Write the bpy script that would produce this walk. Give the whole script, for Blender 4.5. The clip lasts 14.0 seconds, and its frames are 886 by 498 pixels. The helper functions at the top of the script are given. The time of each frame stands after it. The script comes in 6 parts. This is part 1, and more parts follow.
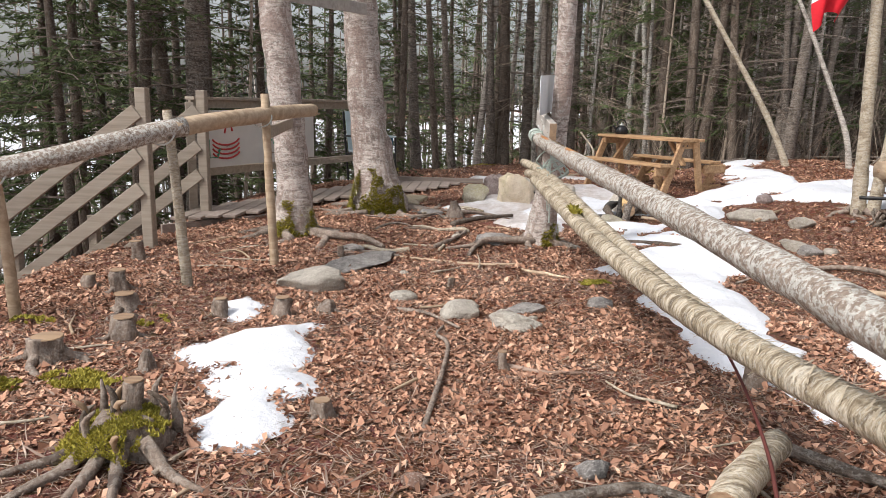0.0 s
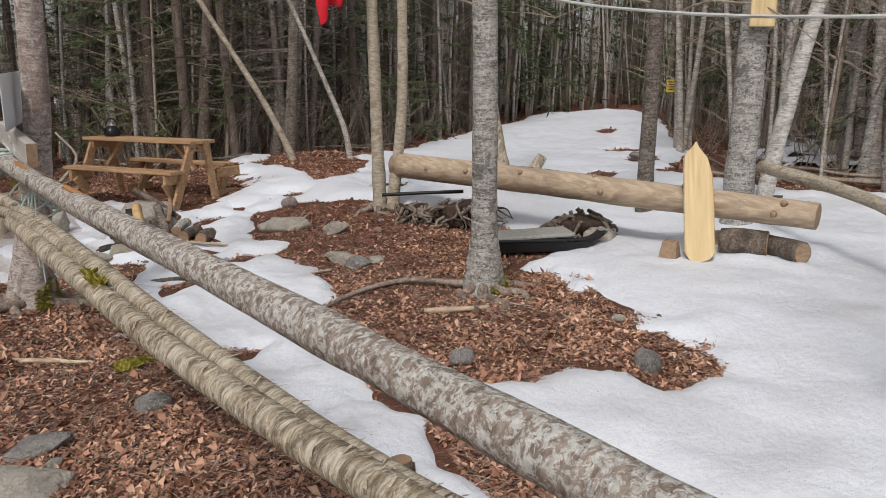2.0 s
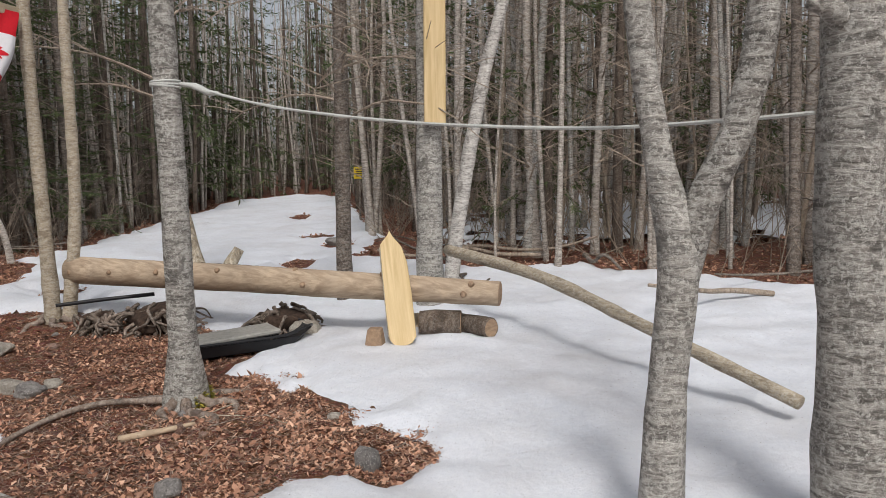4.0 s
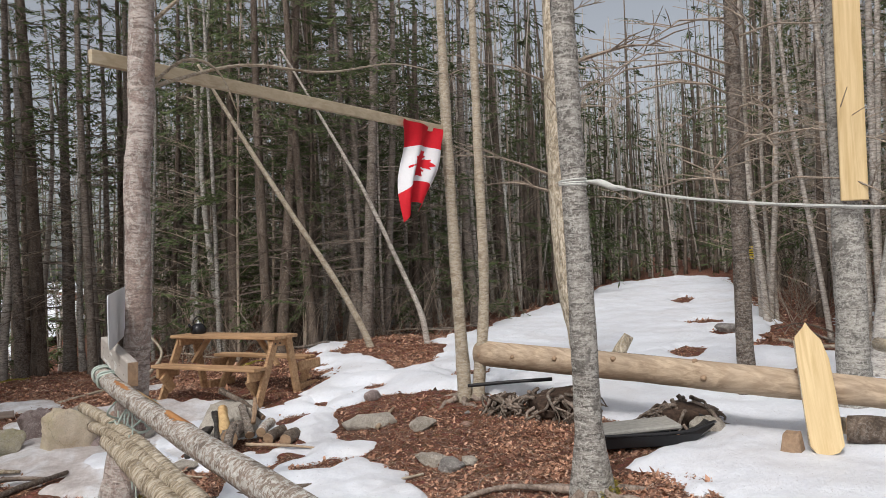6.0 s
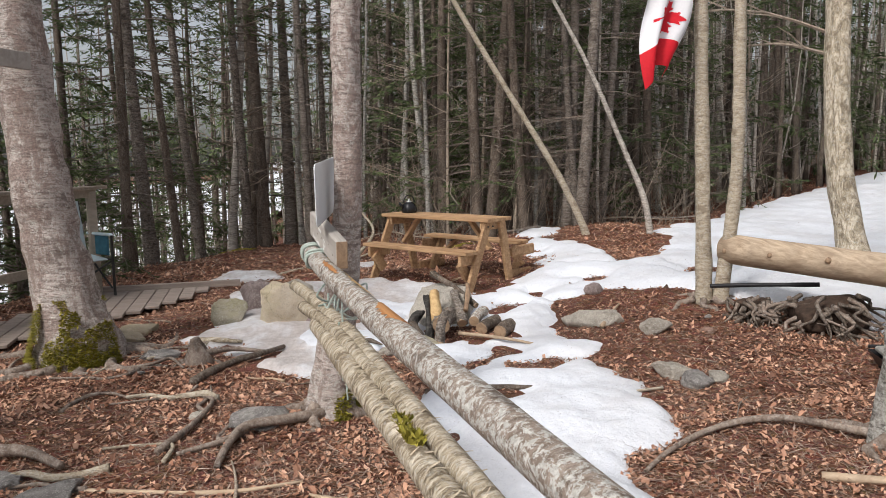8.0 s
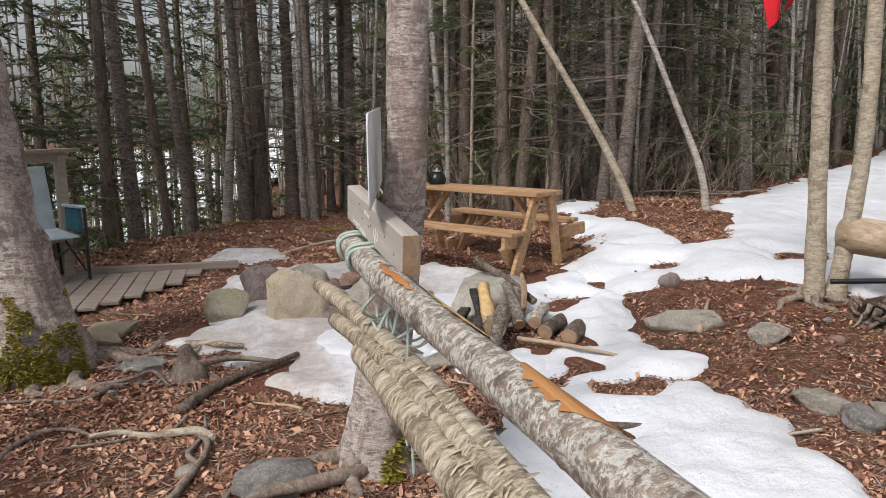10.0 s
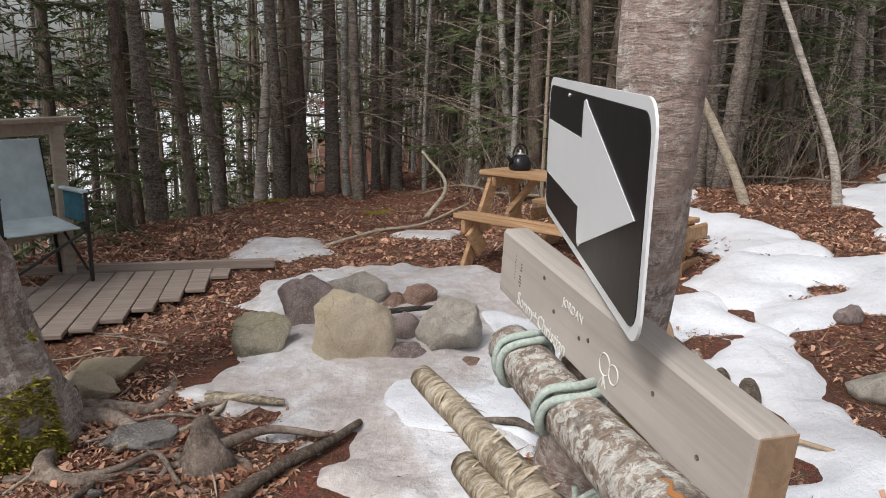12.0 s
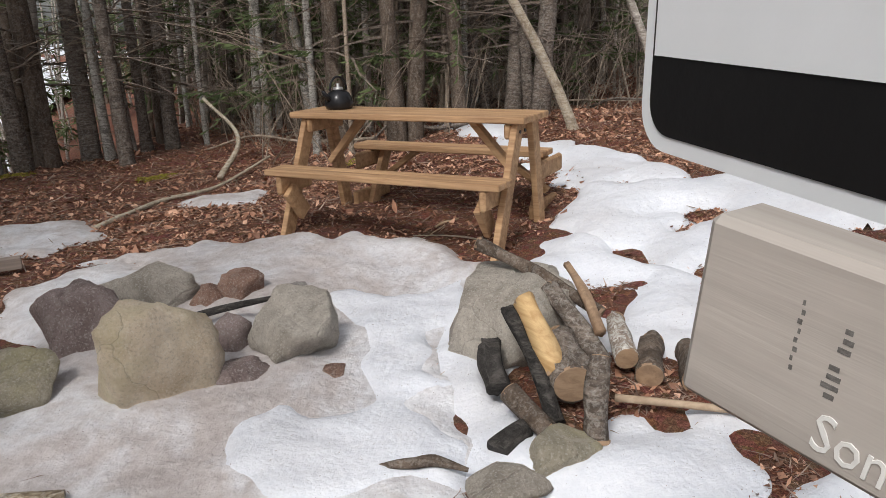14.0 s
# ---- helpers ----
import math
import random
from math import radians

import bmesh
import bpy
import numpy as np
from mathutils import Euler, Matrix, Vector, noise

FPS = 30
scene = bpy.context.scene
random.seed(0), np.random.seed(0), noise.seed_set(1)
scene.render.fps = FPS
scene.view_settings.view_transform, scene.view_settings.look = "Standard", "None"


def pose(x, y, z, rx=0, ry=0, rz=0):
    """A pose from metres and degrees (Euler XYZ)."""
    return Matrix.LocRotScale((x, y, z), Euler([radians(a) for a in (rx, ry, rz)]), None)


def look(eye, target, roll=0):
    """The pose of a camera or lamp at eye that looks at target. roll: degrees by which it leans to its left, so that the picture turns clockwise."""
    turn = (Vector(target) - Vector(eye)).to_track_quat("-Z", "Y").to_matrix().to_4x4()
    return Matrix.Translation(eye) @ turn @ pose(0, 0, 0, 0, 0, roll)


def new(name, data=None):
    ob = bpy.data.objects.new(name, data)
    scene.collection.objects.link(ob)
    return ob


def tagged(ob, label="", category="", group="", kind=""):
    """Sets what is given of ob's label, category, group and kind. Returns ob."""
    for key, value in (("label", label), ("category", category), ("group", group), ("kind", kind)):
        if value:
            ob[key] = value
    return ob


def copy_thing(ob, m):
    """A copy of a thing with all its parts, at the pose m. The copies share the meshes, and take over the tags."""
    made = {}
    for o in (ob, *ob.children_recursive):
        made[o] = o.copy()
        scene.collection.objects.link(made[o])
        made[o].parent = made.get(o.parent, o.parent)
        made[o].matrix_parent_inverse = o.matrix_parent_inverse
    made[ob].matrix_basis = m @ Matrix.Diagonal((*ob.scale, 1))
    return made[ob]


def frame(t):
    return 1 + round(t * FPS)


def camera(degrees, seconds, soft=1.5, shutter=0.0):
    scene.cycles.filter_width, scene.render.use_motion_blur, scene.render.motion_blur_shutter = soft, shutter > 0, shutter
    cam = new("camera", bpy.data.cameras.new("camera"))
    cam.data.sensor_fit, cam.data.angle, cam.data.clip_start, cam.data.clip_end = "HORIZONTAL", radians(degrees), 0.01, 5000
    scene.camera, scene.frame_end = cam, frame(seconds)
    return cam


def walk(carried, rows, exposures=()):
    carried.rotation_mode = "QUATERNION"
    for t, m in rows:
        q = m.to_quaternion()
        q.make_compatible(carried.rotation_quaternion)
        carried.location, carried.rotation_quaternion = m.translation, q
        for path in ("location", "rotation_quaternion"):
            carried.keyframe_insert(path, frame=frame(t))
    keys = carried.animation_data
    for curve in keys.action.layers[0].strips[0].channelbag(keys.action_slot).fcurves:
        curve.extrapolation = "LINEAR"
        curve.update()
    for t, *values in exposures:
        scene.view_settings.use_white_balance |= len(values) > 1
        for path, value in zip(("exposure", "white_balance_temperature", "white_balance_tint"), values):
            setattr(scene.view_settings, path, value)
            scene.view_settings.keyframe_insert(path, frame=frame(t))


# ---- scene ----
cam = camera(62.2, 14.0, 0.6)

PATH = [
    (0, (0.203, 0.301, 1.14), (0.1, 2.26, 0.751), 1.2),
    (0.5, (0.209, 0.622, 1.216), (0.463, 2.563, 0.808), 0.4),
    (1, (0.115, 0.96, 1.24), (0.687, 2.829, 0.819), -0.0),
    (1.5, (0.117, 1.25, 1.292), (0.951, 3.019, 0.87), 0.1),
    (2, (0.221, 1.577, 1.288), (1.361, 3.168, 0.877), 0.6),
    (2.5, (0.253, 1.712, 1.33), (1.687, 3.04, 0.904), 0.7),
    (2.7, (0.26, 1.726, 1.32), (1.801, 2.929, 0.897), 1.0),
    (4.8, (0.246, 1.626, 1.446), (1.944, 2.682, 1.41), -3.0),
    (5, (0.209, 1.663, 1.46), (1.806, 2.867, 1.472), -2.7),
    (5.5, (0.135, 1.749, 1.472), (1.415, 3.284, 1.547), -2.4),
    (6, (0.155, 1.835, 1.459), (1.178, 3.553, 1.509), -2.2),
    (6.5, (0.162, 1.973, 1.418), (1.106, 3.736, 1.389), -1.5),
    (7, (0.211, 2.145, 1.397), (1.022, 3.97, 1.288), -1.1),
    (7.5, (0.297, 2.43, 1.4), (0.945, 4.313, 1.218), -1.2),
    (8, (0.304, 2.69, 1.39), (0.818, 4.608, 1.145), -1.1),
    (8.2, (0.29, 2.775, 1.375), (0.785, 4.697, 1.127), -1.0),
    (10.3, (0.24, 4.27, 1.33), (0.77, 6.167, 0.985), -0.4),
    (10.5, (0.255, 4.421, 1.333), (0.784, 6.317, 0.978), -0.4),
    (11, (0.252, 4.76, 1.319), (0.765, 6.656, 0.938), -0.6),
    (11.5, (0.18, 5.189, 1.392), (0.662, 7.088, 0.988), -0.1),
    (12, (0.193, 5.546, 1.378), (0.644, 7.449, 0.958), 0.7),
    (12.5, (0.228, 5.897, 1.365), (0.714, 7.79, 0.941), 1.8),
    (13, (0.163, 6.173, 1.299), (0.754, 8.037, 0.877), 1.6),
    (13.5, (0.208, 6.424, 1.263), (0.96, 8.221, 0.811), 0.0),
    (14, (0.262, 6.653, 1.225), (1.226, 8.311, 0.657), -2.0),
]
walk(cam, [(t, look(eye, target, roll)) for t, eye, target, roll in PATH],
     [(0, 0.5), (0.5, 0.12), (1, -0.25), (2, -0.24), (2.5, -0.22), (5, -0.24), (6.5, 0.1), (8, 0.18), (11, 0.12), (13.5, 0.1), (14, 0.0)])

# ---- world and light: bright overcast spring day ----
SUN_EL, SUN_AZ = radians(50), radians(-142)
world = bpy.data.worlds.new("overcast_sky")
scene.world = world
world.use_nodes = True
wn = world.node_tree
sky = wn.nodes.new("ShaderNodeTexSky")
sky.sky_type = 'NISHITA'
sky.sun_disc = False
sky.sun_elevation, sky.sun_rotation = SUN_EL, radians(90) - SUN_AZ
sky.air_density, sky.dust_density, sky.ozone_density = 1.0, 4.0, 1.0
haze = wn.nodes.new("ShaderNodeHueSaturation")
haze.inputs["Saturation"].default_value = 0.35
wn.links.new(sky.outputs[0], haze.inputs["Color"])
wn.links.new(haze.outputs[0], wn.nodes["Background"].inputs[0])
wn.nodes["Background"].inputs[1].default_value = 0.13
sun_data = bpy.data.lights.new("sun", 'SUN')
sun_data.energy, sun_data.angle, sun_data.color = 2.0, radians(12), (1.0, 0.96, 0.91)
sun = new("sun", sun_data)
sun.matrix_world = look((math.cos(SUN_EL) * math.cos(SUN_AZ) * 40, math.cos(SUN_EL) * math.sin(SUN_AZ) * 40, math.sin(SUN_EL) * 40), (0, 0, 0))


# ---- material helpers ----
class Nodes:
    def __init__(self, name):
        self.mat = bpy.data.materials.new(name)
        self.mat.use_nodes = True
        self.nt = self.mat.node_tree
        self.bsdf = self.nt.nodes["Principled BSDF"]
        self.bsdf.inputs["Specular IOR Level"].default_value = 0.3
        co = self.nt.nodes.new("ShaderNodeTexCoord")
        info = self.nt.nodes.new("ShaderNodeObjectInfo")
        self.random = info.outputs["Random"]
        mul = self.nt.nodes.new("ShaderNodeMath")
        mul.operation = 'MULTIPLY'
        mul.inputs[1].default_value = 37.0
        self.nt.links.new(self.random, mul.inputs[0])
        add = self.nt.nodes.new("ShaderNodeVectorMath")
        add.operation = 'ADD'
        self.nt.links.new(co.outputs["Object"], add.inputs[0])
        self.nt.links.new(mul.outputs[0], add.inputs[1])
        self.co = add.outputs[0]

    def put(self, value, socket):
        if isinstance(value, (int, float)):
            socket.default_value = value
        elif isinstance(value, tuple):
            socket.default_value = (*value, 1.0) if len(value) == 3 and socket.type == 'RGBA' else value
        else:
            self.nt.links.new(value, socket)

    def scaled(self, s):
        m = self.nt.nodes.new("ShaderNodeVectorMath")
        m.operation = 'MULTIPLY'
        self.nt.links.new(self.co, m.inputs[0])
        m.inputs[1].default_value = s
        return m.outputs[0]

    def noise(self, scale, detail=4.0, rough=0.6, vec=None, warp=0.0):
        n = self.nt.nodes.new("ShaderNodeTexNoise")
        n.inputs["Scale"].default_value, n.inputs["Detail"].default_value = scale, detail
        n.inputs["Roughness"].default_value, n.inputs["Distortion"].default_value = rough, warp
        self.nt.links.new(vec or self.co, n.inputs["Vector"])
        return n.outputs["Fac"]

    def cells(self, scale, out="Color", vec=None, feature='F1'):
        n = self.nt.nodes.new("ShaderNodeTexVoronoi")
        n.feature = feature
        n.inputs["Scale"].default_value = scale
        self.nt.links.new(vec or self.co, n.inputs["Vector"])
        return n.outputs[out]

    def bent(self, amount):
        """The coordinates, pushed about by a noise."""
        n = self.nt.nodes.new("ShaderNodeTexNoise")
        n.inputs["Scale"].default_value, n.inputs["Detail"].default_value = 3.0, 4.0
        self.nt.links.new(self.co, n.inputs["Vector"])
        m = self.nt.nodes.new("ShaderNodeVectorMath")
        m.operation = 'MULTIPLY_ADD'
        self.nt.links.new(n.outputs["Color"], m.inputs[0])
        m.inputs[1].default_value = (amount, amount, amount)
        self.nt.links.new(self.co, m.inputs[2])
        return m.outputs[0]

    def island(self):
        return self.nt.nodes.new("ShaderNodeNewGeometry").outputs["Random Per Island"]

    def ramp(self, fac, *stops):
        r = self.nt.nodes.new("ShaderNodeValToRGB")
        el = r.color_ramp.elements
        while len(el) < len(stops):
            el.new(0.5)
        for e, (p, c) in zip(el, stops):
            e.position = p
            e.color = (c, c, c, 1) if isinstance(c, (int, float)) else (*c, 1)
        self.put(fac, r.inputs[0])
        return r.outputs[0]

    def mix(self, fac, a, b, blend='MIX'):
        m = self.nt.nodes.new("ShaderNodeMix")
        m.data_type, m.blend_type = 'RGBA', blend
        self.put(fac, m.inputs[0])
        self.put(a, m.inputs[6])
        self.put(b, m.inputs[7])
        return m.outputs[2]

    def done(self, color, rough=0.8, bump=None, dist=0.01, strength=0.6, metal=0.0):
        self.put(color, self.bsdf.inputs["Base Color"])
        self.put(rough, self.bsdf.inputs["Roughness"])
        self.bsdf.inputs["Metallic"].default_value = metal
        if bump is not None:
            b = self.nt.nodes.new("ShaderNodeBump")
            b.inputs["Strength"].default_value, b.inputs["Distance"].default_value = strength, dist
            self.put(bump, b.inputs["Height"])
            self.nt.links.new(b.outputs[0], self.bsdf.inputs["Normal"])
        return self.mat


def litter_material():
    n = Nodes("leaf_litter")
    big = n.noise(1.1, 5)
    fine = n.noise(60, 8, 0.85, warp=1.4)
    cell = n.cells(26, "Color")
    base = n.ramp(fine, (0.36, (0.035, 0.018, 0.013)), (0.5, (0.19, 0.082, 0.053)), (0.64, (0.48, 0.27, 0.18)))
    tint = n.mix(0.4, base, n.mix(0.55, cell, (0.3, 0.13, 0.075)), 'OVERLAY')
    patch = n.mix(n.ramp(big, (0.45, 0.0), (0.62, 1.0)), tint, n.mix(0.5, tint, (0.11, 0.05, 0.035)))
    return n.done(patch, 0.92, n.noise(45, 5, 0.75), 0.03, 1.0)


def snow_material():
    n = Nodes("old_snow")
    fine = n.noise(26, 5, 0.7)
    dirt = n.ramp(n.noise(0.9, 6, 0.65), (0.44, 0.0), (0.72, 0.45))
    speck = n.ramp(n.noise(90, 2, 0.5), (0.7, 0.0), (0.76, 0.8))
    col = n.mix(dirt, n.ramp(fine, (0.3, (0.69, 0.72, 0.785)), (0.7, (0.775, 0.8, 0.85))), (0.5, 0.47, 0.46))
    col = n.mix(speck, col, (0.16, 0.11, 0.08))
    n.bsdf.inputs["Subsurface Weight"].default_value = 0.0
    return n.done(col, 0.55, n.noise(17, 6, 0.7), 0.02, 0.7)


def ice_material():
    n = Nodes("dirty_ice_snow")
    zone = n.ramp(n.noise(0.9, 7, 0.7, warp=0.5), (0.44, 0.0), (0.58, 1.0))
    fine = n.noise(18, 6, 0.7)
    icy = n.ramp(fine, (0.32, (0.42, 0.375, 0.36)), (0.68, (0.62, 0.58, 0.57)))
    white = n.ramp(fine, (0.3, (0.64, 0.64, 0.67)), (0.7, (0.79, 0.8, 0.83)))
    dirt = n.ramp(n.noise(5.0, 7, 0.75), (0.5, 0.0), (0.68, 0.5))
    speck = n.ramp(n.noise(70, 3, 0.6), (0.68, 0.0), (0.74, 0.7))
    col = n.mix(dirt, n.mix(zone, icy, white), (0.38, 0.33, 0.31))
    return n.done(n.mix(speck, col, (0.13, 0.09, 0.07)), 0.4, n.mix(0.4, n.noise(9, 6, 0.7), n.noise(30, 6, 0.7)), 0.04, 0.75)


def bark_material(name, dark, mid, light, rings=0.5, lichen=0.4, along=2, vertical=False, spread=0.5, plates=None):
    """Bark: plates and bands across the stem's axis (or along it), flakes, lichen."""
    n = Nodes(name)
    coarse, fine = [7.0] * 3, [24.0] * 3
    coarse[along], fine[along] = (1.8, 5.0) if vertical else (30.0, 95.0)
    bands = n.noise(1.0, 6, 0.7, vec=n.scaled(tuple(coarse)), warp=1.1)
    flakes = n.noise(1.0, 4, 0.7, vec=n.scaled(tuple(fine)))
    grain = n.noise(70, 5, 0.75)
    col = n.ramp(bands, (0.4, dark), (0.5, mid), (0.6, light))
    col = n.mix(rings, n.ramp(grain, (0.38, mid), (0.62, light)), col)
    col = n.mix(0.7, col, n.ramp(flakes, (0.36, (0.42, 0.38, 0.35)), (0.5, (1, 1, 1))), 'MULTIPLY')
    blot = n.ramp(n.noise(46, 6, 0.78, warp=0.5), (spread, 0.0), (spread + 0.06, lichen))
    col = n.mix(blot, col, n.ramp(grain, (0.35, (0.46, 0.45, 0.41)), (0.65, (0.8, 0.79, 0.75))))
    spots = n.ramp(n.noise(6.5, 5, 0.65), (0.59, 0.0), (0.64, 0.7))
    col = n.mix(spots, col, dark)
    if plates:
        shed = n.noise(3.2, 8, 0.78, vec=n.scaled((1.6, 1.6, 0.8)), warp=0.9)
        col = n.mix(n.ramp(shed, (0.5, 0.0), (0.56, 0.7)), col, n.ramp(grain, (0.36, dark), (0.64, plates)))
    hue = n.mix(0.15, col, n.ramp(n.random, (0.0, dark), (1.0, light)))
    return n.done(hue, 0.9, n.mix(0.5, bands, n.mix(0.5, flakes, grain)), 0.025, 1.0)


def wood_material(name, dark, light, grey=0.0, along=0, scale=1.0):
    n = Nodes(name)
    s = [26.0 * scale] * 3
    s[along] = 1.3 * scale
    grain = n.noise(1.0, 6, 0.65, vec=n.scaled(tuple(s)), warp=0.5)
    blotch = n.noise(3.2, 4)
    col = n.ramp(grain, (0.38, dark), (0.62, light))
    col = n.mix(n.ramp(blotch, (0.4, 0.0), (0.7, 0.5)), col, n.mix(0.5, dark, light))
    knots = n.ramp(n.cells(2.6, "Distance"), (0.02, 0.85), (0.07, 0.0))
    col = n.mix(knots, col, n.mix(0.5, dark, (0.02, 0.012, 0.008)))
    if grey:
        col = n.mix(n.ramp(n.noise(7, 5), (0.35, grey), (0.65, grey * 0.4)), col, (0.3, 0.29, 0.27))
    shade = n.mix(0.2, col, n.ramp(n.random, (0.0, dark), (1.0, light)))
    return n.done(shade, 0.72, grain, 0.004, 0.5)


def rock_material(name, dark, light, moss=0.0):
    n = Nodes(name)
    col = n.ramp(n.noise(4, 8, 0.72, warp=0.6), (0.38, dark), (0.62, light))
    col = n.mix(n.ramp(n.noise(95, 3, 0.6), (0.52, 0.0), (0.66, 0.35)), col, n.mix(0.5, dark, (0.03, 0.03, 0.03)))
    col = n.mix(n.ramp(n.noise(120, 2, 0.5), (0.56, 0.0), (0.66, 0.5)), col, n.mix(0.5, light, (0.8, 0.78, 0.74)))
    if moss:
        col = n.mix(n.ramp(n.noise(4.5, 5), (0.46, 0.0), (0.62, moss)), col, n.mix(0.5, light, (0.4, 0.37, 0.08)))
    crack = n.cells(2.3, "Distance", feature='DISTANCE_TO_EDGE', vec=n.bent(0.35))
    col = n.mix(n.ramp(crack, (0.0, 0.3), (0.007, 0.0)), col, (0.07, 0.055, 0.045))
    col = n.mix(n.ramp(n.noise(11, 7, 0.8, warp=0.7), (0.52, 0.0), (0.66, 0.4)), col, n.mix(0.55, light, (0.75, 0.73, 0.68)))
    low = n.ramp(crack, (0.0, 0.0), (0.02, 1.0))
    return n.done(col, 0.88, n.mix(0.08, n.mix(0.5, n.noise(40, 7, 0.8), n.noise(9, 6, 0.7)), low), 0.06, 1.0)


def leaf_material(name, *stops):
    n = Nodes(name)
    col = n.ramp(n.island(), *stops)
    col = n.mix(0.3, col, n.ramp(n.noise(3.0, 3), (0.35, stops[0][1]), (0.65, stops[-1][1])))
    return n.done(col, 0.75)


def plain_material(name, color, rough=0.6, metal=0.0, vary=0.25, scale=22):
    n = Nodes(name)
    dark = tuple(c * (1 - vary) for c in color)
    col = n.ramp(n.noise(scale, 5, 0.65), (0.3, dark), (0.7, color))
    return n.done(col, rough, n.noise(scale * 3, 4), 0.003, 0.3, metal)


LITTER, SNOW, ICE = litter_material(), snow_material(), ice_material()
BARK_MAPLE = bark_material("pinkish_grey_bark", (0.13, 0.095, 0.08), (0.43, 0.355, 0.32), (0.68, 0.6, 0.56), 0.8, 0.65, 2, False, 0.5, (0.36, 0.24, 0.2))
BARK_BIRCH = bark_material("banded_grey_bark", (0.085, 0.078, 0.07), (0.3, 0.28, 0.255), (0.54, 0.52, 0.48), 0.85, 0.65, 2, False, 0.5)
BARK_SAPLING = bark_material("tan_sapling_bark", (0.2, 0.15, 0.1), (0.42, 0.35, 0.26), (0.58, 0.51, 0.4), 0.6, 0.35)
BARK_DARK = bark_material("dark_conifer_bark", (0.026, 0.018, 0.013), (0.085, 0.061, 0.045), (0.2, 0.155, 0.122), 0.5, 0.15, 2, True)
BARK_GREY = bark_material("grey_forest_bark", (0.035, 0.026, 0.02), (0.12, 0.093, 0.075), (0.28, 0.235, 0.2), 0.7, 0.25)
BARK_LOG = bark_material("lichened_log_bark", (0.09, 0.063, 0.048), (0.28, 0.215, 0.17), (0.46, 0.38, 0.32), 0.4, 1.0, 1, False, 0.475)
BARK_PEEL = bark_material("peeling_birch_bark", (0.13, 0.09, 0.05), (0.44, 0.36, 0.25), (0.76, 0.69, 0.57), 0.85, 0.45, 1, False, 0.53)
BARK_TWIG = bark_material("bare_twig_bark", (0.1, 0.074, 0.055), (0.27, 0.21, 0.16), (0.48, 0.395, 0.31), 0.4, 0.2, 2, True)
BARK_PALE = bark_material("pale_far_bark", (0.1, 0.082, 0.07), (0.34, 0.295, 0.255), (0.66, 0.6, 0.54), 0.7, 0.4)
BARK_DEAD = bark_material("dead_spruce_twig", (0.035, 0.026, 0.02), (0.11, 0.083, 0.066), (0.26, 0.205, 0.165), 0.4, 0.2, 2, True)
BARK_WHITE = bark_material("white_birch_bark", (0.12, 0.1, 0.09), (0.5, 0.46, 0.42), (0.8, 0.77, 0.73), 0.75, 0.6)
ROOT = bark_material("weathered_root", (0.06, 0.042, 0.034), (0.19, 0.14, 0.11), (0.36, 0.29, 0.24), 0.4, 0.2, 2, True)
STRIPPED = wood_material("stripped_rail_wood", (0.3, 0.2, 0.12), (0.55, 0.42, 0.29), 0.25)
LOGWOOD = wood_material("peeled_log_wood", (0.22, 0.145, 0.09), (0.58, 0.45, 0.32), 0.22, 1)
FRESH = wood_material("fresh_sawn_wood", (0.56, 0.4, 0.2), (0.74, 0.58, 0.34), 0.0, 2)
TABLEWOOD = wood_material("oiled_table_wood", (0.27, 0.145, 0.07), (0.58, 0.37, 0.2), 0.1)
GREYWOOD = wood_material("weathered_grey_board", (0.27, 0.24, 0.215), (0.52, 0.475, 0.435), 0.45, 0, 0.6)
STAIRWOOD = wood_material("weathered_stair_wood", (0.25, 0.2, 0.155), (0.42, 0.36, 0.29), 0.3)
DECKWOOD = wood_material("worn_deck_plank", (0.2, 0.155, 0.13), (0.36, 0.29, 0.25), 0.2)
CUTWOOD = wood_material("cut_wood_end", (0.2, 0.12, 0.07), (0.42, 0.28, 0.17), 0.2)
ROCK_GREY = rock_material("grey_granite", (0.16, 0.15, 0.145), (0.4, 0.37, 0.35))
ROCK_PALE = rock_material("pale_granite", (0.36, 0.32, 0.27), (0.62, 0.57, 0.5))
ROCK_YELLOW = rock_material("yellowish_stone", (0.6, 0.48, 0.34), (0.82, 0.71, 0.57), 0.45)
ROCK_RED = rock_material("reddish_stone", (0.2, 0.11, 0.08), (0.42, 0.27, 0.21))
ROCK_PURPLE = rock_material("mauve_grey_stone", (0.25, 0.19, 0.18), (0.46, 0.37, 0.355))
ROCK_MOSSY = rock_material("lichened_stone", (0.3, 0.27, 0.2), (0.54, 0.49, 0.39), 0.5)
MOSS = leaf_material("green_moss", (0.0, (0.13, 0.125, 0.018)), (0.5, (0.3, 0.26, 0.035)), (1.0, (0.48, 0.41, 0.08)))
NEEDLES = leaf_material("conifer_needles", (0.0, (0.03, 0.046, 0.018)), (0.5, (0.075, 0.105, 0.04)), (1.0, (0.15, 0.185, 0.075)))
LEAVES = leaf_material("dead_leaves", (0.0, (0.085, 0.034, 0.021)), (0.4, (0.26, 0.108, 0.064)), (0.75, (0.5, 0.255, 0.16)), (1.0, (0.8, 0.52, 0.37)))
TWIGS = leaf_material("dead_twigs", (0.0, (0.08, 0.045, 0.033)), (0.5, (0.24, 0.15, 0.11)), (1.0, (0.56, 0.44, 0.36)))
CHAR = bark_material("charcoal", (0.004, 0.004, 0.004), (0.02, 0.019, 0.018), (0.11, 0.1, 0.092), 0.6, 0.0)
BLACK = plain_material("black_plastic", (0.02, 0.02, 0.022), 0.4)
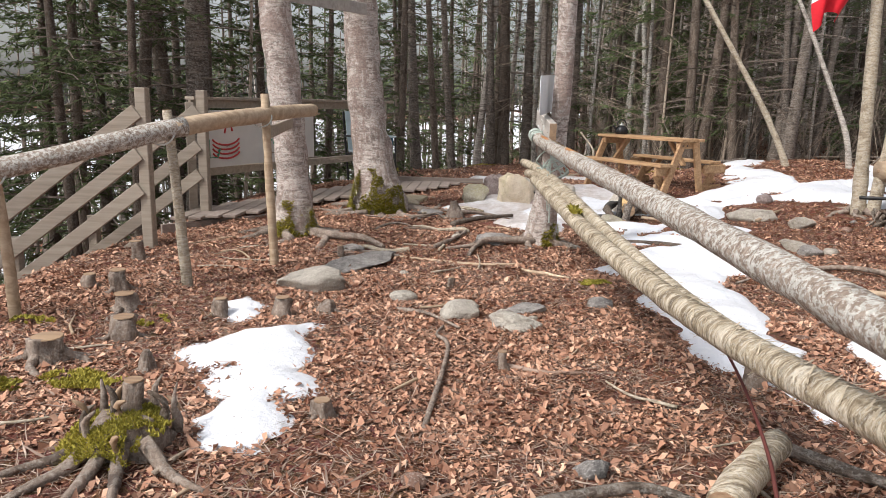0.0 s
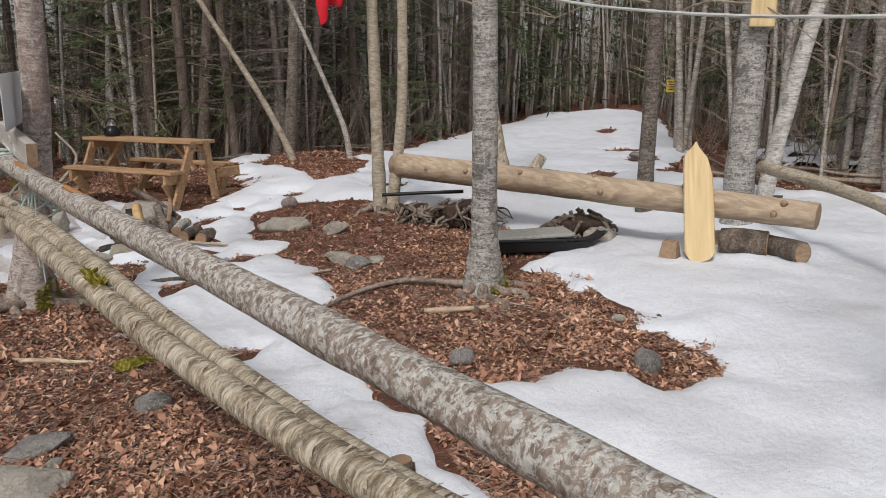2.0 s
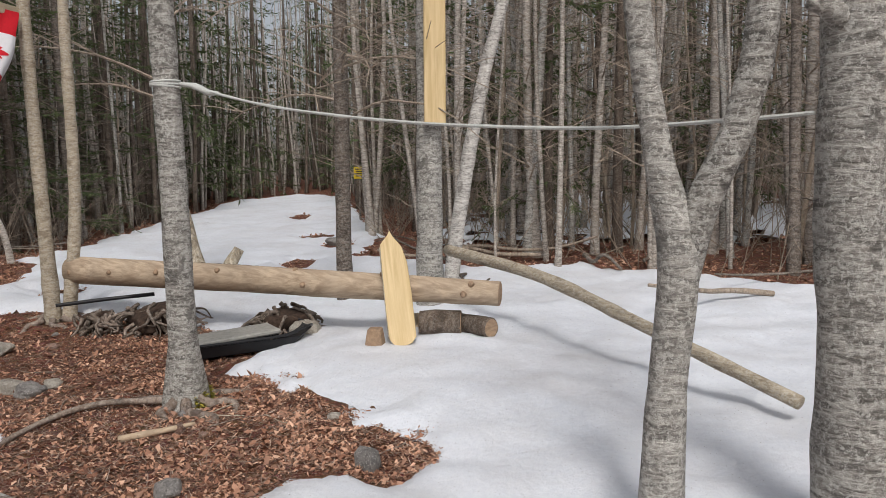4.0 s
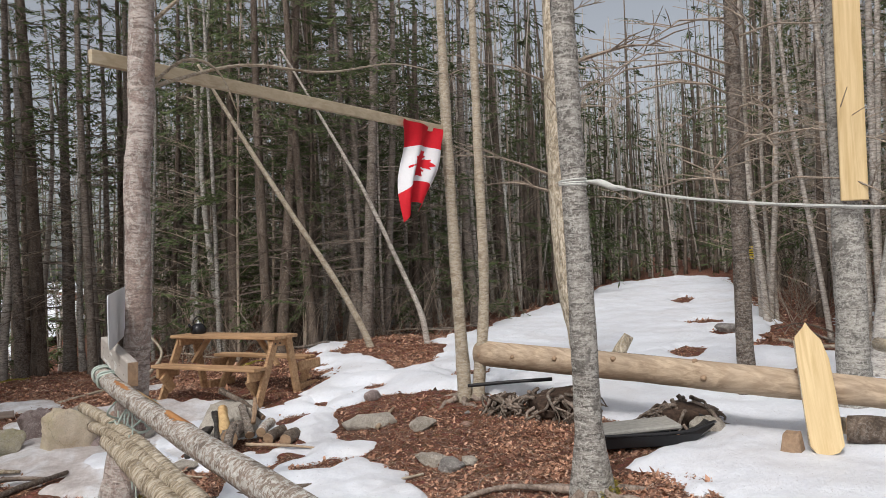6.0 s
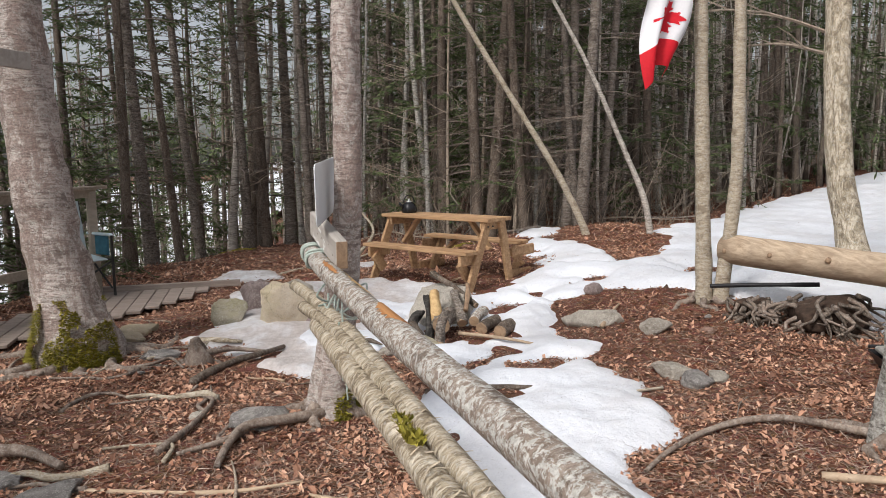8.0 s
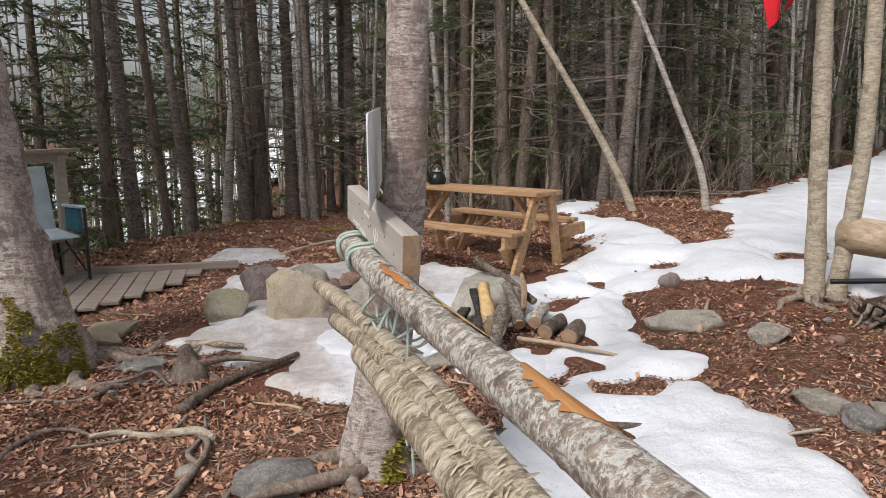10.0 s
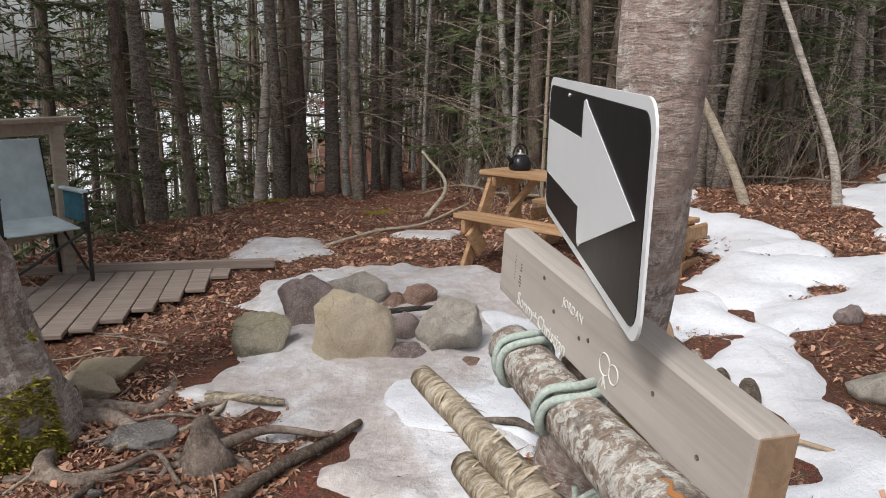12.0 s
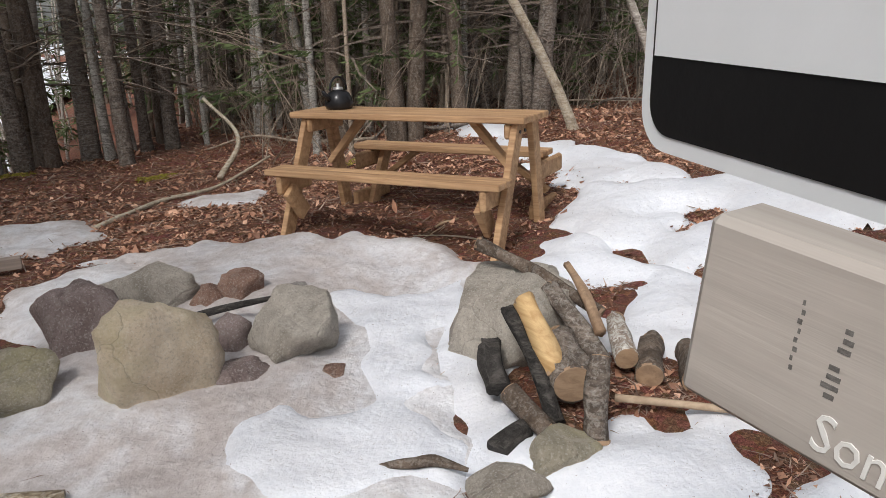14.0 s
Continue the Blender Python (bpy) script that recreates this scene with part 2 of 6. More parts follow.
ENAMEL = plain_material("speckled_black_enamel", (0.03, 0.03, 0.033), 0.18, 0.3)
SIGNBLACK = plain_material("sign_black_sheeting", (0.012, 0.012, 0.013), 0.35, 0, 0.2, 6)
SIGNWHITE = plain_material("sign_white_sheeting", (0.76, 0.79, 0.82), 0.4, 0, 0.05, 5)
ALUMINIUM = plain_material("sign_aluminium", (0.6, 0.6, 0.6), 0.45, 0.8, 0.1)
FLAGRED = plain_material("red_cloth", (0.62, 0.012, 0.025), 0.75, 0, 0.15, 40)
FLAGWHITE = plain_material("white_cloth", (0.75, 0.75, 0.78), 0.8, 0, 0.06, 40)
ROPE = plain_material("pale_green_rope", (0.5, 0.58, 0.53), 0.85, 0, 0.4, 160)
ROPEWHITE = plain_material("white_rope", (0.62, 0.63, 0.6), 0.85, 0, 0.35, 160)
CHALK = plain_material("white_marker_paint", (0.72, 0.72, 0.7), 0.8, 0, 0.1)
CANVAS = plain_material("pale_blue_canvas", (0.5, 0.6, 0.64), 0.85, 0, 0.25, 9)
TEAL = plain_material("teal_canvas", (0.05, 0.16, 0.22), 0.8, 0, 0.4, 12)
FRAME_DARK = plain_material("dark_metal_tube", (0.05, 0.05, 0.05), 0.4, 0.6)
GREYFOAM = plain_material("grey_sled_pad", (0.36, 0.35, 0.32), 0.8, 0, 0.3)
YELLOW = plain_material("yellow_sign_paint", (0.7, 0.52, 0.03), 0.5, 0, 0.15)
PAINTRED = plain_material("red_paint", (0.5, 0.05, 0.05), 0.6)
PAINTGREEN = plain_material("green_paint", (0.05, 0.28, 0.16), 0.6)
BANNER = plain_material("white_banner", (0.62, 0.61, 0.58), 0.7, 0, 0.12, 4)
GREENBIT = plain_material("green_plastic", (0.1, 0.5, 0.25), 0.4)


# ---- mesh helpers ----
rng = np.random.default_rng(7)
TABLE_OF_NOISE = rng.random((256, 256))


def vnoise(x, y, size, seed=0):
    """Smooth value noise, -1 to 1, with features of that size in metres."""
    x, y = np.asarray(x, float) / size + 13.7 * seed, np.asarray(y, float) / size + 7.3 * seed
    i, j = np.floor(x).astype(int), np.floor(y).astype(int)
    u, v = x - i, y - j
    u, v = u * u * (3 - 2 * u), v * v * (3 - 2 * v)
    t = TABLE_OF_NOISE
    a, b = t[i % 256, j % 256], t[(i + 1) % 256, j % 256]
    c, d = t[i % 256, (j + 1) % 256], t[(i + 1) % 256, (j + 1) % 256]
    return 2 * ((a * (1 - u) + b * u) * (1 - v) + (c * (1 - u) + d * u) * v) - 1


def softplus(v, k):
    return k * np.logaddexp(0, v / k)


def edge_x(y):
    """The rim of the terrace: west of it the ground drops into the valley."""
    return np.interp(y, [-8, 4, 8, 11, 12, 14, 16.2, 17.2, 18.5, 22, 40], [-3.4, -3.0, -2.95, -2.9, -2.4, -1.4, 0.1, 1.0, 2.4, 4.0, 6.0])


def smooth_ground(x, y):
    x, y = np.asarray(x, float), np.asarray(y, float)
    z = -0.12 + 0.05 * np.minimum(softplus(x - 2.2, 0.4), 34)
    z = z + 0.2 * np.exp(-((x - 4.6) ** 2 + (y - 9.3) ** 2) / 2.42) + 0.28 * np.exp(-((x - 5.2) ** 2 + (y - 12.6) ** 2) / 3.4)
    z = z + 0.11 * np.exp(-((x - 2.3) ** 2 + (y - 11.2) ** 2) / 2.6)
    drop = softplus(edge_x(y) - x - 0.2, 0.25) * 0.62
    return z - 9 * np.tanh(drop / 9)


def ground_z(x, y):
    z = smooth_ground(x, y)
    return z + 0.035 * vnoise(x, y, 0.9, 1) + 0.016 * vnoise(x, y, 0.28, 2) + 0.008 * vnoise(x, y, 0.11, 3)


def gz(x, y):
    return float(ground_z(x, y))


def mesh_of(name, verts, faces, mat, smooth=True):
    me = bpy.data.meshes.new(name)
    me.from_pydata(verts, [], faces)
    me.materials.append(mat)
    if smooth:
        me.polygons.foreach_set("use_smooth", [True] * len(me.polygons))
    me.update()
    return me


def part(name, source, material, parent=None, label="", smooth=False):
    """One mesh object, from a bmesh or from (verts, faces), under a thing or a part."""
    if isinstance(source, tuple):
        me = mesh_of(name, source[0], source[1], material, smooth)
    else:
        me = bpy.data.meshes.new(name)
        source.to_mesh(me)
        source.free()
        me.materials.append(material)
        if smooth:
            me.polygons.foreach_set("use_smooth", [True] * len(me.polygons))
    ob = new(name, me)
    if parent is not None:
        ob.parent = parent
    return tagged(ob, label)


def thing(name, m, label, category, group="", kind=""):
    ob = new(name)
    ob.matrix_world = m
    return tagged(ob, label, category, group, kind)


def box(bm, size, m=Matrix(), bevel=0.004):
    """A box with softened edges, its centre at the pose m."""
    made = bmesh.ops.create_cube(bm, size=1, matrix=m @ Matrix.Diagonal((*size, 1)))
    if bevel:
        edges = {e for v in made["verts"] for e in v.link_edges}
        bmesh.ops.bevel(bm, geom=list(edges), offset=bevel, segments=1, affect='EDGES')
    return bm


def boxed(size, m=Matrix(), bevel=0.004):
    return box(bmesh.new(), size, m, bevel)


def beam(a, b, w, h, bevel=0.004, roll=0.0):
    """A board from a to b, w wide (level) and h high."""
    a, b = Vector(a), Vector(b)
    d = b - a
    q = d.to_track_quat('X', 'Z').to_matrix().to_4x4()
    return boxed((d.length, w, h), Matrix.Translation((a + b) / 2) @ q @ pose(0, 0, 0, roll), bevel)


def smooth_path(points, radii, steps):
    """A curve through the points (Catmull-Rom), with radii between."""
    p = np.array(points, float)
    r = np.array(radii, float)
    p = np.vstack([2 * p[0] - p[1], p, 2 * p[-1] - p[-2]])
    out, rad = [], []
    for k in range(1, len(p) - 2):
        for s in range(steps):
            t = s / steps
            a, b, c, d = p[k - 1], p[k], p[k + 1], p[k + 2]
            out.append(0.5 * (2 * b + (c - a) * t + (2 * a - 5 * b + 4 * c - d) * t * t + (3 * b - a - 3 * c + d) * t ** 3))
            rad.append(r[k - 1] * (1 - t) + r[k] * t)
    return np.array(out + [p[-2]]), np.array(rad + [r[-1]])


def tube(points, radii, sides=10, rough=0.0, size=0.1, seed=1, cap=True, offset=0):
    """A tapering tube along points: (verts, faces)."""
    p = np.asarray(points, float)
    radii = np.broadcast_to(np.asarray(radii, float), (len(p),))
    tang = np.gradient(p, axis=0)
    tang /= np.linalg.norm(tang, axis=1)[:, None] + 1e-9
    ref = np.array([0.0, 0.0, 1.0]) if abs(tang[:, 2]).mean() < 0.8 else np.array([1.0, 0.0, 0.0])
    side = np.cross(tang, ref)
    side /= np.linalg.norm(side, axis=1)[:, None] + 1e-9
    up = np.cross(side, tang)
    ang = np.arange(sides) * 2 * np.pi / sides
    length = np.r_[0, np.cumsum(np.linalg.norm(np.diff(p, axis=0), axis=1))]
    bump = 1 + rough * vnoise(length[:, None] / size * 0.6 + 0 * ang, 3.0 * np.cos(ang)[None, :] + 1.7 * np.sin(ang)[None, :] + 0 * length[:, None], 1.0, seed)
    ring = p[:, None, :] + (radii[:, None] * bump)[:, :, None] * (np.cos(ang)[None, :, None] * side[:, None, :] + np.sin(ang)[None, :, None] * up[:, None, :])
    verts = ring.reshape(-1, 3).tolist()
    n = len(p)
    faces = [(offset + i * sides + k, offset + i * sides + (k + 1) % sides, offset + (i + 1) * sides + (k + 1) % sides, offset + (i + 1) * sides + k) for i in range(n - 1) for k in range(sides)]
    if cap:
        faces.append(tuple(offset + k for k in range(sides))[::-1])
        faces.append(tuple(offset + (n - 1) * sides + k for k in range(sides)))
    return verts, faces


def join(pieces):
    verts, faces = [], []
    for v, f in pieces:
        o = len(verts)
        verts += v
        faces += [tuple(i + o for i in face) for face in f]
    return verts, faces


def rock_mesh(name, size, mat, seed, sub=4, chips=9):
    """A worn boulder: a ball cut by some planes and roughened."""
    r = random.Random(seed)
    bm = bmesh.new()
    bmesh.ops.create_icosphere(bm, subdivisions=sub, radius=1)
    planes = [(Vector((r.gauss(0, 1), r.gauss(0, 1), r.gauss(0.2, 0.8))).normalized(), r.uniform(0.6, 0.9)) for _ in range(chips)]
    off = Vector((r.random() * 50, r.random() * 50, r.random() * 50))
    for v in bm.verts:
        v.co = Vector([math.copysign(abs(c) ** 0.78, c) for c in v.co])
        for nrm, dist in planes:
            over = v.co.dot(nrm) - dist
            if over > 0:
                v.co -= nrm * over * 0.95
        v.co *= 1 + 0.14 * noise.noise(v.co * 1.6 + off) + 0.08 * noise.noise(v.co * 4.0 + off) + 0.045 * noise.noise(v.co * 10 + off) + 0.02 * noise.noise(v.co * 23 + off)
        v.co.x, v.co.y, v.co.z = v.co.x * size[0] / 2, v.co.y * size[1] / 2, v.co.z * size[2] / 2
    me = bpy.data.meshes.new(name)
    bm.to_mesh(me)
    bm.free()
    me.materials.append(mat)
    me.polygons.foreach_set("use_smooth", [True] * len(me.polygons))
    return me


def rock(name, x, y, size, mat, seed, label, category="stone", turn=0.0, sink=0.25, group="", z=None):
    ob = new(name, rock_mesh(name, size, mat, seed, 4 if size[0] > 0.2 else 2))
    base = gz(x, y) if z is None else z
    ob.matrix_world = pose(x, y, base + size[2] * (0.5 - sink), 0, 0, turn)
    return tagged(ob, label, category, group)


# ---- ground and snow ----
def axis(lo, hi, step, far_lo, far_hi):
    mid = np.arange(lo, hi, step)
    left, right = [], []
    s, v = step, lo
    while v > far_lo:
        s *= 1.16
        v -= s
        left.append(v)
    s, v = step, hi
    while v < far_hi:
        s *= 1.16
        v += s
        right.append(v)
    return np.array(left[::-1] + list(mid) + right)


gx, gy = axis(-5, 9, 0.06, -600, 600), axis(-1, 18, 0.06, -600, 600)
GX, GY = np.meshgrid(gx, gy, indexing='ij')
GZ = ground_z(GX, GY)
ni, nj = GX.shape
idx = np.arange(ni * nj).reshape(ni, nj)
quads = np.stack([idx[:-1, :-1], idx[1:, :-1], idx[1:, 1:], idx[:-1, 1:]], -1).reshape(-1, 4)
ground = new("ground", mesh_of("ground", np.stack([GX, GY, GZ], -1).reshape(-1, 3).tolist(), quads.tolist(), LITTER))
tagged(ground, "forest floor of brown leaf and needle litter", "ground", kind="structure")


def inside(poly, x, y):
    """Signed distance to a polygon in plan, positive inside."""
    p = np.array(poly, float)
    q = np.roll(p, -1, axis=0)
    best = np.full(x.shape, 1e9)
    odd = np.zeros(x.shape, bool)
    for (ax, ay), (bx, by) in zip(p, q):
        dx, dy = bx - ax, by - ay
        t = np.clip(((x - ax) * dx + (y - ay) * dy) / (dx * dx + dy * dy + 1e-12), 0, 1)
        best = np.minimum(best, np.hypot(x - ax - t * dx, y - ay - t * dy))
        if abs(by - ay) > 1e-9:
            odd ^= ((ay > y) != (by > y)) & (x < (bx - ax) * (y - ay) / (by - ay) + ax)
    return np.where(odd, best, -best)


def snow_patch(name, polys, holes, mat, label, thick=0.07, step=0.04, ragged=0.1, category="snow"):
    allp = np.array([p for poly in polys for p in poly])
    x = np.arange(allp[:, 0].min() - 0.4, allp[:, 0].max() + 0.4, step)
    y = np.arange(allp[:, 1].min() - 0.4, allp[:, 1].max() + 0.4, step)
    X, Y = np.meshgrid(x, y, indexing='ij')
    m = np.full(X.shape, -1e9)
    for poly in polys:
        m = np.maximum(m, inside(poly, X, Y))
    for poly in holes:
        m = np.minimum(m, -inside(poly, X, Y))
    m = m + ragged * (0.6 * vnoise(X, Y, 0.42, 5) + 0.4 * vnoise(X, Y, 0.16, 6)) + 0.02
    Z = smooth_ground(X, Y) + 0.03 * vnoise(X, Y, 0.9, 1) + thick * np.tanh(m / 0.1) + 0.022 * vnoise(X, Y, 0.55, 7) + 0.022 * vnoise(X, Y, 0.24, 8) + 0.01 * vnoise(X, Y, 0.09, 9) + 0.005
    keep = m > -0.16
    n = np.arange(X.size).reshape(X.shape)
    cell = keep[:-1, :-1] & keep[1:, :-1] & keep[1:, 1:] & keep[:-1, 1:]
    f = np.stack([n[:-1, :-1], n[1:, :-1], n[1:, 1:], n[:-1, 1:]], -1)[cell]
    used = np.unique(f)
    remap = np.full(X.size, -1)
    remap[used] = np.arange(len(used))
    verts = np.stack([X, Y, Z], -1).reshape(-1, 3)[used]
    ob = new(name, mesh_of(name, verts.tolist(), remap[f].tolist(), mat))
    return tagged(ob, label, category)


RING = [(0.0, 10.5), (0.2, 11.0), (0.6, 11.3), (1.16, 11.31), (1.7, 11.0), (2.2, 10.5), (2.35, 9.8), (2.0, 9.45), (1.8, 9.2), (1.6, 8.8), (1.45, 8.45), (1.2, 8.45), (1.1, 8.1), (0.88, 7.9), (0.15, 8.1), (0.34, 8.44), (0.5, 8.63), (0.1, 8.94), (-0.3, 9.24), (0.0, 9.75)]
MID = [(3.1, 10.1), (2.96, 9.08), (2.91, 8.49), (2.65, 8.06), (2.93, 7.67), (2.67, 7.45), (2.1, 7.7), (1.75, 7.9), (1.35, 8.3), (1.45, 8.7), (1.6, 9.2), (2.1, 9.7)]
TONGUE = [(1.7, 7.8), (2.03, 7.86), (1.97, 7.39), (2.26, 7.24), (2.66, 7.41), (2.52, 6.95), (2.66, 6.8), (2.5, 6.1), (2.04, 5.9), (1.9, 5.5), (1.92, 5.0), (1.86, 4.5), (1.9, 4.2), (1.83, 3.8), (1.7, 3.3), (1.34, 4.04), (1.28, 5.0), (1.28, 6.0), (1.28, 7.0)]
TRAIL = [(3.03, 10.1), (3.71, 10.5), (4.16, 10.11), (4.8, 9.9), (5.5, 11.0), (6.0, 12.0), (8.0, 14.0), (9.5, 14.8), (13, 17), (18, 20.5), (20.5, 20), (20, 17.5), (16, 14), (11, 9.5), (8.8, 8.3), (8.6, 6.4), (9.2, 5.0), (8.7, 2.4), (7.5, -1.0), (4.5, -1.5), (3.2, 0.8), (2.5, 2.4), (2.2, 3.1), (2.2, 3.6), (2.19, 4.1), (2.3, 3.92), (2.52, 3.98), (2.66, 4.1), (2.95, 3.95), (3.0, 3.65), (3.4, 3.45), (3.72, 3.75), (3.7, 4.1), (3.7, 4.5), (3.97, 5.0), (4.25, 5.15), (3.9, 5.9), (4.9, 5.95), (5.0, 6.7), (4.9, 7.4), (4.6, 8.1), (4.3, 8.6), (3.9, 9.1), (3.1, 9.1)]
BEHIND = [(4.9, 14.6), (5.1, 14.2), (4.4, 12.2), (4.63, 10.8), (4.25, 10.0), (3.6, 10.6), (3.7, 11.5), (4.1, 12.3)]
FIELD_HOLES = [[(12, 8.2), (20, 10), (30, 10), (30, 3), (12, 2)], [(3.3, 9.45), (3.9, 9.3), (4.2, 9.55), (3.7, 9.8)], [(4.35, 9.0), (4.8, 8.7), (5.2, 9.1), (4.6, 9.5)], [(10.2, 10.6), (10.9, 10.4), (11.4, 11.1), (10.6, 11.2)], [(13.2, 13.2), (14.2, 13.6), (14.4, 14.3), (13.4, 13.9)], [(7.6, 8.3), (8.4, 8.6), (8.5, 9.2), (7.7, 8.9)], [(9.3, 9.2), (10.3, 9.3), (10.7, 9.9), (9.8, 9.9)]]
TONGUE_HOLES = [[(1.7, 8.3), (2.4, 8.2), (2.5, 8.55), (2.25, 8.85), (1.75, 8.8)], [(1.75, 7.45), (2.25, 7.75), (2.2, 8.0), (1.7, 7.75)], [(1.5, 6.7), (1.95, 6.85), (1.9, 7.05), (1.5, 6.95)], [(2.45, 8.95), (2.85, 9.1), (2.8, 9.5), (2.5, 9.45)], [(1.45, 5.2), (1.75, 5.3), (1.7, 5.55), (1.45, 5.5)]]
snow_patch("snow_field", [TRAIL], FIELD_HOLES, SNOW, "wide field of old white snow over the trail", 0.06, 0.06, 0.2)
snow_patch("snow_patch", [[(10.5, 7.6), (12, 3.5), (16, 2), (22, 5), (21, 10), (14, 9.5)]], [], SNOW, "broken snow cover among the trees", 0.07, 0.12, 1.6)
snow_patch("valley_snow", [[(-45, -12), (-7, -12), (-6.5, 10), (-4.5, 16), (0, 22), (2, 45), (-45, 45)]], [], SNOW, "pale snowy valley floor below the terrace", 0.15, 0.6, 2.5)
snow_patch("valley_snow", [[(-400, -60), (-44, -60), (-44, 46), (8, 46), (40, 400), (-400, 400)]], [], SNOW, "far snowy valley floor beyond the trees", 0.4, 5.0, 14)
snow_patch("snow_patch", [TONGUE, MID], TONGUE_HOLES, SNOW, "melting tongue of white snow beside the rails", 0.05, 0.035, 0.17)
snow_patch("snow_patch", [RING], [], ICE, "dirty icy snow around the ring of stones", 0.045, 0.035, 0.28)
WHITE = [(0.5, 8.75), (0.58, 8.97), (0.8, 9.12), (0.96, 9.2), (1.12, 9.1), (1.42, 9.37), (1.55, 9.75), (1.62, 9.99), (1.97, 10.1), (2.2, 9.7), (1.75, 9.3), (1.62, 9.0), (1.5, 8.7), (1.42, 8.46), (1.2, 8.4), (0.9, 8.42), (0.66, 8.55)]
snow_patch("snow_patch", [WHITE], [], SNOW, "cleaner white snow in front of the ring of stones", 0.062, 0.03, 0.34)
snow_patch("snow_patch", [BEHIND], [], SNOW, "strip of white snow beside the picnic table", 0.045, 0.05, 0.3)
snow_patch("snow_patch", [[(-1.18, 3.27), (-1.08, 3.43), (-1.19, 3.8), (-1.07, 4.04), (-0.75, 4.18), (-0.61, 3.86), (-0.66, 3.54), (-0.59, 3.33), (-0.65, 3.14), (-0.58, 2.98), (-0.78, 2.83), (-0.86, 3.01), (-0.89, 3.17)]], [], SNOW, "small patch of grainy grey snow on leaves", 0.035, 0.025, 0.06)
snow_patch("snow_patch", [[(-1.34, 4.57), (-1.27, 4.78), (-1.15, 4.66), (-1.16, 4.41)]], [], SNOW, "tiny remnant of grey snow on leaves", 0.035, 0.025, 0.03)
snow_patch("snow_patch", [[(-0.25, 12.4), (0.12, 13.2), (0.62, 12.9), (0.72, 12.2), (0.36, 11.85), (-0.02, 12.0)]], [], ICE, "thin patch of grey snow on needles", 0.035, 0.035, 0.16)
snow_patch("snow_patch", [[(1.42, 13.1), (2.07, 12.9), (1.95, 12.4), (1.5, 12.55)]], [], ICE, "thin strip of snow beside a fallen stick", 0.035, 0.035, 0.1)


# ---- trees ----
def trunk_tube(height, r0, seed, lean=(0.0, 0.0), wobble=0.05, flare=1.5, sides=12, rings=26, rough=0.1, base=-0.25):
    r = random.Random(seed)
    ph = [r.uniform(0, 6.3) for _ in range(4)]
    pts, rad = [], []
    for k in range(rings):
        t = (k / (rings - 1)) ** 1.35
        z = base + t * (height - base)
        s = max(z, 0) / height
        pts.append((lean[0] * z + wobble * math.sin(3.1 * s * 2 + ph[0]) - wobble * math.sin(ph[0]), lean[1] * z + wobble * math.sin(2.3 * s * 2 + ph[1]) - wobble * math.sin(ph[1]), z))
        rad.append(r0 * ((1 - 0.82 * s) + (flare - 1) * math.exp(-max(z, 0) / (r0 * 1.3))))
    return tube(pts, rad, sides, rough, 0.12, seed), np.array(pts), np.array(rad)


def branches(pts, rad, seed, z0, z1, count, length, rise, droop, thick=0.25, twigs=2, sides=4, far=False):
    """Bare branches from a trunk: tubes, and each one's line."""
    r = random.Random(seed)
    tubes, lines = [], []
    top = pts[-1][2]
    for k in range(count):
        z = z0 + (z1 - z0) * (k + r.random()) / count
        c = np.array([np.interp(z, pts[:, 2], pts[:, a]) for a in range(3)])
        tr = np.interp(z, pts[:, 2], rad)
        a = r.uniform(0, 2 * math.pi)
        ln = length * r.uniform(0.5, 1.15) * (1 - 0.65 * (z / top))
        d = np.array([math.cos(a), math.sin(a), 0])
        n = 3 if far else 5
        line = [c + d * tr * 0.6 + d * ln * (s / n) + np.array([r.gauss(0, 0.03 * ln), r.gauss(0, 0.03 * ln), rise * ln * (s / n) - droop * ln * (s / n) ** 2]) for s in range(n + 1)]
        br = max(0.004, min(tr * thick, 0.03))
        tubes.append(tube(line, np.linspace(br, br * 0.3, n + 1), sides, cap=False))
        lines.append(np.array(line))
        for w in range(twigs):
            s = r.randint(1, n - 1)
            da = a + r.choice((-1, 1)) * r.uniform(0.5, 1.1)
            e = line[s] + np.array([math.cos(da), math.sin(da), rise * 0.7 + r.uniform(-0.2, 0.15)]) * ln * r.uniform(0.25, 0.5)
            tubes.append(tube([line[s], (line[s] + e) / 2 + np.array([0, 0, 0.02]), e], [br * 0.5, br * 0.4, br * 0.2], 3, cap=False))
            lines.append(np.array([line[s], (line[s] + e) / 2, e]))
    return join(tubes), lines


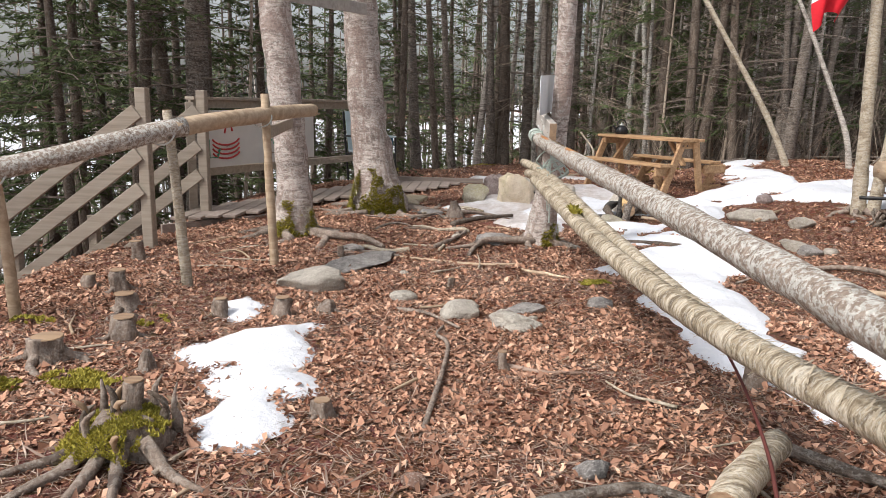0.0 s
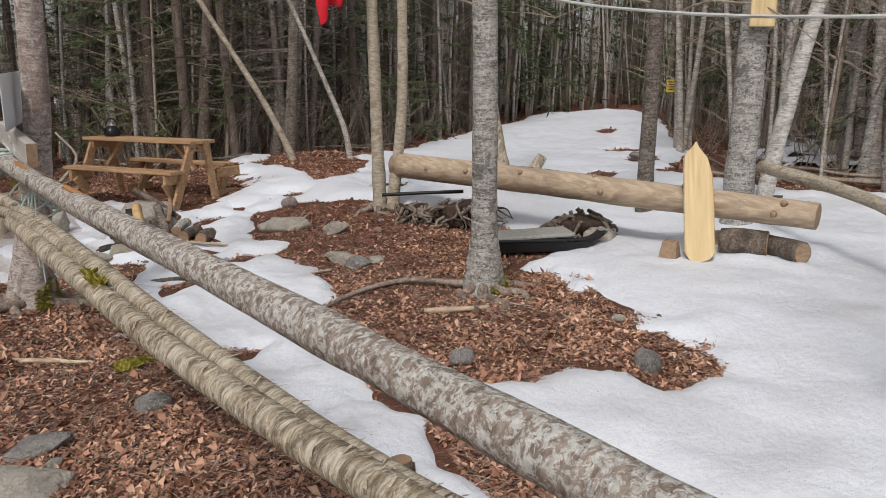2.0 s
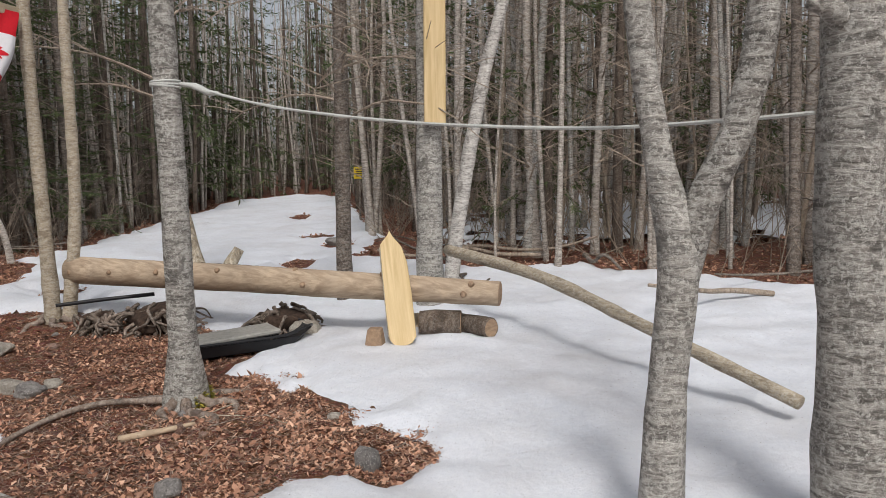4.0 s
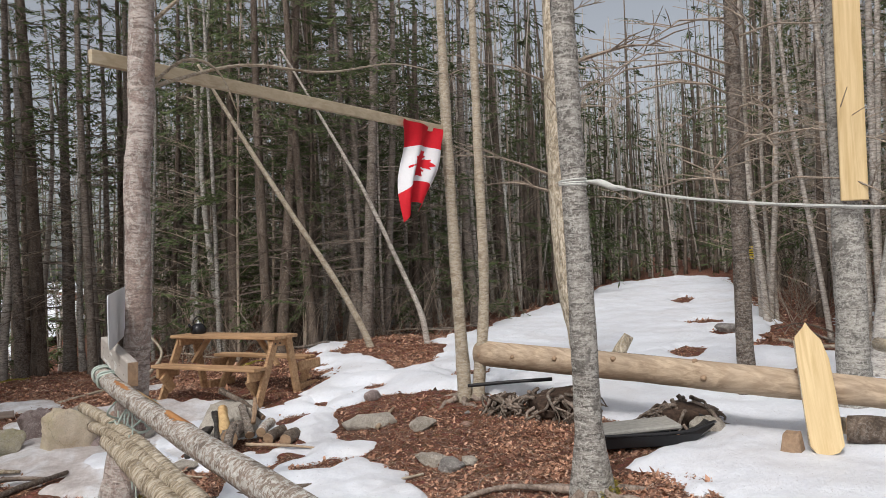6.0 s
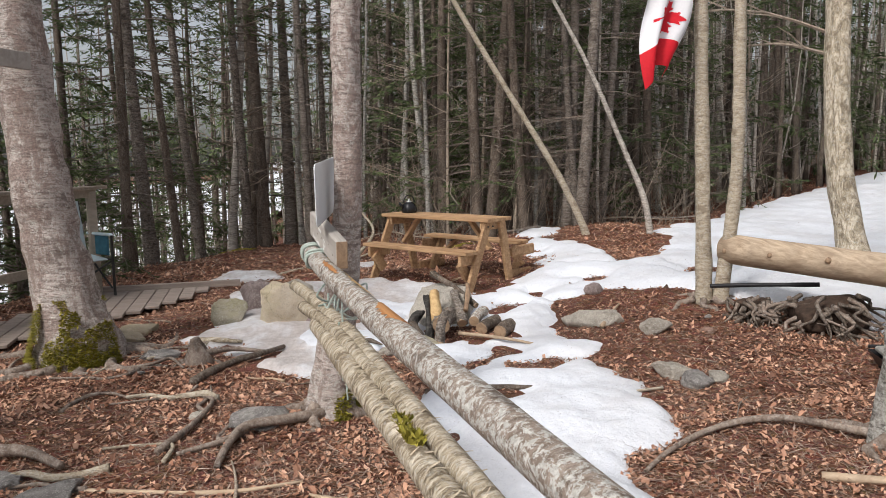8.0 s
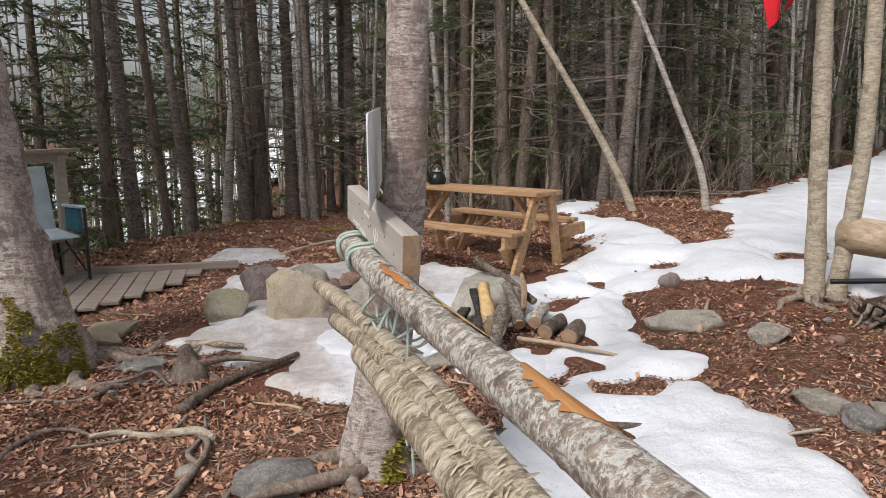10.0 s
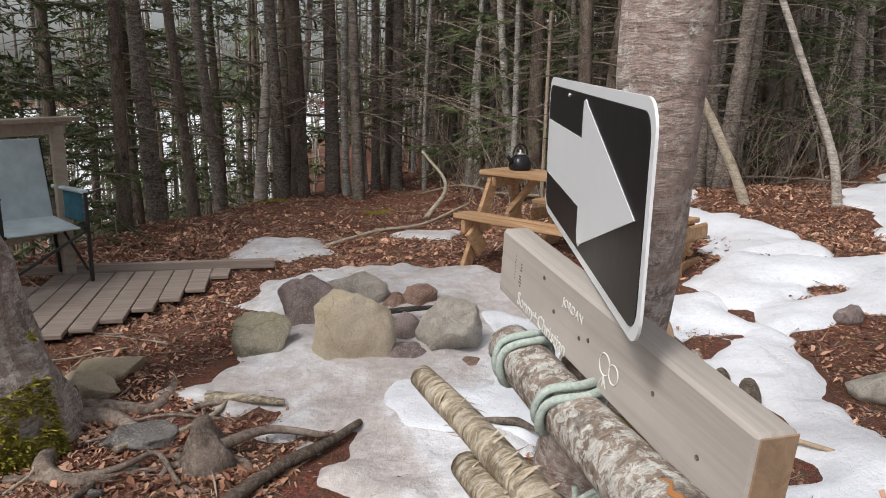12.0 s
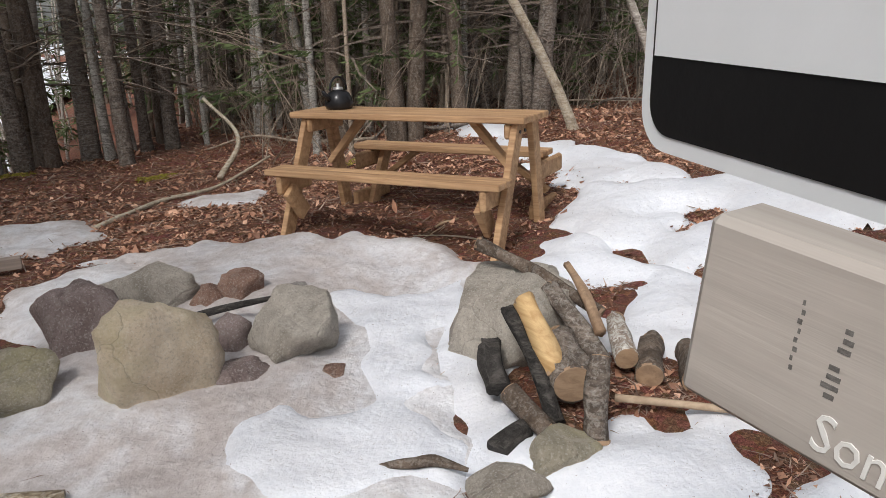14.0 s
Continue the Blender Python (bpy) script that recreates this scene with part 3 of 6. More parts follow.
def needles(lines, seed, per_m=26, size=0.13, wide=0.06):
    """Sprays of needles along branch lines: many narrow drooping blades."""
    r = np.random.default_rng(seed)
    verts, faces = [], []
    for line in lines:
        seg = np.linalg.norm(np.diff(line, axis=0), axis=1)
        n = max(3, int(seg.sum() * per_m))
        cum = np.r_[0, np.cumsum(seg)]
        for s in r.uniform(0.15, 1.0, n) * cum[-1]:
            p = np.array([np.interp(s, cum, line[:, a]) for a in range(3)])
            d = line[-1] - line[0]
            d = d / (np.linalg.norm(d) + 1e-9)
            v = d * 0.6 + r.normal(0, 0.55, 3) * np.array([1, 1, 0.45]) - np.array([0, 0, 0.25])
            v /= np.linalg.norm(v)
            w = np.cross(v, [0, 0, 1.0]) + r.normal(0, 0.3, 3)
            w /= np.linalg.norm(w)
            ln = size * r.uniform(0.6, 1.5)
            o = len(verts)
            verts += [p.tolist(), (p + v * ln * 0.5 + w * ln * wide).tolist(), (p + v * ln).tolist(), (p + v * ln * 0.5 - w * ln * wide - np.array([0, 0, 0.02])).tolist()]
            faces.append((o, o + 1, o + 2, o + 3))
    return verts, faces


def forest_tree(kind, seed, far=False):
    """Trunk, branches and needles of one forest tree, as (verts, faces) each; far ones are plainer."""
    thin = 0.4 if far else 1.0
    tw = 1 if far else 2
    r = random.Random(seed)
    lean = (r.gauss(0, 0.02), r.gauss(0, 0.02))
    if kind == "spruce":
        t, p, q = trunk_tube(r.uniform(9, 12), r.uniform(0.062, 0.105), seed, lean, 0.04, 1.35, 5 if far else 9, 8 if far else 14)
        dead, _ = branches(p, q, seed + 1, 0.8, 4.5, int(26 * thin), 1.3, -0.05, 0.15, 0.16, tw, 3, far)
        live, lines = branches(p, q, seed + 2, 3.6, p[-1][2] - 0.2, int(38 * thin), 1.7, 0.12, 0.4, 0.2, tw, 3, far)
        return t, join([dead, live]), needles(lines, seed, 14 if far else 34, 0.22 if far else 0.1, 0.07 if far else 0.045)
    if kind == "bough":
        t, p, q = trunk_tube(r.uniform(6, 9), r.uniform(0.06, 0.1), seed, lean, 0.04, 1.3, 5 if far else 8, 8 if far else 12)
        live, lines = branches(p, q, seed + 2, 0.7, p[-1][2] - 0.1, int(52 * thin), 1.9, 0.05, 0.4, 0.2, tw + 1, 3, far)
        return t, live, needles(lines, seed, 17 if far else 46, 0.22 if far else 0.095, 0.08 if far else 0.045)
    if kind == "pole":
        t, p, q = trunk_tube(r.uniform(8, 11), r.uniform(0.035, 0.065), seed, (lean[0] * 2, lean[1] * 2), 0.12, 1.3, 5 if far else 8, 9 if far else 16)
        bare, _ = branches(p, q, seed + 3, 1.0, p[-1][2] - 0.2, int(38 * (0.3 if far else 1.0)), 1.35, 0.5, 0.1, 0.22, tw + 1, 3, far)
        return t, bare, None
    t, p, q = trunk_tube(r.uniform(7, 10), r.uniform(0.022, 0.036), seed, (lean[0] * 4, lean[1] * 4), 0.16, 1.2, 4 if far else 6, 8 if far else 14)
    bare, _ = branches(p, q, seed + 4, 0.6, p[-1][2] - 0.2, int(26 * thin), 0.9, 0.7, 0.1, 0.3, tw, 3, far)
    return t, bare, None


KINDS = {}
for kind, count in (("spruce", 5), ("bough", 3), ("pole", 5), ("whip", 4)):
    KINDS[kind] = [forest_tree(kind, 100 * len(kind) + 11 * k) for k in range(count)]
FAR_KINDS = {kind: [forest_tree(kind, 7000 + 100 * len(kind) + 11 * k, True) for k in range(4)] for kind in KINDS}
LABELS = {"spruce": "dark bare-stemmed spruce with dead lower twigs", "bough": "small spruce with green drooping boughs", "pole": "slim grey leafless birch with thin branches", "whip": "thin leafless sapling on the forest floor"}
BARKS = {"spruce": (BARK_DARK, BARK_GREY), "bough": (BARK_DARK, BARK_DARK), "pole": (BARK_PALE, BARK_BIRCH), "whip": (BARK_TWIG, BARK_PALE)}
MODELS = {}


def plant(kind, model, bark, x, y, turn, scale=1.0, thick=1.0):
    key = (kind, model, bark)
    if key in MODELS:
        ob = copy_thing(MODELS[key], pose(x, y, gz(x, y), 0, 0, turn))
        ob.scale = (scale * thick, scale * thick, scale)
        return ob
    t, b, f = KINDS[kind][model]
    ob = thing({"spruce": "spruce_tree", "bough": "young_spruce", "pole": "birch_tree", "whip": "sapling"}[kind], pose(x, y, gz(x, y), 0, 0, turn), LABELS[kind], "tree", "forest trees")
    ob.scale = (scale * thick, scale * thick, scale)
    part("trunk", t, BARKS[kind][bark], ob, smooth=True)
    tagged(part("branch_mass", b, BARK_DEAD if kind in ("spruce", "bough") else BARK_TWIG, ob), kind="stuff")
    if f:
        tagged(part("crown", f, NEEDLES, ob, "green conifer needles"), kind="stuff")
    MODELS[key] = ob
    return ob


def clear(x, y):
    """True where the place is open: terrace, trail and table."""
    if x < edge_x(y) - 0.3:
        return -6.5 < x < -2.0 and 5.0 < y < 9.2
    if inside(OPEN, np.array([x]), np.array([y]))[0] > 0:
        return True
    return inside(TRAIL, np.array([x]), np.array([y]))[0] > -0.2


OPEN = [(-3, -6), (-3, 12), (-1.6, 13.2), (0.1, 15.4), (1.5, 15.2), (3.2, 13.3), (4.6, 13.2), (6, 12.6), (6.5, 8), (9, 5), (8, 1.5), (8, -6)]
# trees along the rim of the terrace
for k, (x, y, kind, d) in enumerate([(-1.35, 13.9, "spruce", 0.75), (-1.1, 14.6, "spruce", 1.0), (-0.75, 15.2, "spruce", 0.95), (-0.45, 15.6, "spruce", 1.05), (0.05, 16.2, "pole", 1.3), (0.35, 16.0, "spruce", 0.9), (0.62, 16.3, "spruce", 1.25), (1.1, 16.6, "spruce", 1.5), (1.55, 16.9, "pole", 0.9), (1.78, 16.8, "spruce", 0.85), (2.1, 17.4, "spruce", 0.8), (2.5, 16.6, "pole", 0.8), (2.95, 17.3, "spruce", 0.9), (3.3, 16.4, "pole", 1.0), (3.9, 16.9, "spruce", 1.1), (-3.6, 9.9, "spruce", 1.6), (-4.2, 10.8, "spruce", 1.3)]):
    plant(kind, k % 5, k % 2, x, y, 47 * k, 1.0, d)
for k, (x, y) in enumerate([(-2.6, 13.4), (-3.4, 12.2), (-2.3, 15.2), (-1.6, 16.6), (-4.4, 13.8), (-3.6, 16.4), (-5.2, 11.6), (-5.0, 9.6), (-6.2, 7.9), (-5.8, 5.0), (-0.6, 18.0), (-7.5, 10.5), (-4.0, 9.0), (-5.6, 9.9), (-4.6, 11.9), (-6.8, 9.0), (-7.2, 6.4), (-3.9, 11.2), (-4.7, 8.8), (-5.3, 10.7), (-3.3, 13.2), (-6.0, 6.0)]):
    plant("bough", k % 3, 0, x, y, 71 * k, 0.95 + 0.04 * (k % 4), 1.0)
fr = random.Random(5)
spots = []
tries = 0
while len(spots) < 1400 and tries < 60000:
    tries += 1
    ang, dist = radians(fr.uniform(-30, 130)), 4 + 38 * math.sqrt(fr.random())
    x, y = 0.5 + dist * math.cos(ang), 3 + dist * math.sin(ang)
    if clear(x, y) or any((x - a) ** 2 + (y - b) ** 2 < 0.12 for a, b, _ in spots):
        continue
    low = x < edge_x(y) - 0.3
    if low and fr.random() < 0.55:
        continue
    right = x > 6.5
    pick = fr.random()
    if low:
        kind = "bough" if pick < 0.42 else "spruce" if pick < 0.72 else "pole"
    elif right:
        kind = "bough" if pick < (0.0 if x < 13 else 0.07) else "spruce" if pick < 0.12 else "pole" if pick < 0.6 else "whip"
    else:
        kind = "spruce" if pick < 0.36 else "bough" if pick < 0.4 else "pole" if pick < 0.7 else "whip"
    spots.append((x, y, kind))
while len(spots) < 1680:
    x, y = fr.uniform(3.0, 20.0), fr.uniform(13.4, 30.0)
    if clear(x, y) or x < edge_x(y):
        continue
    pick = fr.random()
    spots.append((x, y, "bough" if pick < (0.1 if y < 18 else 0.34) else "spruce" if pick < 0.5 else "pole" if pick < 0.8 else "whip"))
while len(spots) < 1950:
    x, y = fr.uniform(9.0, 24.0), fr.uniform(-4.0, 14.0)
    if clear(x, y):
        continue
    pick = fr.random()
    spots.append((x, y, "bough" if pick < (0.0 if x < 13 else 0.08) else "pole" if pick < 0.55 else "whip"))
while len(spots) < 2120:
    x = fr.uniform(14.0, 38.0)
    y = x * 0.9 + fr.uniform(-4.0, 7.0)
    if clear(x, y):
        continue
    pick = fr.random()
    spots.append((x, y, "bough" if pick < 0.25 else "spruce" if pick < 0.4 else "pole"))
spots.sort(key=lambda s: (s[0] - 1.5) ** 2 + (s[1] - 6) ** 2)
for k, (x, y, kind) in enumerate(spots[:210]):
    plant(kind, fr.randrange(len(KINDS[kind])), fr.randrange(2), x, y, fr.uniform(0, 360), fr.uniform(0.85, 1.15), fr.uniform(0.8, 1.25))


def far_woods(name, chosen, which, mat, label):
    vs, fs, o = [], [], 0
    for k, (x, y, kind) in enumerate(chosen):
        models = FAR_KINDS[kind]
        piece = models[k % len(models)][which]
        if piece is None:
            continue
        v = np.array(piece[0])
        a = k * 2.399
        v = v @ np.array([[math.cos(a), math.sin(a), 0], [-math.sin(a), math.cos(a), 0], [0, 0, 1]]) + np.array([x, y, gz(x, y)])
        vs.append(v)
        fs += [tuple(i + o for i in f) for f in piece[1]]
        o += len(v)
    return tagged(new(name, mesh_of(name, np.vstack(vs).tolist(), fs, mat)), label, "woods", kind="stuff")


far = spots[210:]
dark = [s for s in far if s[2] in ("spruce", "bough")]
pale = [s for s in far if s[2] in ("pole", "whip")]
far_woods("far_conifer_trunks", dark, 0, BARK_DARK, "dark trunks of the dense woods farther off")
far_woods("far_conifer_twigs", dark, 1, BARK_DEAD, "dead twigs of the spruces farther off")
far_woods("far_conifer_needles", dark, 2, NEEDLES, "green needles of the woods farther off")
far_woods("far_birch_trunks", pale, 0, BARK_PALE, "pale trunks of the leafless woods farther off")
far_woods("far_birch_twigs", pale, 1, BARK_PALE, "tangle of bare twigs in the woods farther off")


def understory(name, count, area, seed, mat, label):
    """Thin bare stems and forks of the brush under the trees."""
    r = np.random.default_rng(seed)
    pieces = []
    while len(pieces) < count:
        x, y = r.uniform(area[0], area[1]), r.uniform(area[2], area[3])
        if clear(x, y) or x < edge_x(y):
            continue
        z, a, ln = gz(x, y), r.uniform(0, 6.28), r.uniform(0.5, 2.0)
        lean = r.uniform(0.1, 1.3)
        d = np.array([math.cos(a) * lean, math.sin(a) * lean, 1.0])
        d *= ln / np.linalg.norm(d)
        base = np.array([x, y, z - 0.05])
        pieces.append(tube([base, base + d * 0.5 + r.normal(0, 0.05, 3), base + d + r.normal(0, 0.08, 3)], [0.008, 0.006, 0.002], 3, cap=False))
        for k in range(3):
            s = base + d * r.uniform(0.3, 0.8)
            e = s + (d * 0.4 + r.normal(0, 0.22, 3)) * r.uniform(0.5, 1.0)
            pieces.append(tube([s, (s + e) / 2, e], [0.004, 0.003, 0.0015], 3, cap=False))
    return tagged(new(name, mesh_of(name, *join(pieces), mat)), label, "brush", kind="stuff")


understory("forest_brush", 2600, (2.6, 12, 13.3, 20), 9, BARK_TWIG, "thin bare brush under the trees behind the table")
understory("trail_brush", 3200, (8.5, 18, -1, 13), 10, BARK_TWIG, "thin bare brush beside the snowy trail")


def camp_tree(name, x, y, points, radii, bark, label, seed, sides=18, rough=0.09, extra=()):
    """A single tree by its line (relative to its foot) and radii; extra are forked limbs."""
    ob = thing(name, pose(x, y, gz(x, y)), label, "tree")
    p, r = smooth_path(points, radii, 12)
    part("trunk", tube(p, r, sides, rough, 0.1, seed), bark, ob, smooth=True)
    for pts, rr in extra:
        p2, r2 = smooth_path(pts, rr, 10)
        part("limb", tube(p2, r2, 12, rough, 0.1, seed + 3), bark, ob, smooth=True)
    return ob


def add_roots(ob, seed, count, r0, reach, mat=None, moss=False):
    r = random.Random(seed)
    ox, oy, oz = ob.matrix_world.translation
    for k in range(count):
        a = 2 * math.pi * (k + r.uniform(-0.3, 0.3)) / count
        pts, rad = [], []
        ln = reach * r.uniform(0.6, 1.2)
        for s in range(7):
            d = r0 * 0.9 + ln * s / 6
            b = a + 0.25 * math.sin(s * 1.3 + k)
            x, y = d * math.cos(b), d * math.sin(b)
            rr = r0 * 0.34 * (1 - 0.8 * s / 6)
            pts.append((x, y, gz(ox + x, oy + y) - oz + rr * (0.4 if s else 1.6) - 0.05 * (s / 6) ** 2))
            rad.append(rr)
        p, q = smooth_path(pts, rad, 4)
        part("root", tube(p, q, 8, 0.15, 0.06, seed + k), mat or ROOT, ob, smooth=True)


def moss_mesh(x0, y0, rx, ry, count, seed, height=None, lift=0.0, size=0.02):
    """Tufts of moss as many tiny upright blades."""
    r = np.random.default_rng(seed)
    verts, faces = [], []
    for _ in range(count):
        a, d = r.uniform(0, 6.28), math.sqrt(r.uniform(0, 1))
        x, y = x0 + rx * d * math.cos(a), y0 + ry * d * math.sin(a)
        if vnoise(x, y, 0.09, 33) + 0.6 * vnoise(x, y, 0.03, 34) < -0.35 + 0.9 * d ** 3:
            continue
        z = (height(x, y) if height else gz(x, y)) + lift
        b = r.uniform(0, 6.28)
        s = size * r.uniform(0.5, 1.4)
        o = len(verts)
        verts += [(x - s * 0.5 * math.cos(b), y - s * 0.5 * math.sin(b), z), (x + s * 0.5 * math.cos(b), y + s * 0.5 * math.sin(b), z), (x + s * r.normal(0, 0.6), y + s * r.normal(0, 0.6), z + s * r.uniform(0.6, 1.3))]
        faces.append((o, o + 1, o + 2))
    return verts, faces


sign_tree = camp_tree("sign_tree", 0.74, 6.95, [(0, 0, -0.3), (0, 0, 0.05), (0.045, -0.05, 0.5), (0.115, -0.2, 1.3), (0.125, -0.23, 2.2), (0.17, -0.25, 3.0), (0.3, -0.2, 8.0)], [0.19, 0.15, 0.105, 0.077, 0.077, 0.078, 0.04], BARK_MAPLE, "pinkish-grey tree trunk behind the rail", 21)
add_roots(sign_tree, 3, 6, 0.13, 0.4)
near_birch = camp_tree("birch_tree", 3.36, 5.46, [(0, 0, -0.3), (0, 0, 0.05), (-0.01, 0, 0.5), (-0.03, 0, 1.5), (-0.06, 0.02, 3.0), (-0.1, 0.02, 5.0), (-0.1, 0, 9.0)], [0.21, 0.14, 0.086, 0.081, 0.077, 0.066, 0.035], BARK_BIRCH, "grey banded tree trunk with flared root foot", 31)
add_roots(near_birch, 9, 6, 0.12, 0.55)
twin_tree = camp_tree("twin_sapling", 4.2, 8.3, [(0, 0, -0.2), (0, 0, 0.1), (-0.03, 0.02, 1.2), (-0.07, 0.05, 3.0), (-0.1, 0.1, 7.0)], [0.1, 0.075, 0.06, 0.052, 0.02], BARK_SAPLING, "pair of pale flaking saplings from one foot", 41, 12, 0.14, [([(0.1, -0.08, -0.1), (0.13, -0.1, 0.3), (0.19, -0.15, 1.2), (0.2, -0.12, 3.0), (0.2, -0.1, 7.0)], [0.08, 0.06, 0.055, 0.045, 0.02])])
add_roots(twin_tree, 12, 6, 0.1, 0.35)
fork_tree = camp_tree("forked_tree", 3.01, 2.355, [(0, 0, -0.3), (0, 0, 0.1), (0.01, -0.02, 0.7), (0.02, -0.05, 1.18), (-0.01, 0.03, 1.6), (-0.06, 0.12, 2.3), (-0.2, 0.4, 5.0)], [0.12, 0.092, 0.076, 0.08, 0.052, 0.047, 0.03], BARK_BIRCH, "lichen-spotted grey tree forking at head height", 51, 16, 0.09, [([(0.02, -0.05, 1.06), (0.05, -0.13, 1.4), (0.085, -0.26, 1.75), (0.1, -0.32, 2.3), (0.12, -0.4, 4.5)], [0.066, 0.062, 0.058, 0.055, 0.03])])
add_roots(fork_tree, 15, 5, 0.12, 0.4)
left_tree = camp_tree("rough_barked_tree", -1.56, 7.1, [(0, 0, -0.3), (0, 0, 0.05), (-0.02, 0, 0.6), (-0.08, 0, 1.4), (-0.17, 0, 2.2), (-0.3, 0, 4.0), (-0.3, 0, 8.0)], [0.3, 0.2, 0.15, 0.145, 0.14, 0.12, 0.06], BARK_MAPLE, "rough grey tree with mossy foot beside the deck", 61, 18, 0.13)
add_roots(left_tree, 18, 7, 0.15, 0.8)
moss_tree = camp_tree("leaning_mossy_tree", -1.0, 8.85, [(0, 0, -0.3), (0, 0, 0.05), (-0.06, 0.02, 0.45), (-0.17, 0.03, 1.2), (-0.25, 0.03, 2.4), (-0.3, 0, 4.5), (-0.3, 0, 8.5)], [0.44, 0.33, 0.24, 0.2, 0.19, 0.16, 0.07], BARK_MAPLE, "big pale tree trunk with mossy spreading roots", 71, 20, 0.12)
add_roots(moss_tree, 24, 9, 0.17, 0.8)
hang_tree = camp_tree("grey_tree", 6.32, 5.45, [(0, 0, -0.2), (0, 0, 0.05), (0, 0, 1.0), (0.02, 0, 3.0), (0.05, 0, 9.0)], [0.17, 0.14, 0.122, 0.114, 0.05], BARK_BIRCH, "grey ringed tree with a pale plank fixed high", 81)
slim_tree = camp_tree("dark_grey_tree", 6.3, 6.5, [(0, 0, -0.2), (0, 0, 0.05), (0, 0, 1.0), (0.02, 0, 3.0), (0.05, 0, 9.0)], [0.11, 0.09, 0.08, 0.073, 0.04], BARK_GREY, "slim dark grey tree standing in the snow", 91)
yellow_birch = camp_tree("yellow_birch", 6.1, 8.55, [(0, 0, -0.2), (0, 0, 0.05), (-0.08, 0.05, 0.5), (-0.2, 0.1, 1.3), (-0.25, 0.12, 3.0), (-0.25, 0.1, 9.0)], [0.2, 0.17, 0.13, 0.12, 0.11, 0.04], BARK_PEEL, "tan peeling birch behind the long log", 95, 16, 0.08, [([(0.22, -0.17, -0.1), (0.3, -0.22, 0.2), (0.4, -0.3, 0.42)], [0.1, 0.085, 0.06])])
leaning_pole = camp_tree("leaning_dead_sapling", 4.95, 12.1, [(0, 0, -0.1), (-0.12, 0.05, 0.25), (-0.45, 0.18, 0.95), (-0.95, 0.38, 1.85), (-1.6, 0.6, 3.0), (-2.3, 0.8, 4.3)], [0.06, 0.05, 0.045, 0.04, 0.034, 0.02], BARK_SAPLING, "dead pale sapling leaning over the brush", 97, 9, 0.1)
camp_tree("leaning_thin_sapling", 5.72, 11.72, [(0, 0, -0.1), (-0.1, 0.05, 0.5), (-0.35, 0.18, 1.2), (-0.78, 0.38, 2.3), (-1.1, 0.55, 3.0), (-1.9, 0.9, 4.6)], [0.05, 0.042, 0.036, 0.03, 0.026, 0.015], BARK_PALE, "slim pale sapling leaning out of the brush", 98, 8, 0.12)
rope_tree = camp_tree("lichened_tree", 3.27, 1.7, [(0, 0, -0.3), (0, 0, 0.05), (-0.02, 0.03, 0.8), (-0.03, 0.06, 1.4), (-0.03, 0.06, 2.2), (0.02, 0.05, 4.5), (0.05, 0.0, 8.0)], [0.2, 0.16, 0.122, 0.118, 0.112, 0.09, 0.04], BARK_BIRCH, "grey tree trunk with pale lichen spots", 52, 18, 0.1, [([(-0.1, 0.1, 1.98), (-0.15, 0.15, 2.02), (-0.2, 0.2, 2.03)], [0.05, 0.035, 0.02])])
add_roots(rope_tree, 17, 5, 0.12, 0.4)
white_birch = camp_tree("white_birch", 7.62, 5.98, [(0, 0, -0.2), (0.02, -0.03, 0.3), (0.1, -0.2, 1.5), (0.2, -0.38, 2.5), (0.32, -0.62, 3.6), (0.5, -0.9, 6.0), (0.55, -0.95, 8.5)], [0.11, 0.09, 0.08, 0.072, 0.065, 0.045, 0.02], BARK_WHITE, "slender white-barked birch leaning a little", 53, 12, 0.08)
for k, (x, y, d) in enumerate(((11.3, 9.9, 1.1), (11.45, 9.75, 0.9), (11.2, 9.7, 1.0), (11.6, 9.95, 0.8), (11.0, 9.6, 1.0), (9.6, 7.0, 0.9), (10.2, 6.4, 1.0), (9.0, 5.2, 0.8), (9.4, 4.1, 1.0), (10.6, 8.1, 0.9))):
    plant("pole", k % 5, 0, x, y, 83 * k, 1.0, d)
plant("bough", 1, 0, 10.4, 5.9, 40, 1.05, 0.75)
plant("bough", 2, 0, 12.6, 7.4, 140, 1.1, 0.8)




def dead_boughs(ob, points, radii, seed, z0, z1, count, length, rise, droop, bark):
    """Fine bare branches standing off a camp tree."""
    p, q = smooth_path(points, radii, 12)
    net, _ = branches(p, q, seed, z0, z1, count, length, rise, droop, 0.16, 5, 4)
    tagged(part("branch_mass", net, bark, ob, "thin bare branches"), kind="stuff")


STRAIGHT = [(0, 0, -0.2), (0, 0, 1.0), (0.02, 0, 3.0), (0.05, 0, 9.0)]
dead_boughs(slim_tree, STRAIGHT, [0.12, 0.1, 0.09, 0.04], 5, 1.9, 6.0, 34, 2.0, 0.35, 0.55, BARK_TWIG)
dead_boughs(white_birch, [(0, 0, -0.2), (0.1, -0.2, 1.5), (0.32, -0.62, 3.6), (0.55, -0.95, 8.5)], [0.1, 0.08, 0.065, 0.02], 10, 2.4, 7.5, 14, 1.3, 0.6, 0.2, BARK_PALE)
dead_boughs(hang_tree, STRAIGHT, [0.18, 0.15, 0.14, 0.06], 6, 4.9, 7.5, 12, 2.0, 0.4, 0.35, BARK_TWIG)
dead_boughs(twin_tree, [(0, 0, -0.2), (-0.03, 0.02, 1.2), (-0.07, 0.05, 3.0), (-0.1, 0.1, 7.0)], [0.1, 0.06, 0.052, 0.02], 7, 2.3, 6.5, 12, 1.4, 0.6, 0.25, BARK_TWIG)
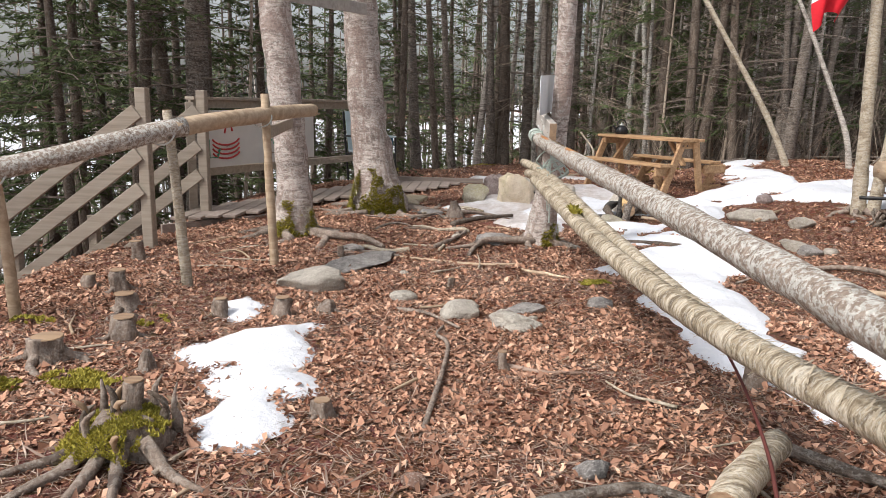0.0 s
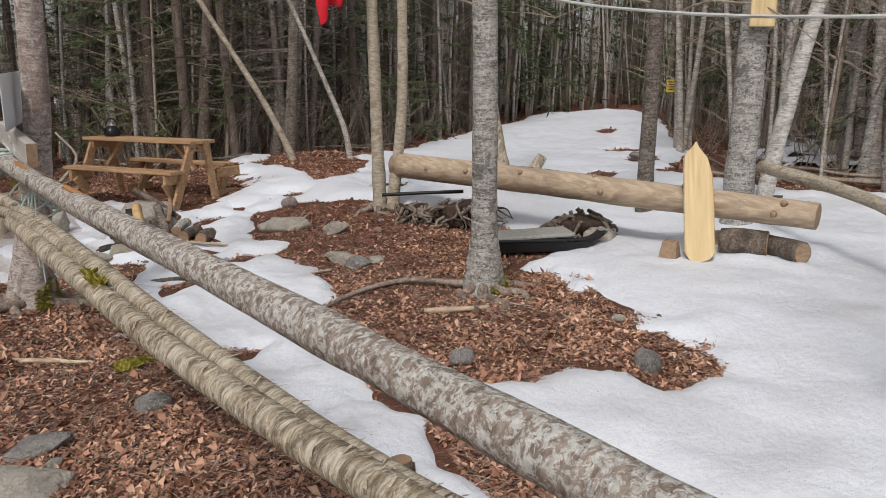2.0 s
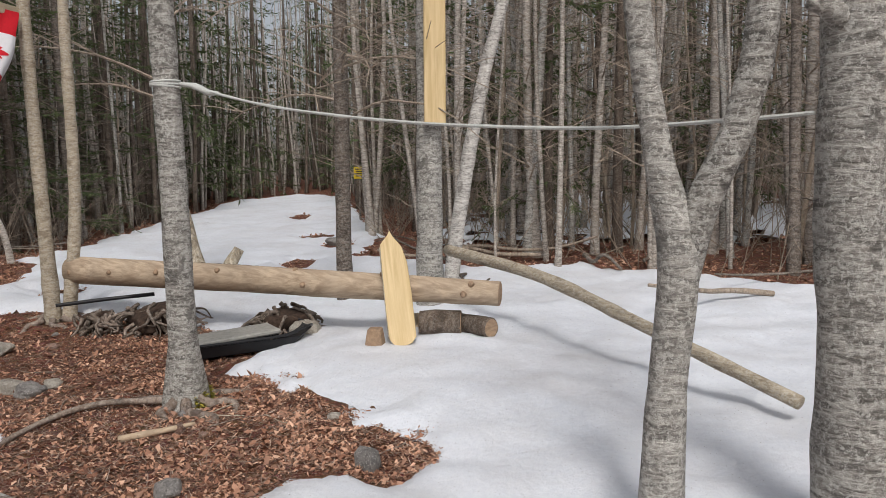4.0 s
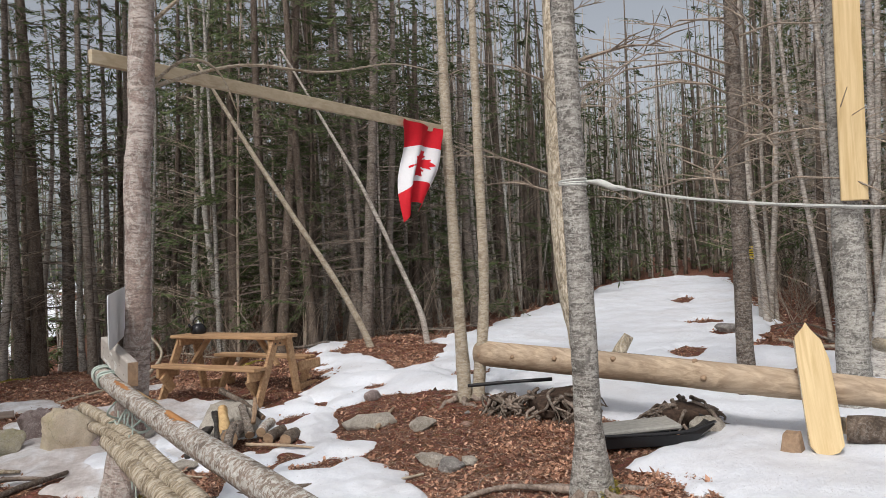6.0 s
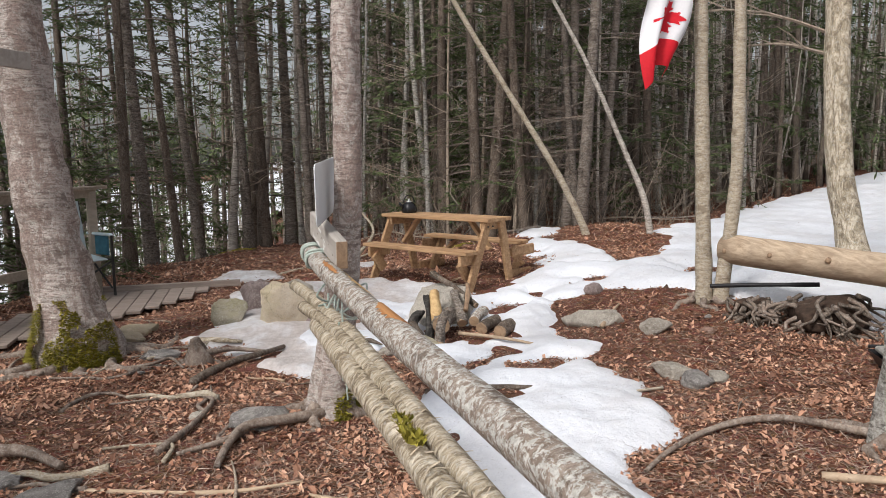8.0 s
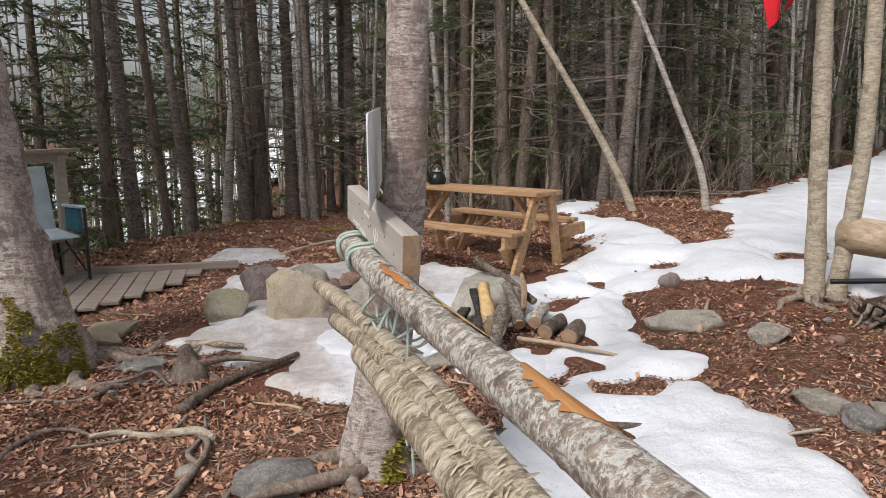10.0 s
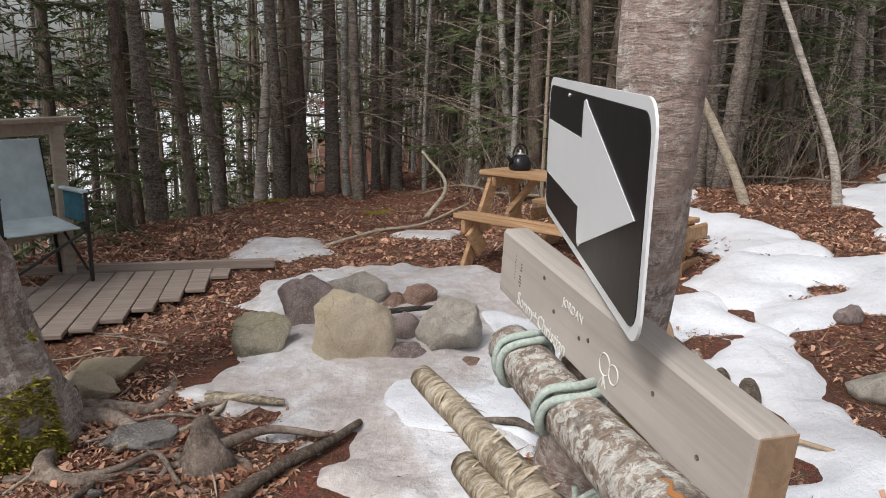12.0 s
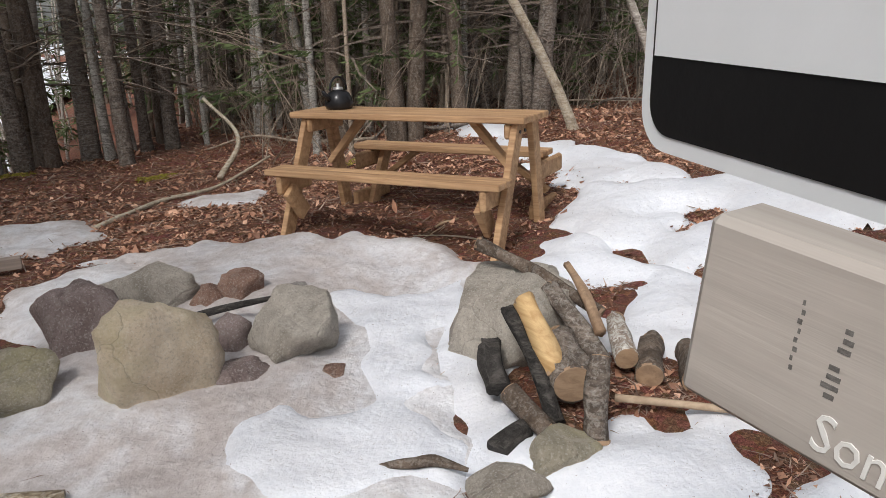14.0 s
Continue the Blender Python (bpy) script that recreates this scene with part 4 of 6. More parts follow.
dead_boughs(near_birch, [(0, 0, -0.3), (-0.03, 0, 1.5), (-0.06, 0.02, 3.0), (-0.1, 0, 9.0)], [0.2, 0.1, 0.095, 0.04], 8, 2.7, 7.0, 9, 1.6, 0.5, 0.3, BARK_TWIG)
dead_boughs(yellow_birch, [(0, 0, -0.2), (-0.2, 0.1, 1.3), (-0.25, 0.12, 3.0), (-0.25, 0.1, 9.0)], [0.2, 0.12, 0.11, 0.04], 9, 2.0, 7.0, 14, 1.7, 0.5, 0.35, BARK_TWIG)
for pts in ([(0.15, -0.2, 2.75), (0.9, 0.15, 3.08), (1.7, 0.5, 3.2), (2.6, 1.0, 3.5), (3.3, 1.3, 3.55)], [(0.15, -0.2, 2.7), (0.45, -0.1, 3.0), (0.7, 0.0, 2.98), (0.85, 0.05, 2.7)], [(0.16, -0.22, 3.1), (0.6, -0.3, 3.5), (1.2, -0.5, 3.6)]):
    p, r = smooth_path(pts, np.linspace(0.016, 0.004, len(pts)), 6)
    part("limb", tube(p, r, 6, 0.15, 0.08, 3), BARK_SAPLING, sign_tree, "pale thin bare limb", smooth=True)

# ---- rails and logs ----
def log_thing(name, points, radii, bark, label, seed, category="log", sides=16, rough=0.08, end=None, steps=10):
    ob = thing(name, Matrix(), label, category)
    p, r = smooth_path(points, radii, steps)
    part("stem", tube(p, r, sides, rough, 0.09, seed), bark, ob, smooth=True)
    if end:
        for i, j in ((0, 1), (-1, -2)):
            d = p[i] - p[j]
            d /= np.linalg.norm(d)
            part("cut_end", tube([p[i] - d * 0.01, p[i] + d * 0.004], [r[i] * 0.95, r[i] * 0.93], sides), end, ob, "pale sawn end grain")
    return ob


lichened_rail = log_thing("lichened_rail", [(0.645, 6.86, 0.885), (0.66, 6.5, 0.865), (0.7, 6.0, 0.835), (0.78, 5.0, 0.8), (0.88, 4.0, 0.765), (0.97, 3.0, 0.73), (1.06, 2.0, 0.69), (1.13, 1.0, 0.65), (1.2, -0.8, 0.55)], [0.046, 0.049, 0.05, 0.052, 0.053, 0.054, 0.055, 0.056, 0.058], BARK_LOG, "long lichen-covered log rail with torn bark", 5, "log rail", 18, 0.1, CUTWOOD)


def torn_strip(parent, points, radii, s0, s1, a0, a1, mat, seed, label):
    """A ragged strip of bare wood on a log's side, between two stretches of its length and two angles."""
    p, r = smooth_path(points, radii, 16)
    g = np.random.default_rng(seed)
    cum = np.r_[0, np.cumsum(np.linalg.norm(np.diff(p, axis=0), axis=1))]
    n, m = 26, 7
    verts = []
    for i in range(n + 1):
        s = s0 + (s1 - s0) * i / n
        c = np.array([np.interp(s, cum, p[:, k]) for k in range(3)])
        d = np.array([np.interp(s + 0.05, cum, p[:, k]) - np.interp(s - 0.05, cum, p[:, k]) for k in range(3)])
        d /= np.linalg.norm(d)
        side = np.cross(d, [0, 0, 1.0])
        side /= np.linalg.norm(side)
        up = np.cross(side, d)
        rad = np.interp(s, cum, r) * 1.02 + 0.0035
        grow = max(0.02, math.sin(math.pi * i / n)) ** 0.6
        mid, half = (a0 + a1) / 2 + g.normal(0, 4), (a1 - a0) / 2 * grow * g.uniform(0.7, 1.0)
        for k in range(m + 1):
            a = radians(mid + half * (2 * k / m - 1))
            verts.append((c + rad * (0.985 if k in (0, m) else 1.0) * (math.cos(a) * side + math.sin(a) * up)).tolist())
    faces = [(i * (m + 1) + k, i * (m + 1) + k + 1, (i + 1) * (m + 1) + k + 1, (i + 1) * (m + 1) + k) for i in range(n) for k in range(m)]
    return part("bare_wood", (verts, faces), mat, parent, label, True)


RAIL = [(0.645, 6.86, 0.885), (0.66, 6.5, 0.865), (0.7, 6.0, 0.835), (0.78, 5.0, 0.8), (0.88, 4.0, 0.765)]
RAIL_R = [0.046, 0.049, 0.05, 0.052, 0.053]
GOLD = wood_material("torn_golden_wood", (0.42, 0.25, 0.1), (0.72, 0.52, 0.27), 0.1, 1)
ORANGE = wood_material("rotten_orange_wood", (0.3, 0.12, 0.04), (0.56, 0.29, 0.12), 0.0, 1)
torn_strip(lichened_rail, RAIL, RAIL_R, 0.3, 1.0, 130, 190, GOLD, 1, "golden torn wood")
torn_strip(lichened_rail, RAIL, RAIL_R, 0.85, 1.35, 100, 160, GOLD, 2, "golden torn wood")
torn_strip(lichened_rail, RAIL, RAIL_R, 1.5, 1.85, 60, 190, ORANGE, 3, "rotten orange wood")
torn_strip(lichened_rail, RAIL, RAIL_R, 0.55, 0.9, 60, 90, ORANGE, 4, "rotten orange wood")
PEELING = [(0.585, 7.43, 0.6), (0.66, 7.0, 0.59), (0.72, 6.5, 0.57), (0.78, 6.0, 0.54), (0.88, 5.0, 0.46), (0.99, 4.0, 0.385), (1.11, 3.0, 0.34), (1.3, 2.0, 0.37), (1.53, 1.0, 0.46), (1.88, -0.5, 0.58)]
peeling_rail = log_thing("peeling_birch_rail", PEELING, [0.035, 0.039, 0.041, 0.042, 0.043, 0.043, 0.043, 0.043, 0.043, 0.043], BARK_PEEL, "thin peeling birch pole lying along the path", 7, "log rail", 14, 0.08, CUTWOOD)
MOSSY = [(0.655, 6.62, 0.51), (0.67, 6.4, 0.51), (0.7, 6.0, 0.49), (0.79, 5.0, 0.43), (0.9, 4.0, 0.38), (1.03, 3.0, 0.365), (1.2, 2.0, 0.4), (1.42, 1.0, 0.5), (1.75, -0.5, 0.62)]
mossy_rail = log_thing("mossy_birch_rail", MOSSY, [0.05, 0.052, 0.05, 0.05, 0.051, 0.053, 0.055, 0.057, 0.06], BARK_PEEL, "birch pole with a tuft of moss along the path", 8, "log rail", 14, 0.08, CUTWOOD)
SHORT = [(0.61, 7.05, 0.53), (0.675, 6.5, 0.55), (0.74, 6.0, 0.535), (0.85, 5.1, 0.47)]
short_pole = log_thing("short_birch_pole", SHORT, [0.036, 0.038, 0.038, 0.03], BARK_PEEL, "short birch pole wedged between the rails", 9, "log rail", 12, 0.1, CUTWOOD)
bench_log = log_thing("long_bench_log", [(4.37, 8.24, 0.555), (4.8, 6.85, 0.52), (5.2, 5.47, 0.48), (5.54, 4.3, 0.445)], [0.128, 0.122, 0.115, 0.1], LOGWOOD, "long barkless log laid level on stumps", 11, "log", 22, 0.04, CUTWOOD)
LOGLINE, LOGRAD = [(4.37, 8.24, 0.555), (4.8, 6.85, 0.52), (5.2, 5.47, 0.48), (5.54, 4.3, 0.445)], [0.128, 0.122, 0.115, 0.1]
CRACK = plain_material("dark_drying_crack", (0.07, 0.045, 0.03), 0.95)
lr = random.Random(12)
for k in range(7):
    s, a = 0.2 + 0.55 * k, lr.uniform(110, 185)
    torn_strip(bench_log, LOGLINE, LOGRAD, s, s + lr.uniform(0.4, 1.1), a, a + 5, CRACK, 80 + k, "dark drying crack")
for k in range(9):
    t = (k + lr.random()) / 9
    c = np.array([4.37 + 1.23 * t, 8.24 - 4.14 * t, 0.555 - 0.11 * t])
    a = radians(lr.uniform(100, 190))
    d = math.cos(a) * np.array([0.96, 0.28, 0]) + math.sin(a) * np.array([0, 0, 1.0])
    part("knot", tube([c + d * 0.1, c + d * 0.128, c + d * 0.133], [0.028, 0.022, 0.014], 9, 0.2, 0.02, k), CUTWOOD, bench_log, "dark branch knot", smooth=True)
log_thing("leaning_pole", [(6.25, 5.2, 0.7), (5.62, 4.0, 0.6), (5.1, 3.05, 0.4), (4.5, 2.0, 0.17)], [0.055, 0.05, 0.045, 0.04], BARK_SAPLING, "grey pole resting across the log end on snow", 13, "log", 12)


def bark_curls(parent, points, radii, count, seed):
    """Small curled shreds of bark standing off a birch stem, joined into one part."""
    p, r = smooth_path(points, radii, 12)
    g = np.random.default_rng(seed)
    cum = np.r_[0, np.cumsum(np.linalg.norm(np.diff(p, axis=0), axis=1))]
    verts, faces = [], []
    for _ in range(count):
        t = g.uniform(0.02, 0.98) * cum[-1]
        c = np.array([np.interp(t, cum, p[:, k]) for k in range(3)])
        d = np.array([np.interp(t + 0.05, cum, p[:, k]) - np.interp(t - 0.05, cum, p[:, k]) for k in range(3)])
        d /= np.linalg.norm(d)
        side = np.cross(d, [0, 0, 1.0])
        side /= np.linalg.norm(side)
        up = np.cross(side, d)
        rad, a0 = np.interp(t, cum, r) * 1.03, g.uniform(0, 6.28)
        w, span, lift = g.uniform(0.004, 0.014), g.uniform(0.3, 0.9), g.uniform(0.004, 0.02)
        o = len(verts)
        for i in range(5):
            a = a0 + span * i / 4
            out = rad + lift * (i / 4) ** 2
            for e in (-0.5, 0.5):
                verts.append((c + d * w * e * (1 - 0.5 * i / 4) + out * (math.cos(a) * side + math.sin(a) * up)).tolist())
        faces += [(o + 2 * i, o + 2 * i + 1, o + 2 * i + 3, o + 2 * i + 2) for i in range(4)]
    tagged(part("loose_bark", (verts, faces), CURL, parent, "pale curled shreds of birch bark"), kind="stuff")


CURL = plain_material("pale_birch_shred", (0.66, 0.56, 0.42), 0.7, 0, 0.5, 60)
bark_curls(peeling_rail, PEELING, [0.035, 0.039, 0.041, 0.042, 0.043, 0.043, 0.043, 0.043, 0.043, 0.043], 700, 15)
bark_curls(short_pole, SHORT, [0.036, 0.038, 0.038, 0.03], 200, 17)
bark_curls(mossy_rail, MOSSY, [0.05, 0.052, 0.05, 0.05, 0.051, 0.053, 0.055, 0.057, 0.06], 800, 16)


# ---- picnic table ----
def picnic_table(cx, cy, z, turn):
    ob = thing("picnic_table", pose(cx, cy, z, 0, 0, turn), "golden-brown wooden picnic table with attached benches", "picnic table")
    for k in range(4):
        part("top_board", boxed((1.65, 0.1, 0.04), pose(-0.01, -0.31 + 0.104 * k, 0.73), 0.006), TABLEWOOD, ob)
    for y in (-0.65, -0.545):
        part("bench_board", boxed((1.6, 0.1, 0.04), pose(0, y, 0.41), 0.006), TABLEWOOD, ob, "narrow bench board")
    for y in (0.4, 0.505):
        part("bench_board", boxed((1.5, 0.1, 0.04), pose(-0.08, y, 0.42), 0.006), TABLEWOOD, ob, "narrow bench board")
    for s in (-1, 1):
        x = s * 0.7
        part("seat_bearer", boxed((0.04, 0.34, 0.12), pose(x, -0.53, 0.33), 0.014), TABLEWOOD, ob)
        part("bench_bracket", beam((x - s * 0.04, -0.64, 0.3), (x - s * 0.04, -0.5, 0.12), 0.04, 0.11), TABLEWOOD, ob, "sloping bracket under the bench")
        part("seat_bearer", boxed((0.04, 0.42, 0.12), pose(x, 0.4, 0.34), 0.014), TABLEWOOD, ob)
        part("top_bearer", boxed((0.04, 0.38, 0.09), pose(x, -0.15, 0.664), 0.012), TABLEWOOD, ob)
        part("foot_brace", boxed((0.04, 0.46, 0.1), pose(x - s * 0.02, 0.34, 0.08), 0.01), TABLEWOOD, ob)
        part("leg", beam((x + s * 0.042, -0.27, 0.705), (x + s * 0.042, -0.62, -0.06), 0.04, 0.1), TABLEWOOD, ob, "long splayed leg board")
        part("leg", beam((x + s * 0.042, -0.04, 0.705), (x + s * 0.042, 0.1, 0.03), 0.04, 0.1), TABLEWOOD, ob, "splayed leg board")
        part("leg", beam((x - s * 0.07, 0.5, 0.4), (x - s * 0.07, 0.24, -0.05), 0.04, 0.1), TABLEWOOD, ob, "short sloping bench leg")
        part("brace", beam((x - s * 0.03, 0.45, 0.16), (x - s * 0.36, 0.45, 0.39), 0.06, 0.04), TABLEWOOD, ob)
        part("brace", beam((x - s * 0.03, -0.15, 0.4), (x - s * 0.3, -0.15, 0.7), 0.07, 0.04), TABLEWOOD, ob)
        for y in (-0.27, -0.19):
            part("bolt", tube([(x + s * 0.06, y - 0.02, 0.66), (x + s * 0.068, y - 0.02, 0.66)], [0.011, 0.009], 8), FRAME_DARK, ob, "dark bolt head")
    return ob


picnic_table(2.62, 10.86, 0.0, -58)


def kettle(x, y, z):
    ob = thing("kettle", pose(x, y, z, 0, 0, 20), "dark speckled enamel kettle standing on the table", "kettle")
    prof = [(0.0, 0.0), (0.085, 0.0), (0.095, 0.02), (0.092, 0.06), (0.07, 0.105), (0.04, 0.125), (0.0, 0.13)]
    pts = [(0, 0, h) for _, h in prof]
    part("body", tube(pts, [max(r, 0.002) for r, _ in prof], 24), ENAMEL, ob, smooth=True)
    part("lid", tube([(0, 0, 0.125), (0, 0, 0.14), (0, 0, 0.145), (0, 0, 0.165)], [0.036, 0.03, 0.01, 0.012], 16), ALUMINIUM, ob, "shiny lid with knob", smooth=True)
    a = [(0.075 * math.cos(v), 0, 0.12 + 0.09 * math.sin(v)) for v in np.linspace(0, math.pi, 12)]
    part("handle", tube(a, [0.008] * 12, 8), BLACK, ob, "black arched handle", smooth=True)
    part("spout", tube([(-0.07, 0, 0.06), (-0.11, 0, 0.09), (-0.135, 0, 0.125)], [0.022, 0.017, 0.012], 10), ENAMEL, ob, smooth=True)


kettle(2.2, 11.3, 0.752)


# ---- arrow sign, grey board and writing ----
def plate(points, thick, y0):
    """An upright flat plate from an outline in x and z, its front at y0."""
    bm = bmesh.new()
    front = [bm.verts.new((x, y0, z)) for x, z in points]
    back = [bm.verts.new((x, y0 + thick, z)) for x, z in points]
    bm.faces.new(front)
    bm.faces.new(back[::-1])
    n = len(points)
    for k in range(n):
        bm.faces.new((front[k], back[k], back[(k + 1) % n], front[(k + 1) % n]))
    bmesh.ops.recalc_face_normals(bm, faces=bm.faces)
    return bm


def rounded(w, h, r, n=6):
    out = []
    for cx, cz, a0 in ((w / 2 - r, h / 2 - r, 0), (-w / 2 + r, h / 2 - r, 90), (-w / 2 + r, -h / 2 + r, 180), (w / 2 - r, -h / 2 + r, 270)):
        out += [(cx + r * math.cos(radians(a0 + 90 * k / n)), cz + r * math.sin(radians(a0 + 90 * k / n))) for k in range(n + 1)]
    return out


def facing(left, right, z0=0.0):
    """A pose whose x runs from left to right and whose -y faces the one who sees it so."""
    a, b = Vector(left), Vector(right)
    x = (b - a).normalized()
    y = Vector((0, 0, 1)).cross(x).normalized()
    z = x.cross(y)
    m = Matrix((x, y, z)).transposed().to_4x4()
    m.translation = (a + b) / 2
    return m


def arrow_sign():
    w, h = 0.91, 0.315
    ob = thing("arrow_sign", facing((0.85, 7.235, 1.258), (0.633, 6.33, 1.215)), "white-edged black road sign with white arrow", "sign")
    part("plate", plate(rounded(w, h, 0.045), 0.004, 0.0), SIGNWHITE, ob, "white border plate")
    part("field", plate(rounded(w - 0.034, h - 0.034, 0.035), 0.0015, -0.0015), SIGNBLACK, ob, "black field")
    ar = [(-0.433, 0.062), (0.0, 0.062), (0.0, 0.11), (0.006, 0.128), (0.022, 0.132), (0.036, 0.124), (0.4, 0.0), (0.036, -0.124), (0.022, -0.132), (0.006, -0.128), (0.0, -0.11), (0.0, -0.062), (-0.433, -0.062)]
    part("arrow", plate(ar, 0.0015, -0.003), SIGNWHITE, ob, "white arrow")
    for x, z in ((-0.16, 0.13),):
        part("bolt", tube([(x, 0.0, z), (x, -0.0045, z)], [0.004, 0.003], 8), ALUMINIUM, ob, "worn bolt")


arrow_sign()


def text_mesh(body, size, thick=0.0006):
    cu = bpy.data.curves.new("writing", 'FONT')
    cu.body, cu.size, cu.extrude, cu.resolution_u = body, size, thick, 2
    tmp = new("writing", cu)
    bpy.context.view_layer.update()
    me = bpy.data.meshes.new_from_object(tmp.evaluated_get(bpy.context.evaluated_depsgraph_get()))
    bpy.data.objects.remove(tmp)
    return me


def writing(name, body, size, parent, x, z, mat, y, squeeze=1.0, tilt=0.0, label=""):
    me = text_mesh(body, size)
    me.materials.clear()
    me.materials.append(mat)
    ob = new(name, me)
    ob.parent = parent
    ob.matrix_basis = pose(x, y, z, 90, 0, 0) @ pose(0, 0, 0, 0, 0, tilt) @ Matrix.Diagonal((squeeze, 1, 1, 1))
    return tagged(ob, label)


FADED = plain_material("faded_stamp_ink", (0.2, 0.19, 0.18), 0.9, 0, 0.5, 200)


def name_board():
    ob = thing("grey_board", facing((0.682, 6.99, 1.032), (0.735, 6.212, 0.935)), "weathered grey plank with white hand writing", "board")
    part("plank", boxed((0.785, 0.058, 0.14), pose(0, 0.008, 0), 0.006), GREYWOOD, ob)
    part("end_grain", boxed((0.003, 0.054, 0.134), pose(0.393, 0.008, 0), 0.001), CUTWOOD, ob, "reddish-brown sawn end")
    writing("writing", "Sonny+Christian", 0.039, ob, -0.292, -0.056, CHALK, -0.0215, 0.84, -3, "white hand-written words")
    writing("writing", "JORDAN", 0.022, ob, -0.1, 0.022, CHALK, -0.0215, 0.9, -4, "white hand-written word")
    for cx, cz, r in ((0.06, -0.012, 0.016), (0.088, -0.016, 0.014)):
        ring = [(cx + r * math.cos(a), -0.0222, cz + r * 1.15 * math.sin(a)) for a in np.linspace(0, 6.283, 18)]
        part("doodle", tube(ring, [0.0012] * 18, 4), CHALK, ob, "white scribbled face")
    for k in range(3):
        part("doodle_line", tube([(0.06, -0.0222, -0.03), (0.05 + 0.01 * k, -0.0222, -0.05)], [0.0012] * 2, 4), CHALK, ob)
    for cx, cz, n, w in ((-0.315, 0.035, 8, 0.003), (-0.285, 0.028, 3, 0.008), (-0.288, 0.002, 4, 0.011)):
        for k in range(n):
            part("stamp_mark", boxed((w * (0.6 + 0.4 * ((k * 7) % 3) / 2), 0.0006, 0.0035), pose(cx + 0.001 * (k % 2), -0.0211, cz - 0.0065 * k), 0), FADED, ob, "faded printed stamp")
    for x, z in ((-0.18, 0.04), (-0.13, -0.005), (-0.03, -0.01), (0.0, 0.0), (0.19, 0.01), (0.3, -0.02)):
        part("knot", tube([(x, -0.0205, z), (x, -0.022, z)], [0.0045, 0.004], 9), BARK_DARK, ob, "dark knot")


name_board()


def rail_rope(y, x, z, r, tilt):
    ob = thing("rope_wrap", pose(x, y, z, tilt, 0, 8), "pale green rope wound around the rail", "rope")
    for k in (0, 1):
        ring = [((r + 0.006) * math.cos(a), 0.02 * k + 0.006 * math.sin(3 * a), (r + 0.006) * math.sin(a)) for a in np.linspace(0, 6.283, 30)]
        part("turn", tube(ring, [0.008] * 30, 7, 0.25, 0.02, 3 + k, cap=False), ROPE, ob, smooth=True)


rail_rope(6.78, 0.648, 0.882, 0.049, 20)
rail_rope(6.58, 0.656, 0.87, 0.052, 35)
knot_rope = thing("tied_rope", pose(0.8, 6.55, 0.66), "loose tangle of green rope around the tree", "rope")
rr = random.Random(8)
for k in range(5):
    pts = [(0.12 * math.cos(a + k) + rr.gauss(0, 0.02), 0.1 * math.sin(a + k) + 0.05 + rr.gauss(0, 0.02), 0.05 * math.sin(2 * a + k) + rr.gauss(0, 0.02) - 0.02 * k) for a in np.linspace(0, 5.2, 10)]
    p, r = smooth_path(pts, [0.006] * 10, 4)
    part("strand", tube(p, r, 6, 0.2, 0.02, k, cap=False), ROPE, knot_rope, smooth=True)
for k, (x, z0, z1) in enumerate(((0.74, 0.85, 0.2), (0.72, 0.6, 0.3))):
    part("strand", tube([(x - 0.8, -0.3, z0 - 0.66), (x - 0.8, -0.28, (z0 + z1) / 2 - 0.66), (x - 0.79, -0.3, z1 - 0.66)], [0.005] * 3, 6), ROPE, knot_rope)


# ---- flag on its bar, rope line and planks ----
bar = thing("flag_bar", Matrix(), "pale sawn timber fixed high between two trees", "beam")
part("timber", beam((0.63, 6.85, 2.86), (4.08, 8.36, 2.89), 0.04, 0.09), wood_material("pale_spruce_timber", (0.42, 0.34, 0.22), (0.6, 0.52, 0.38), 0.15), bar)


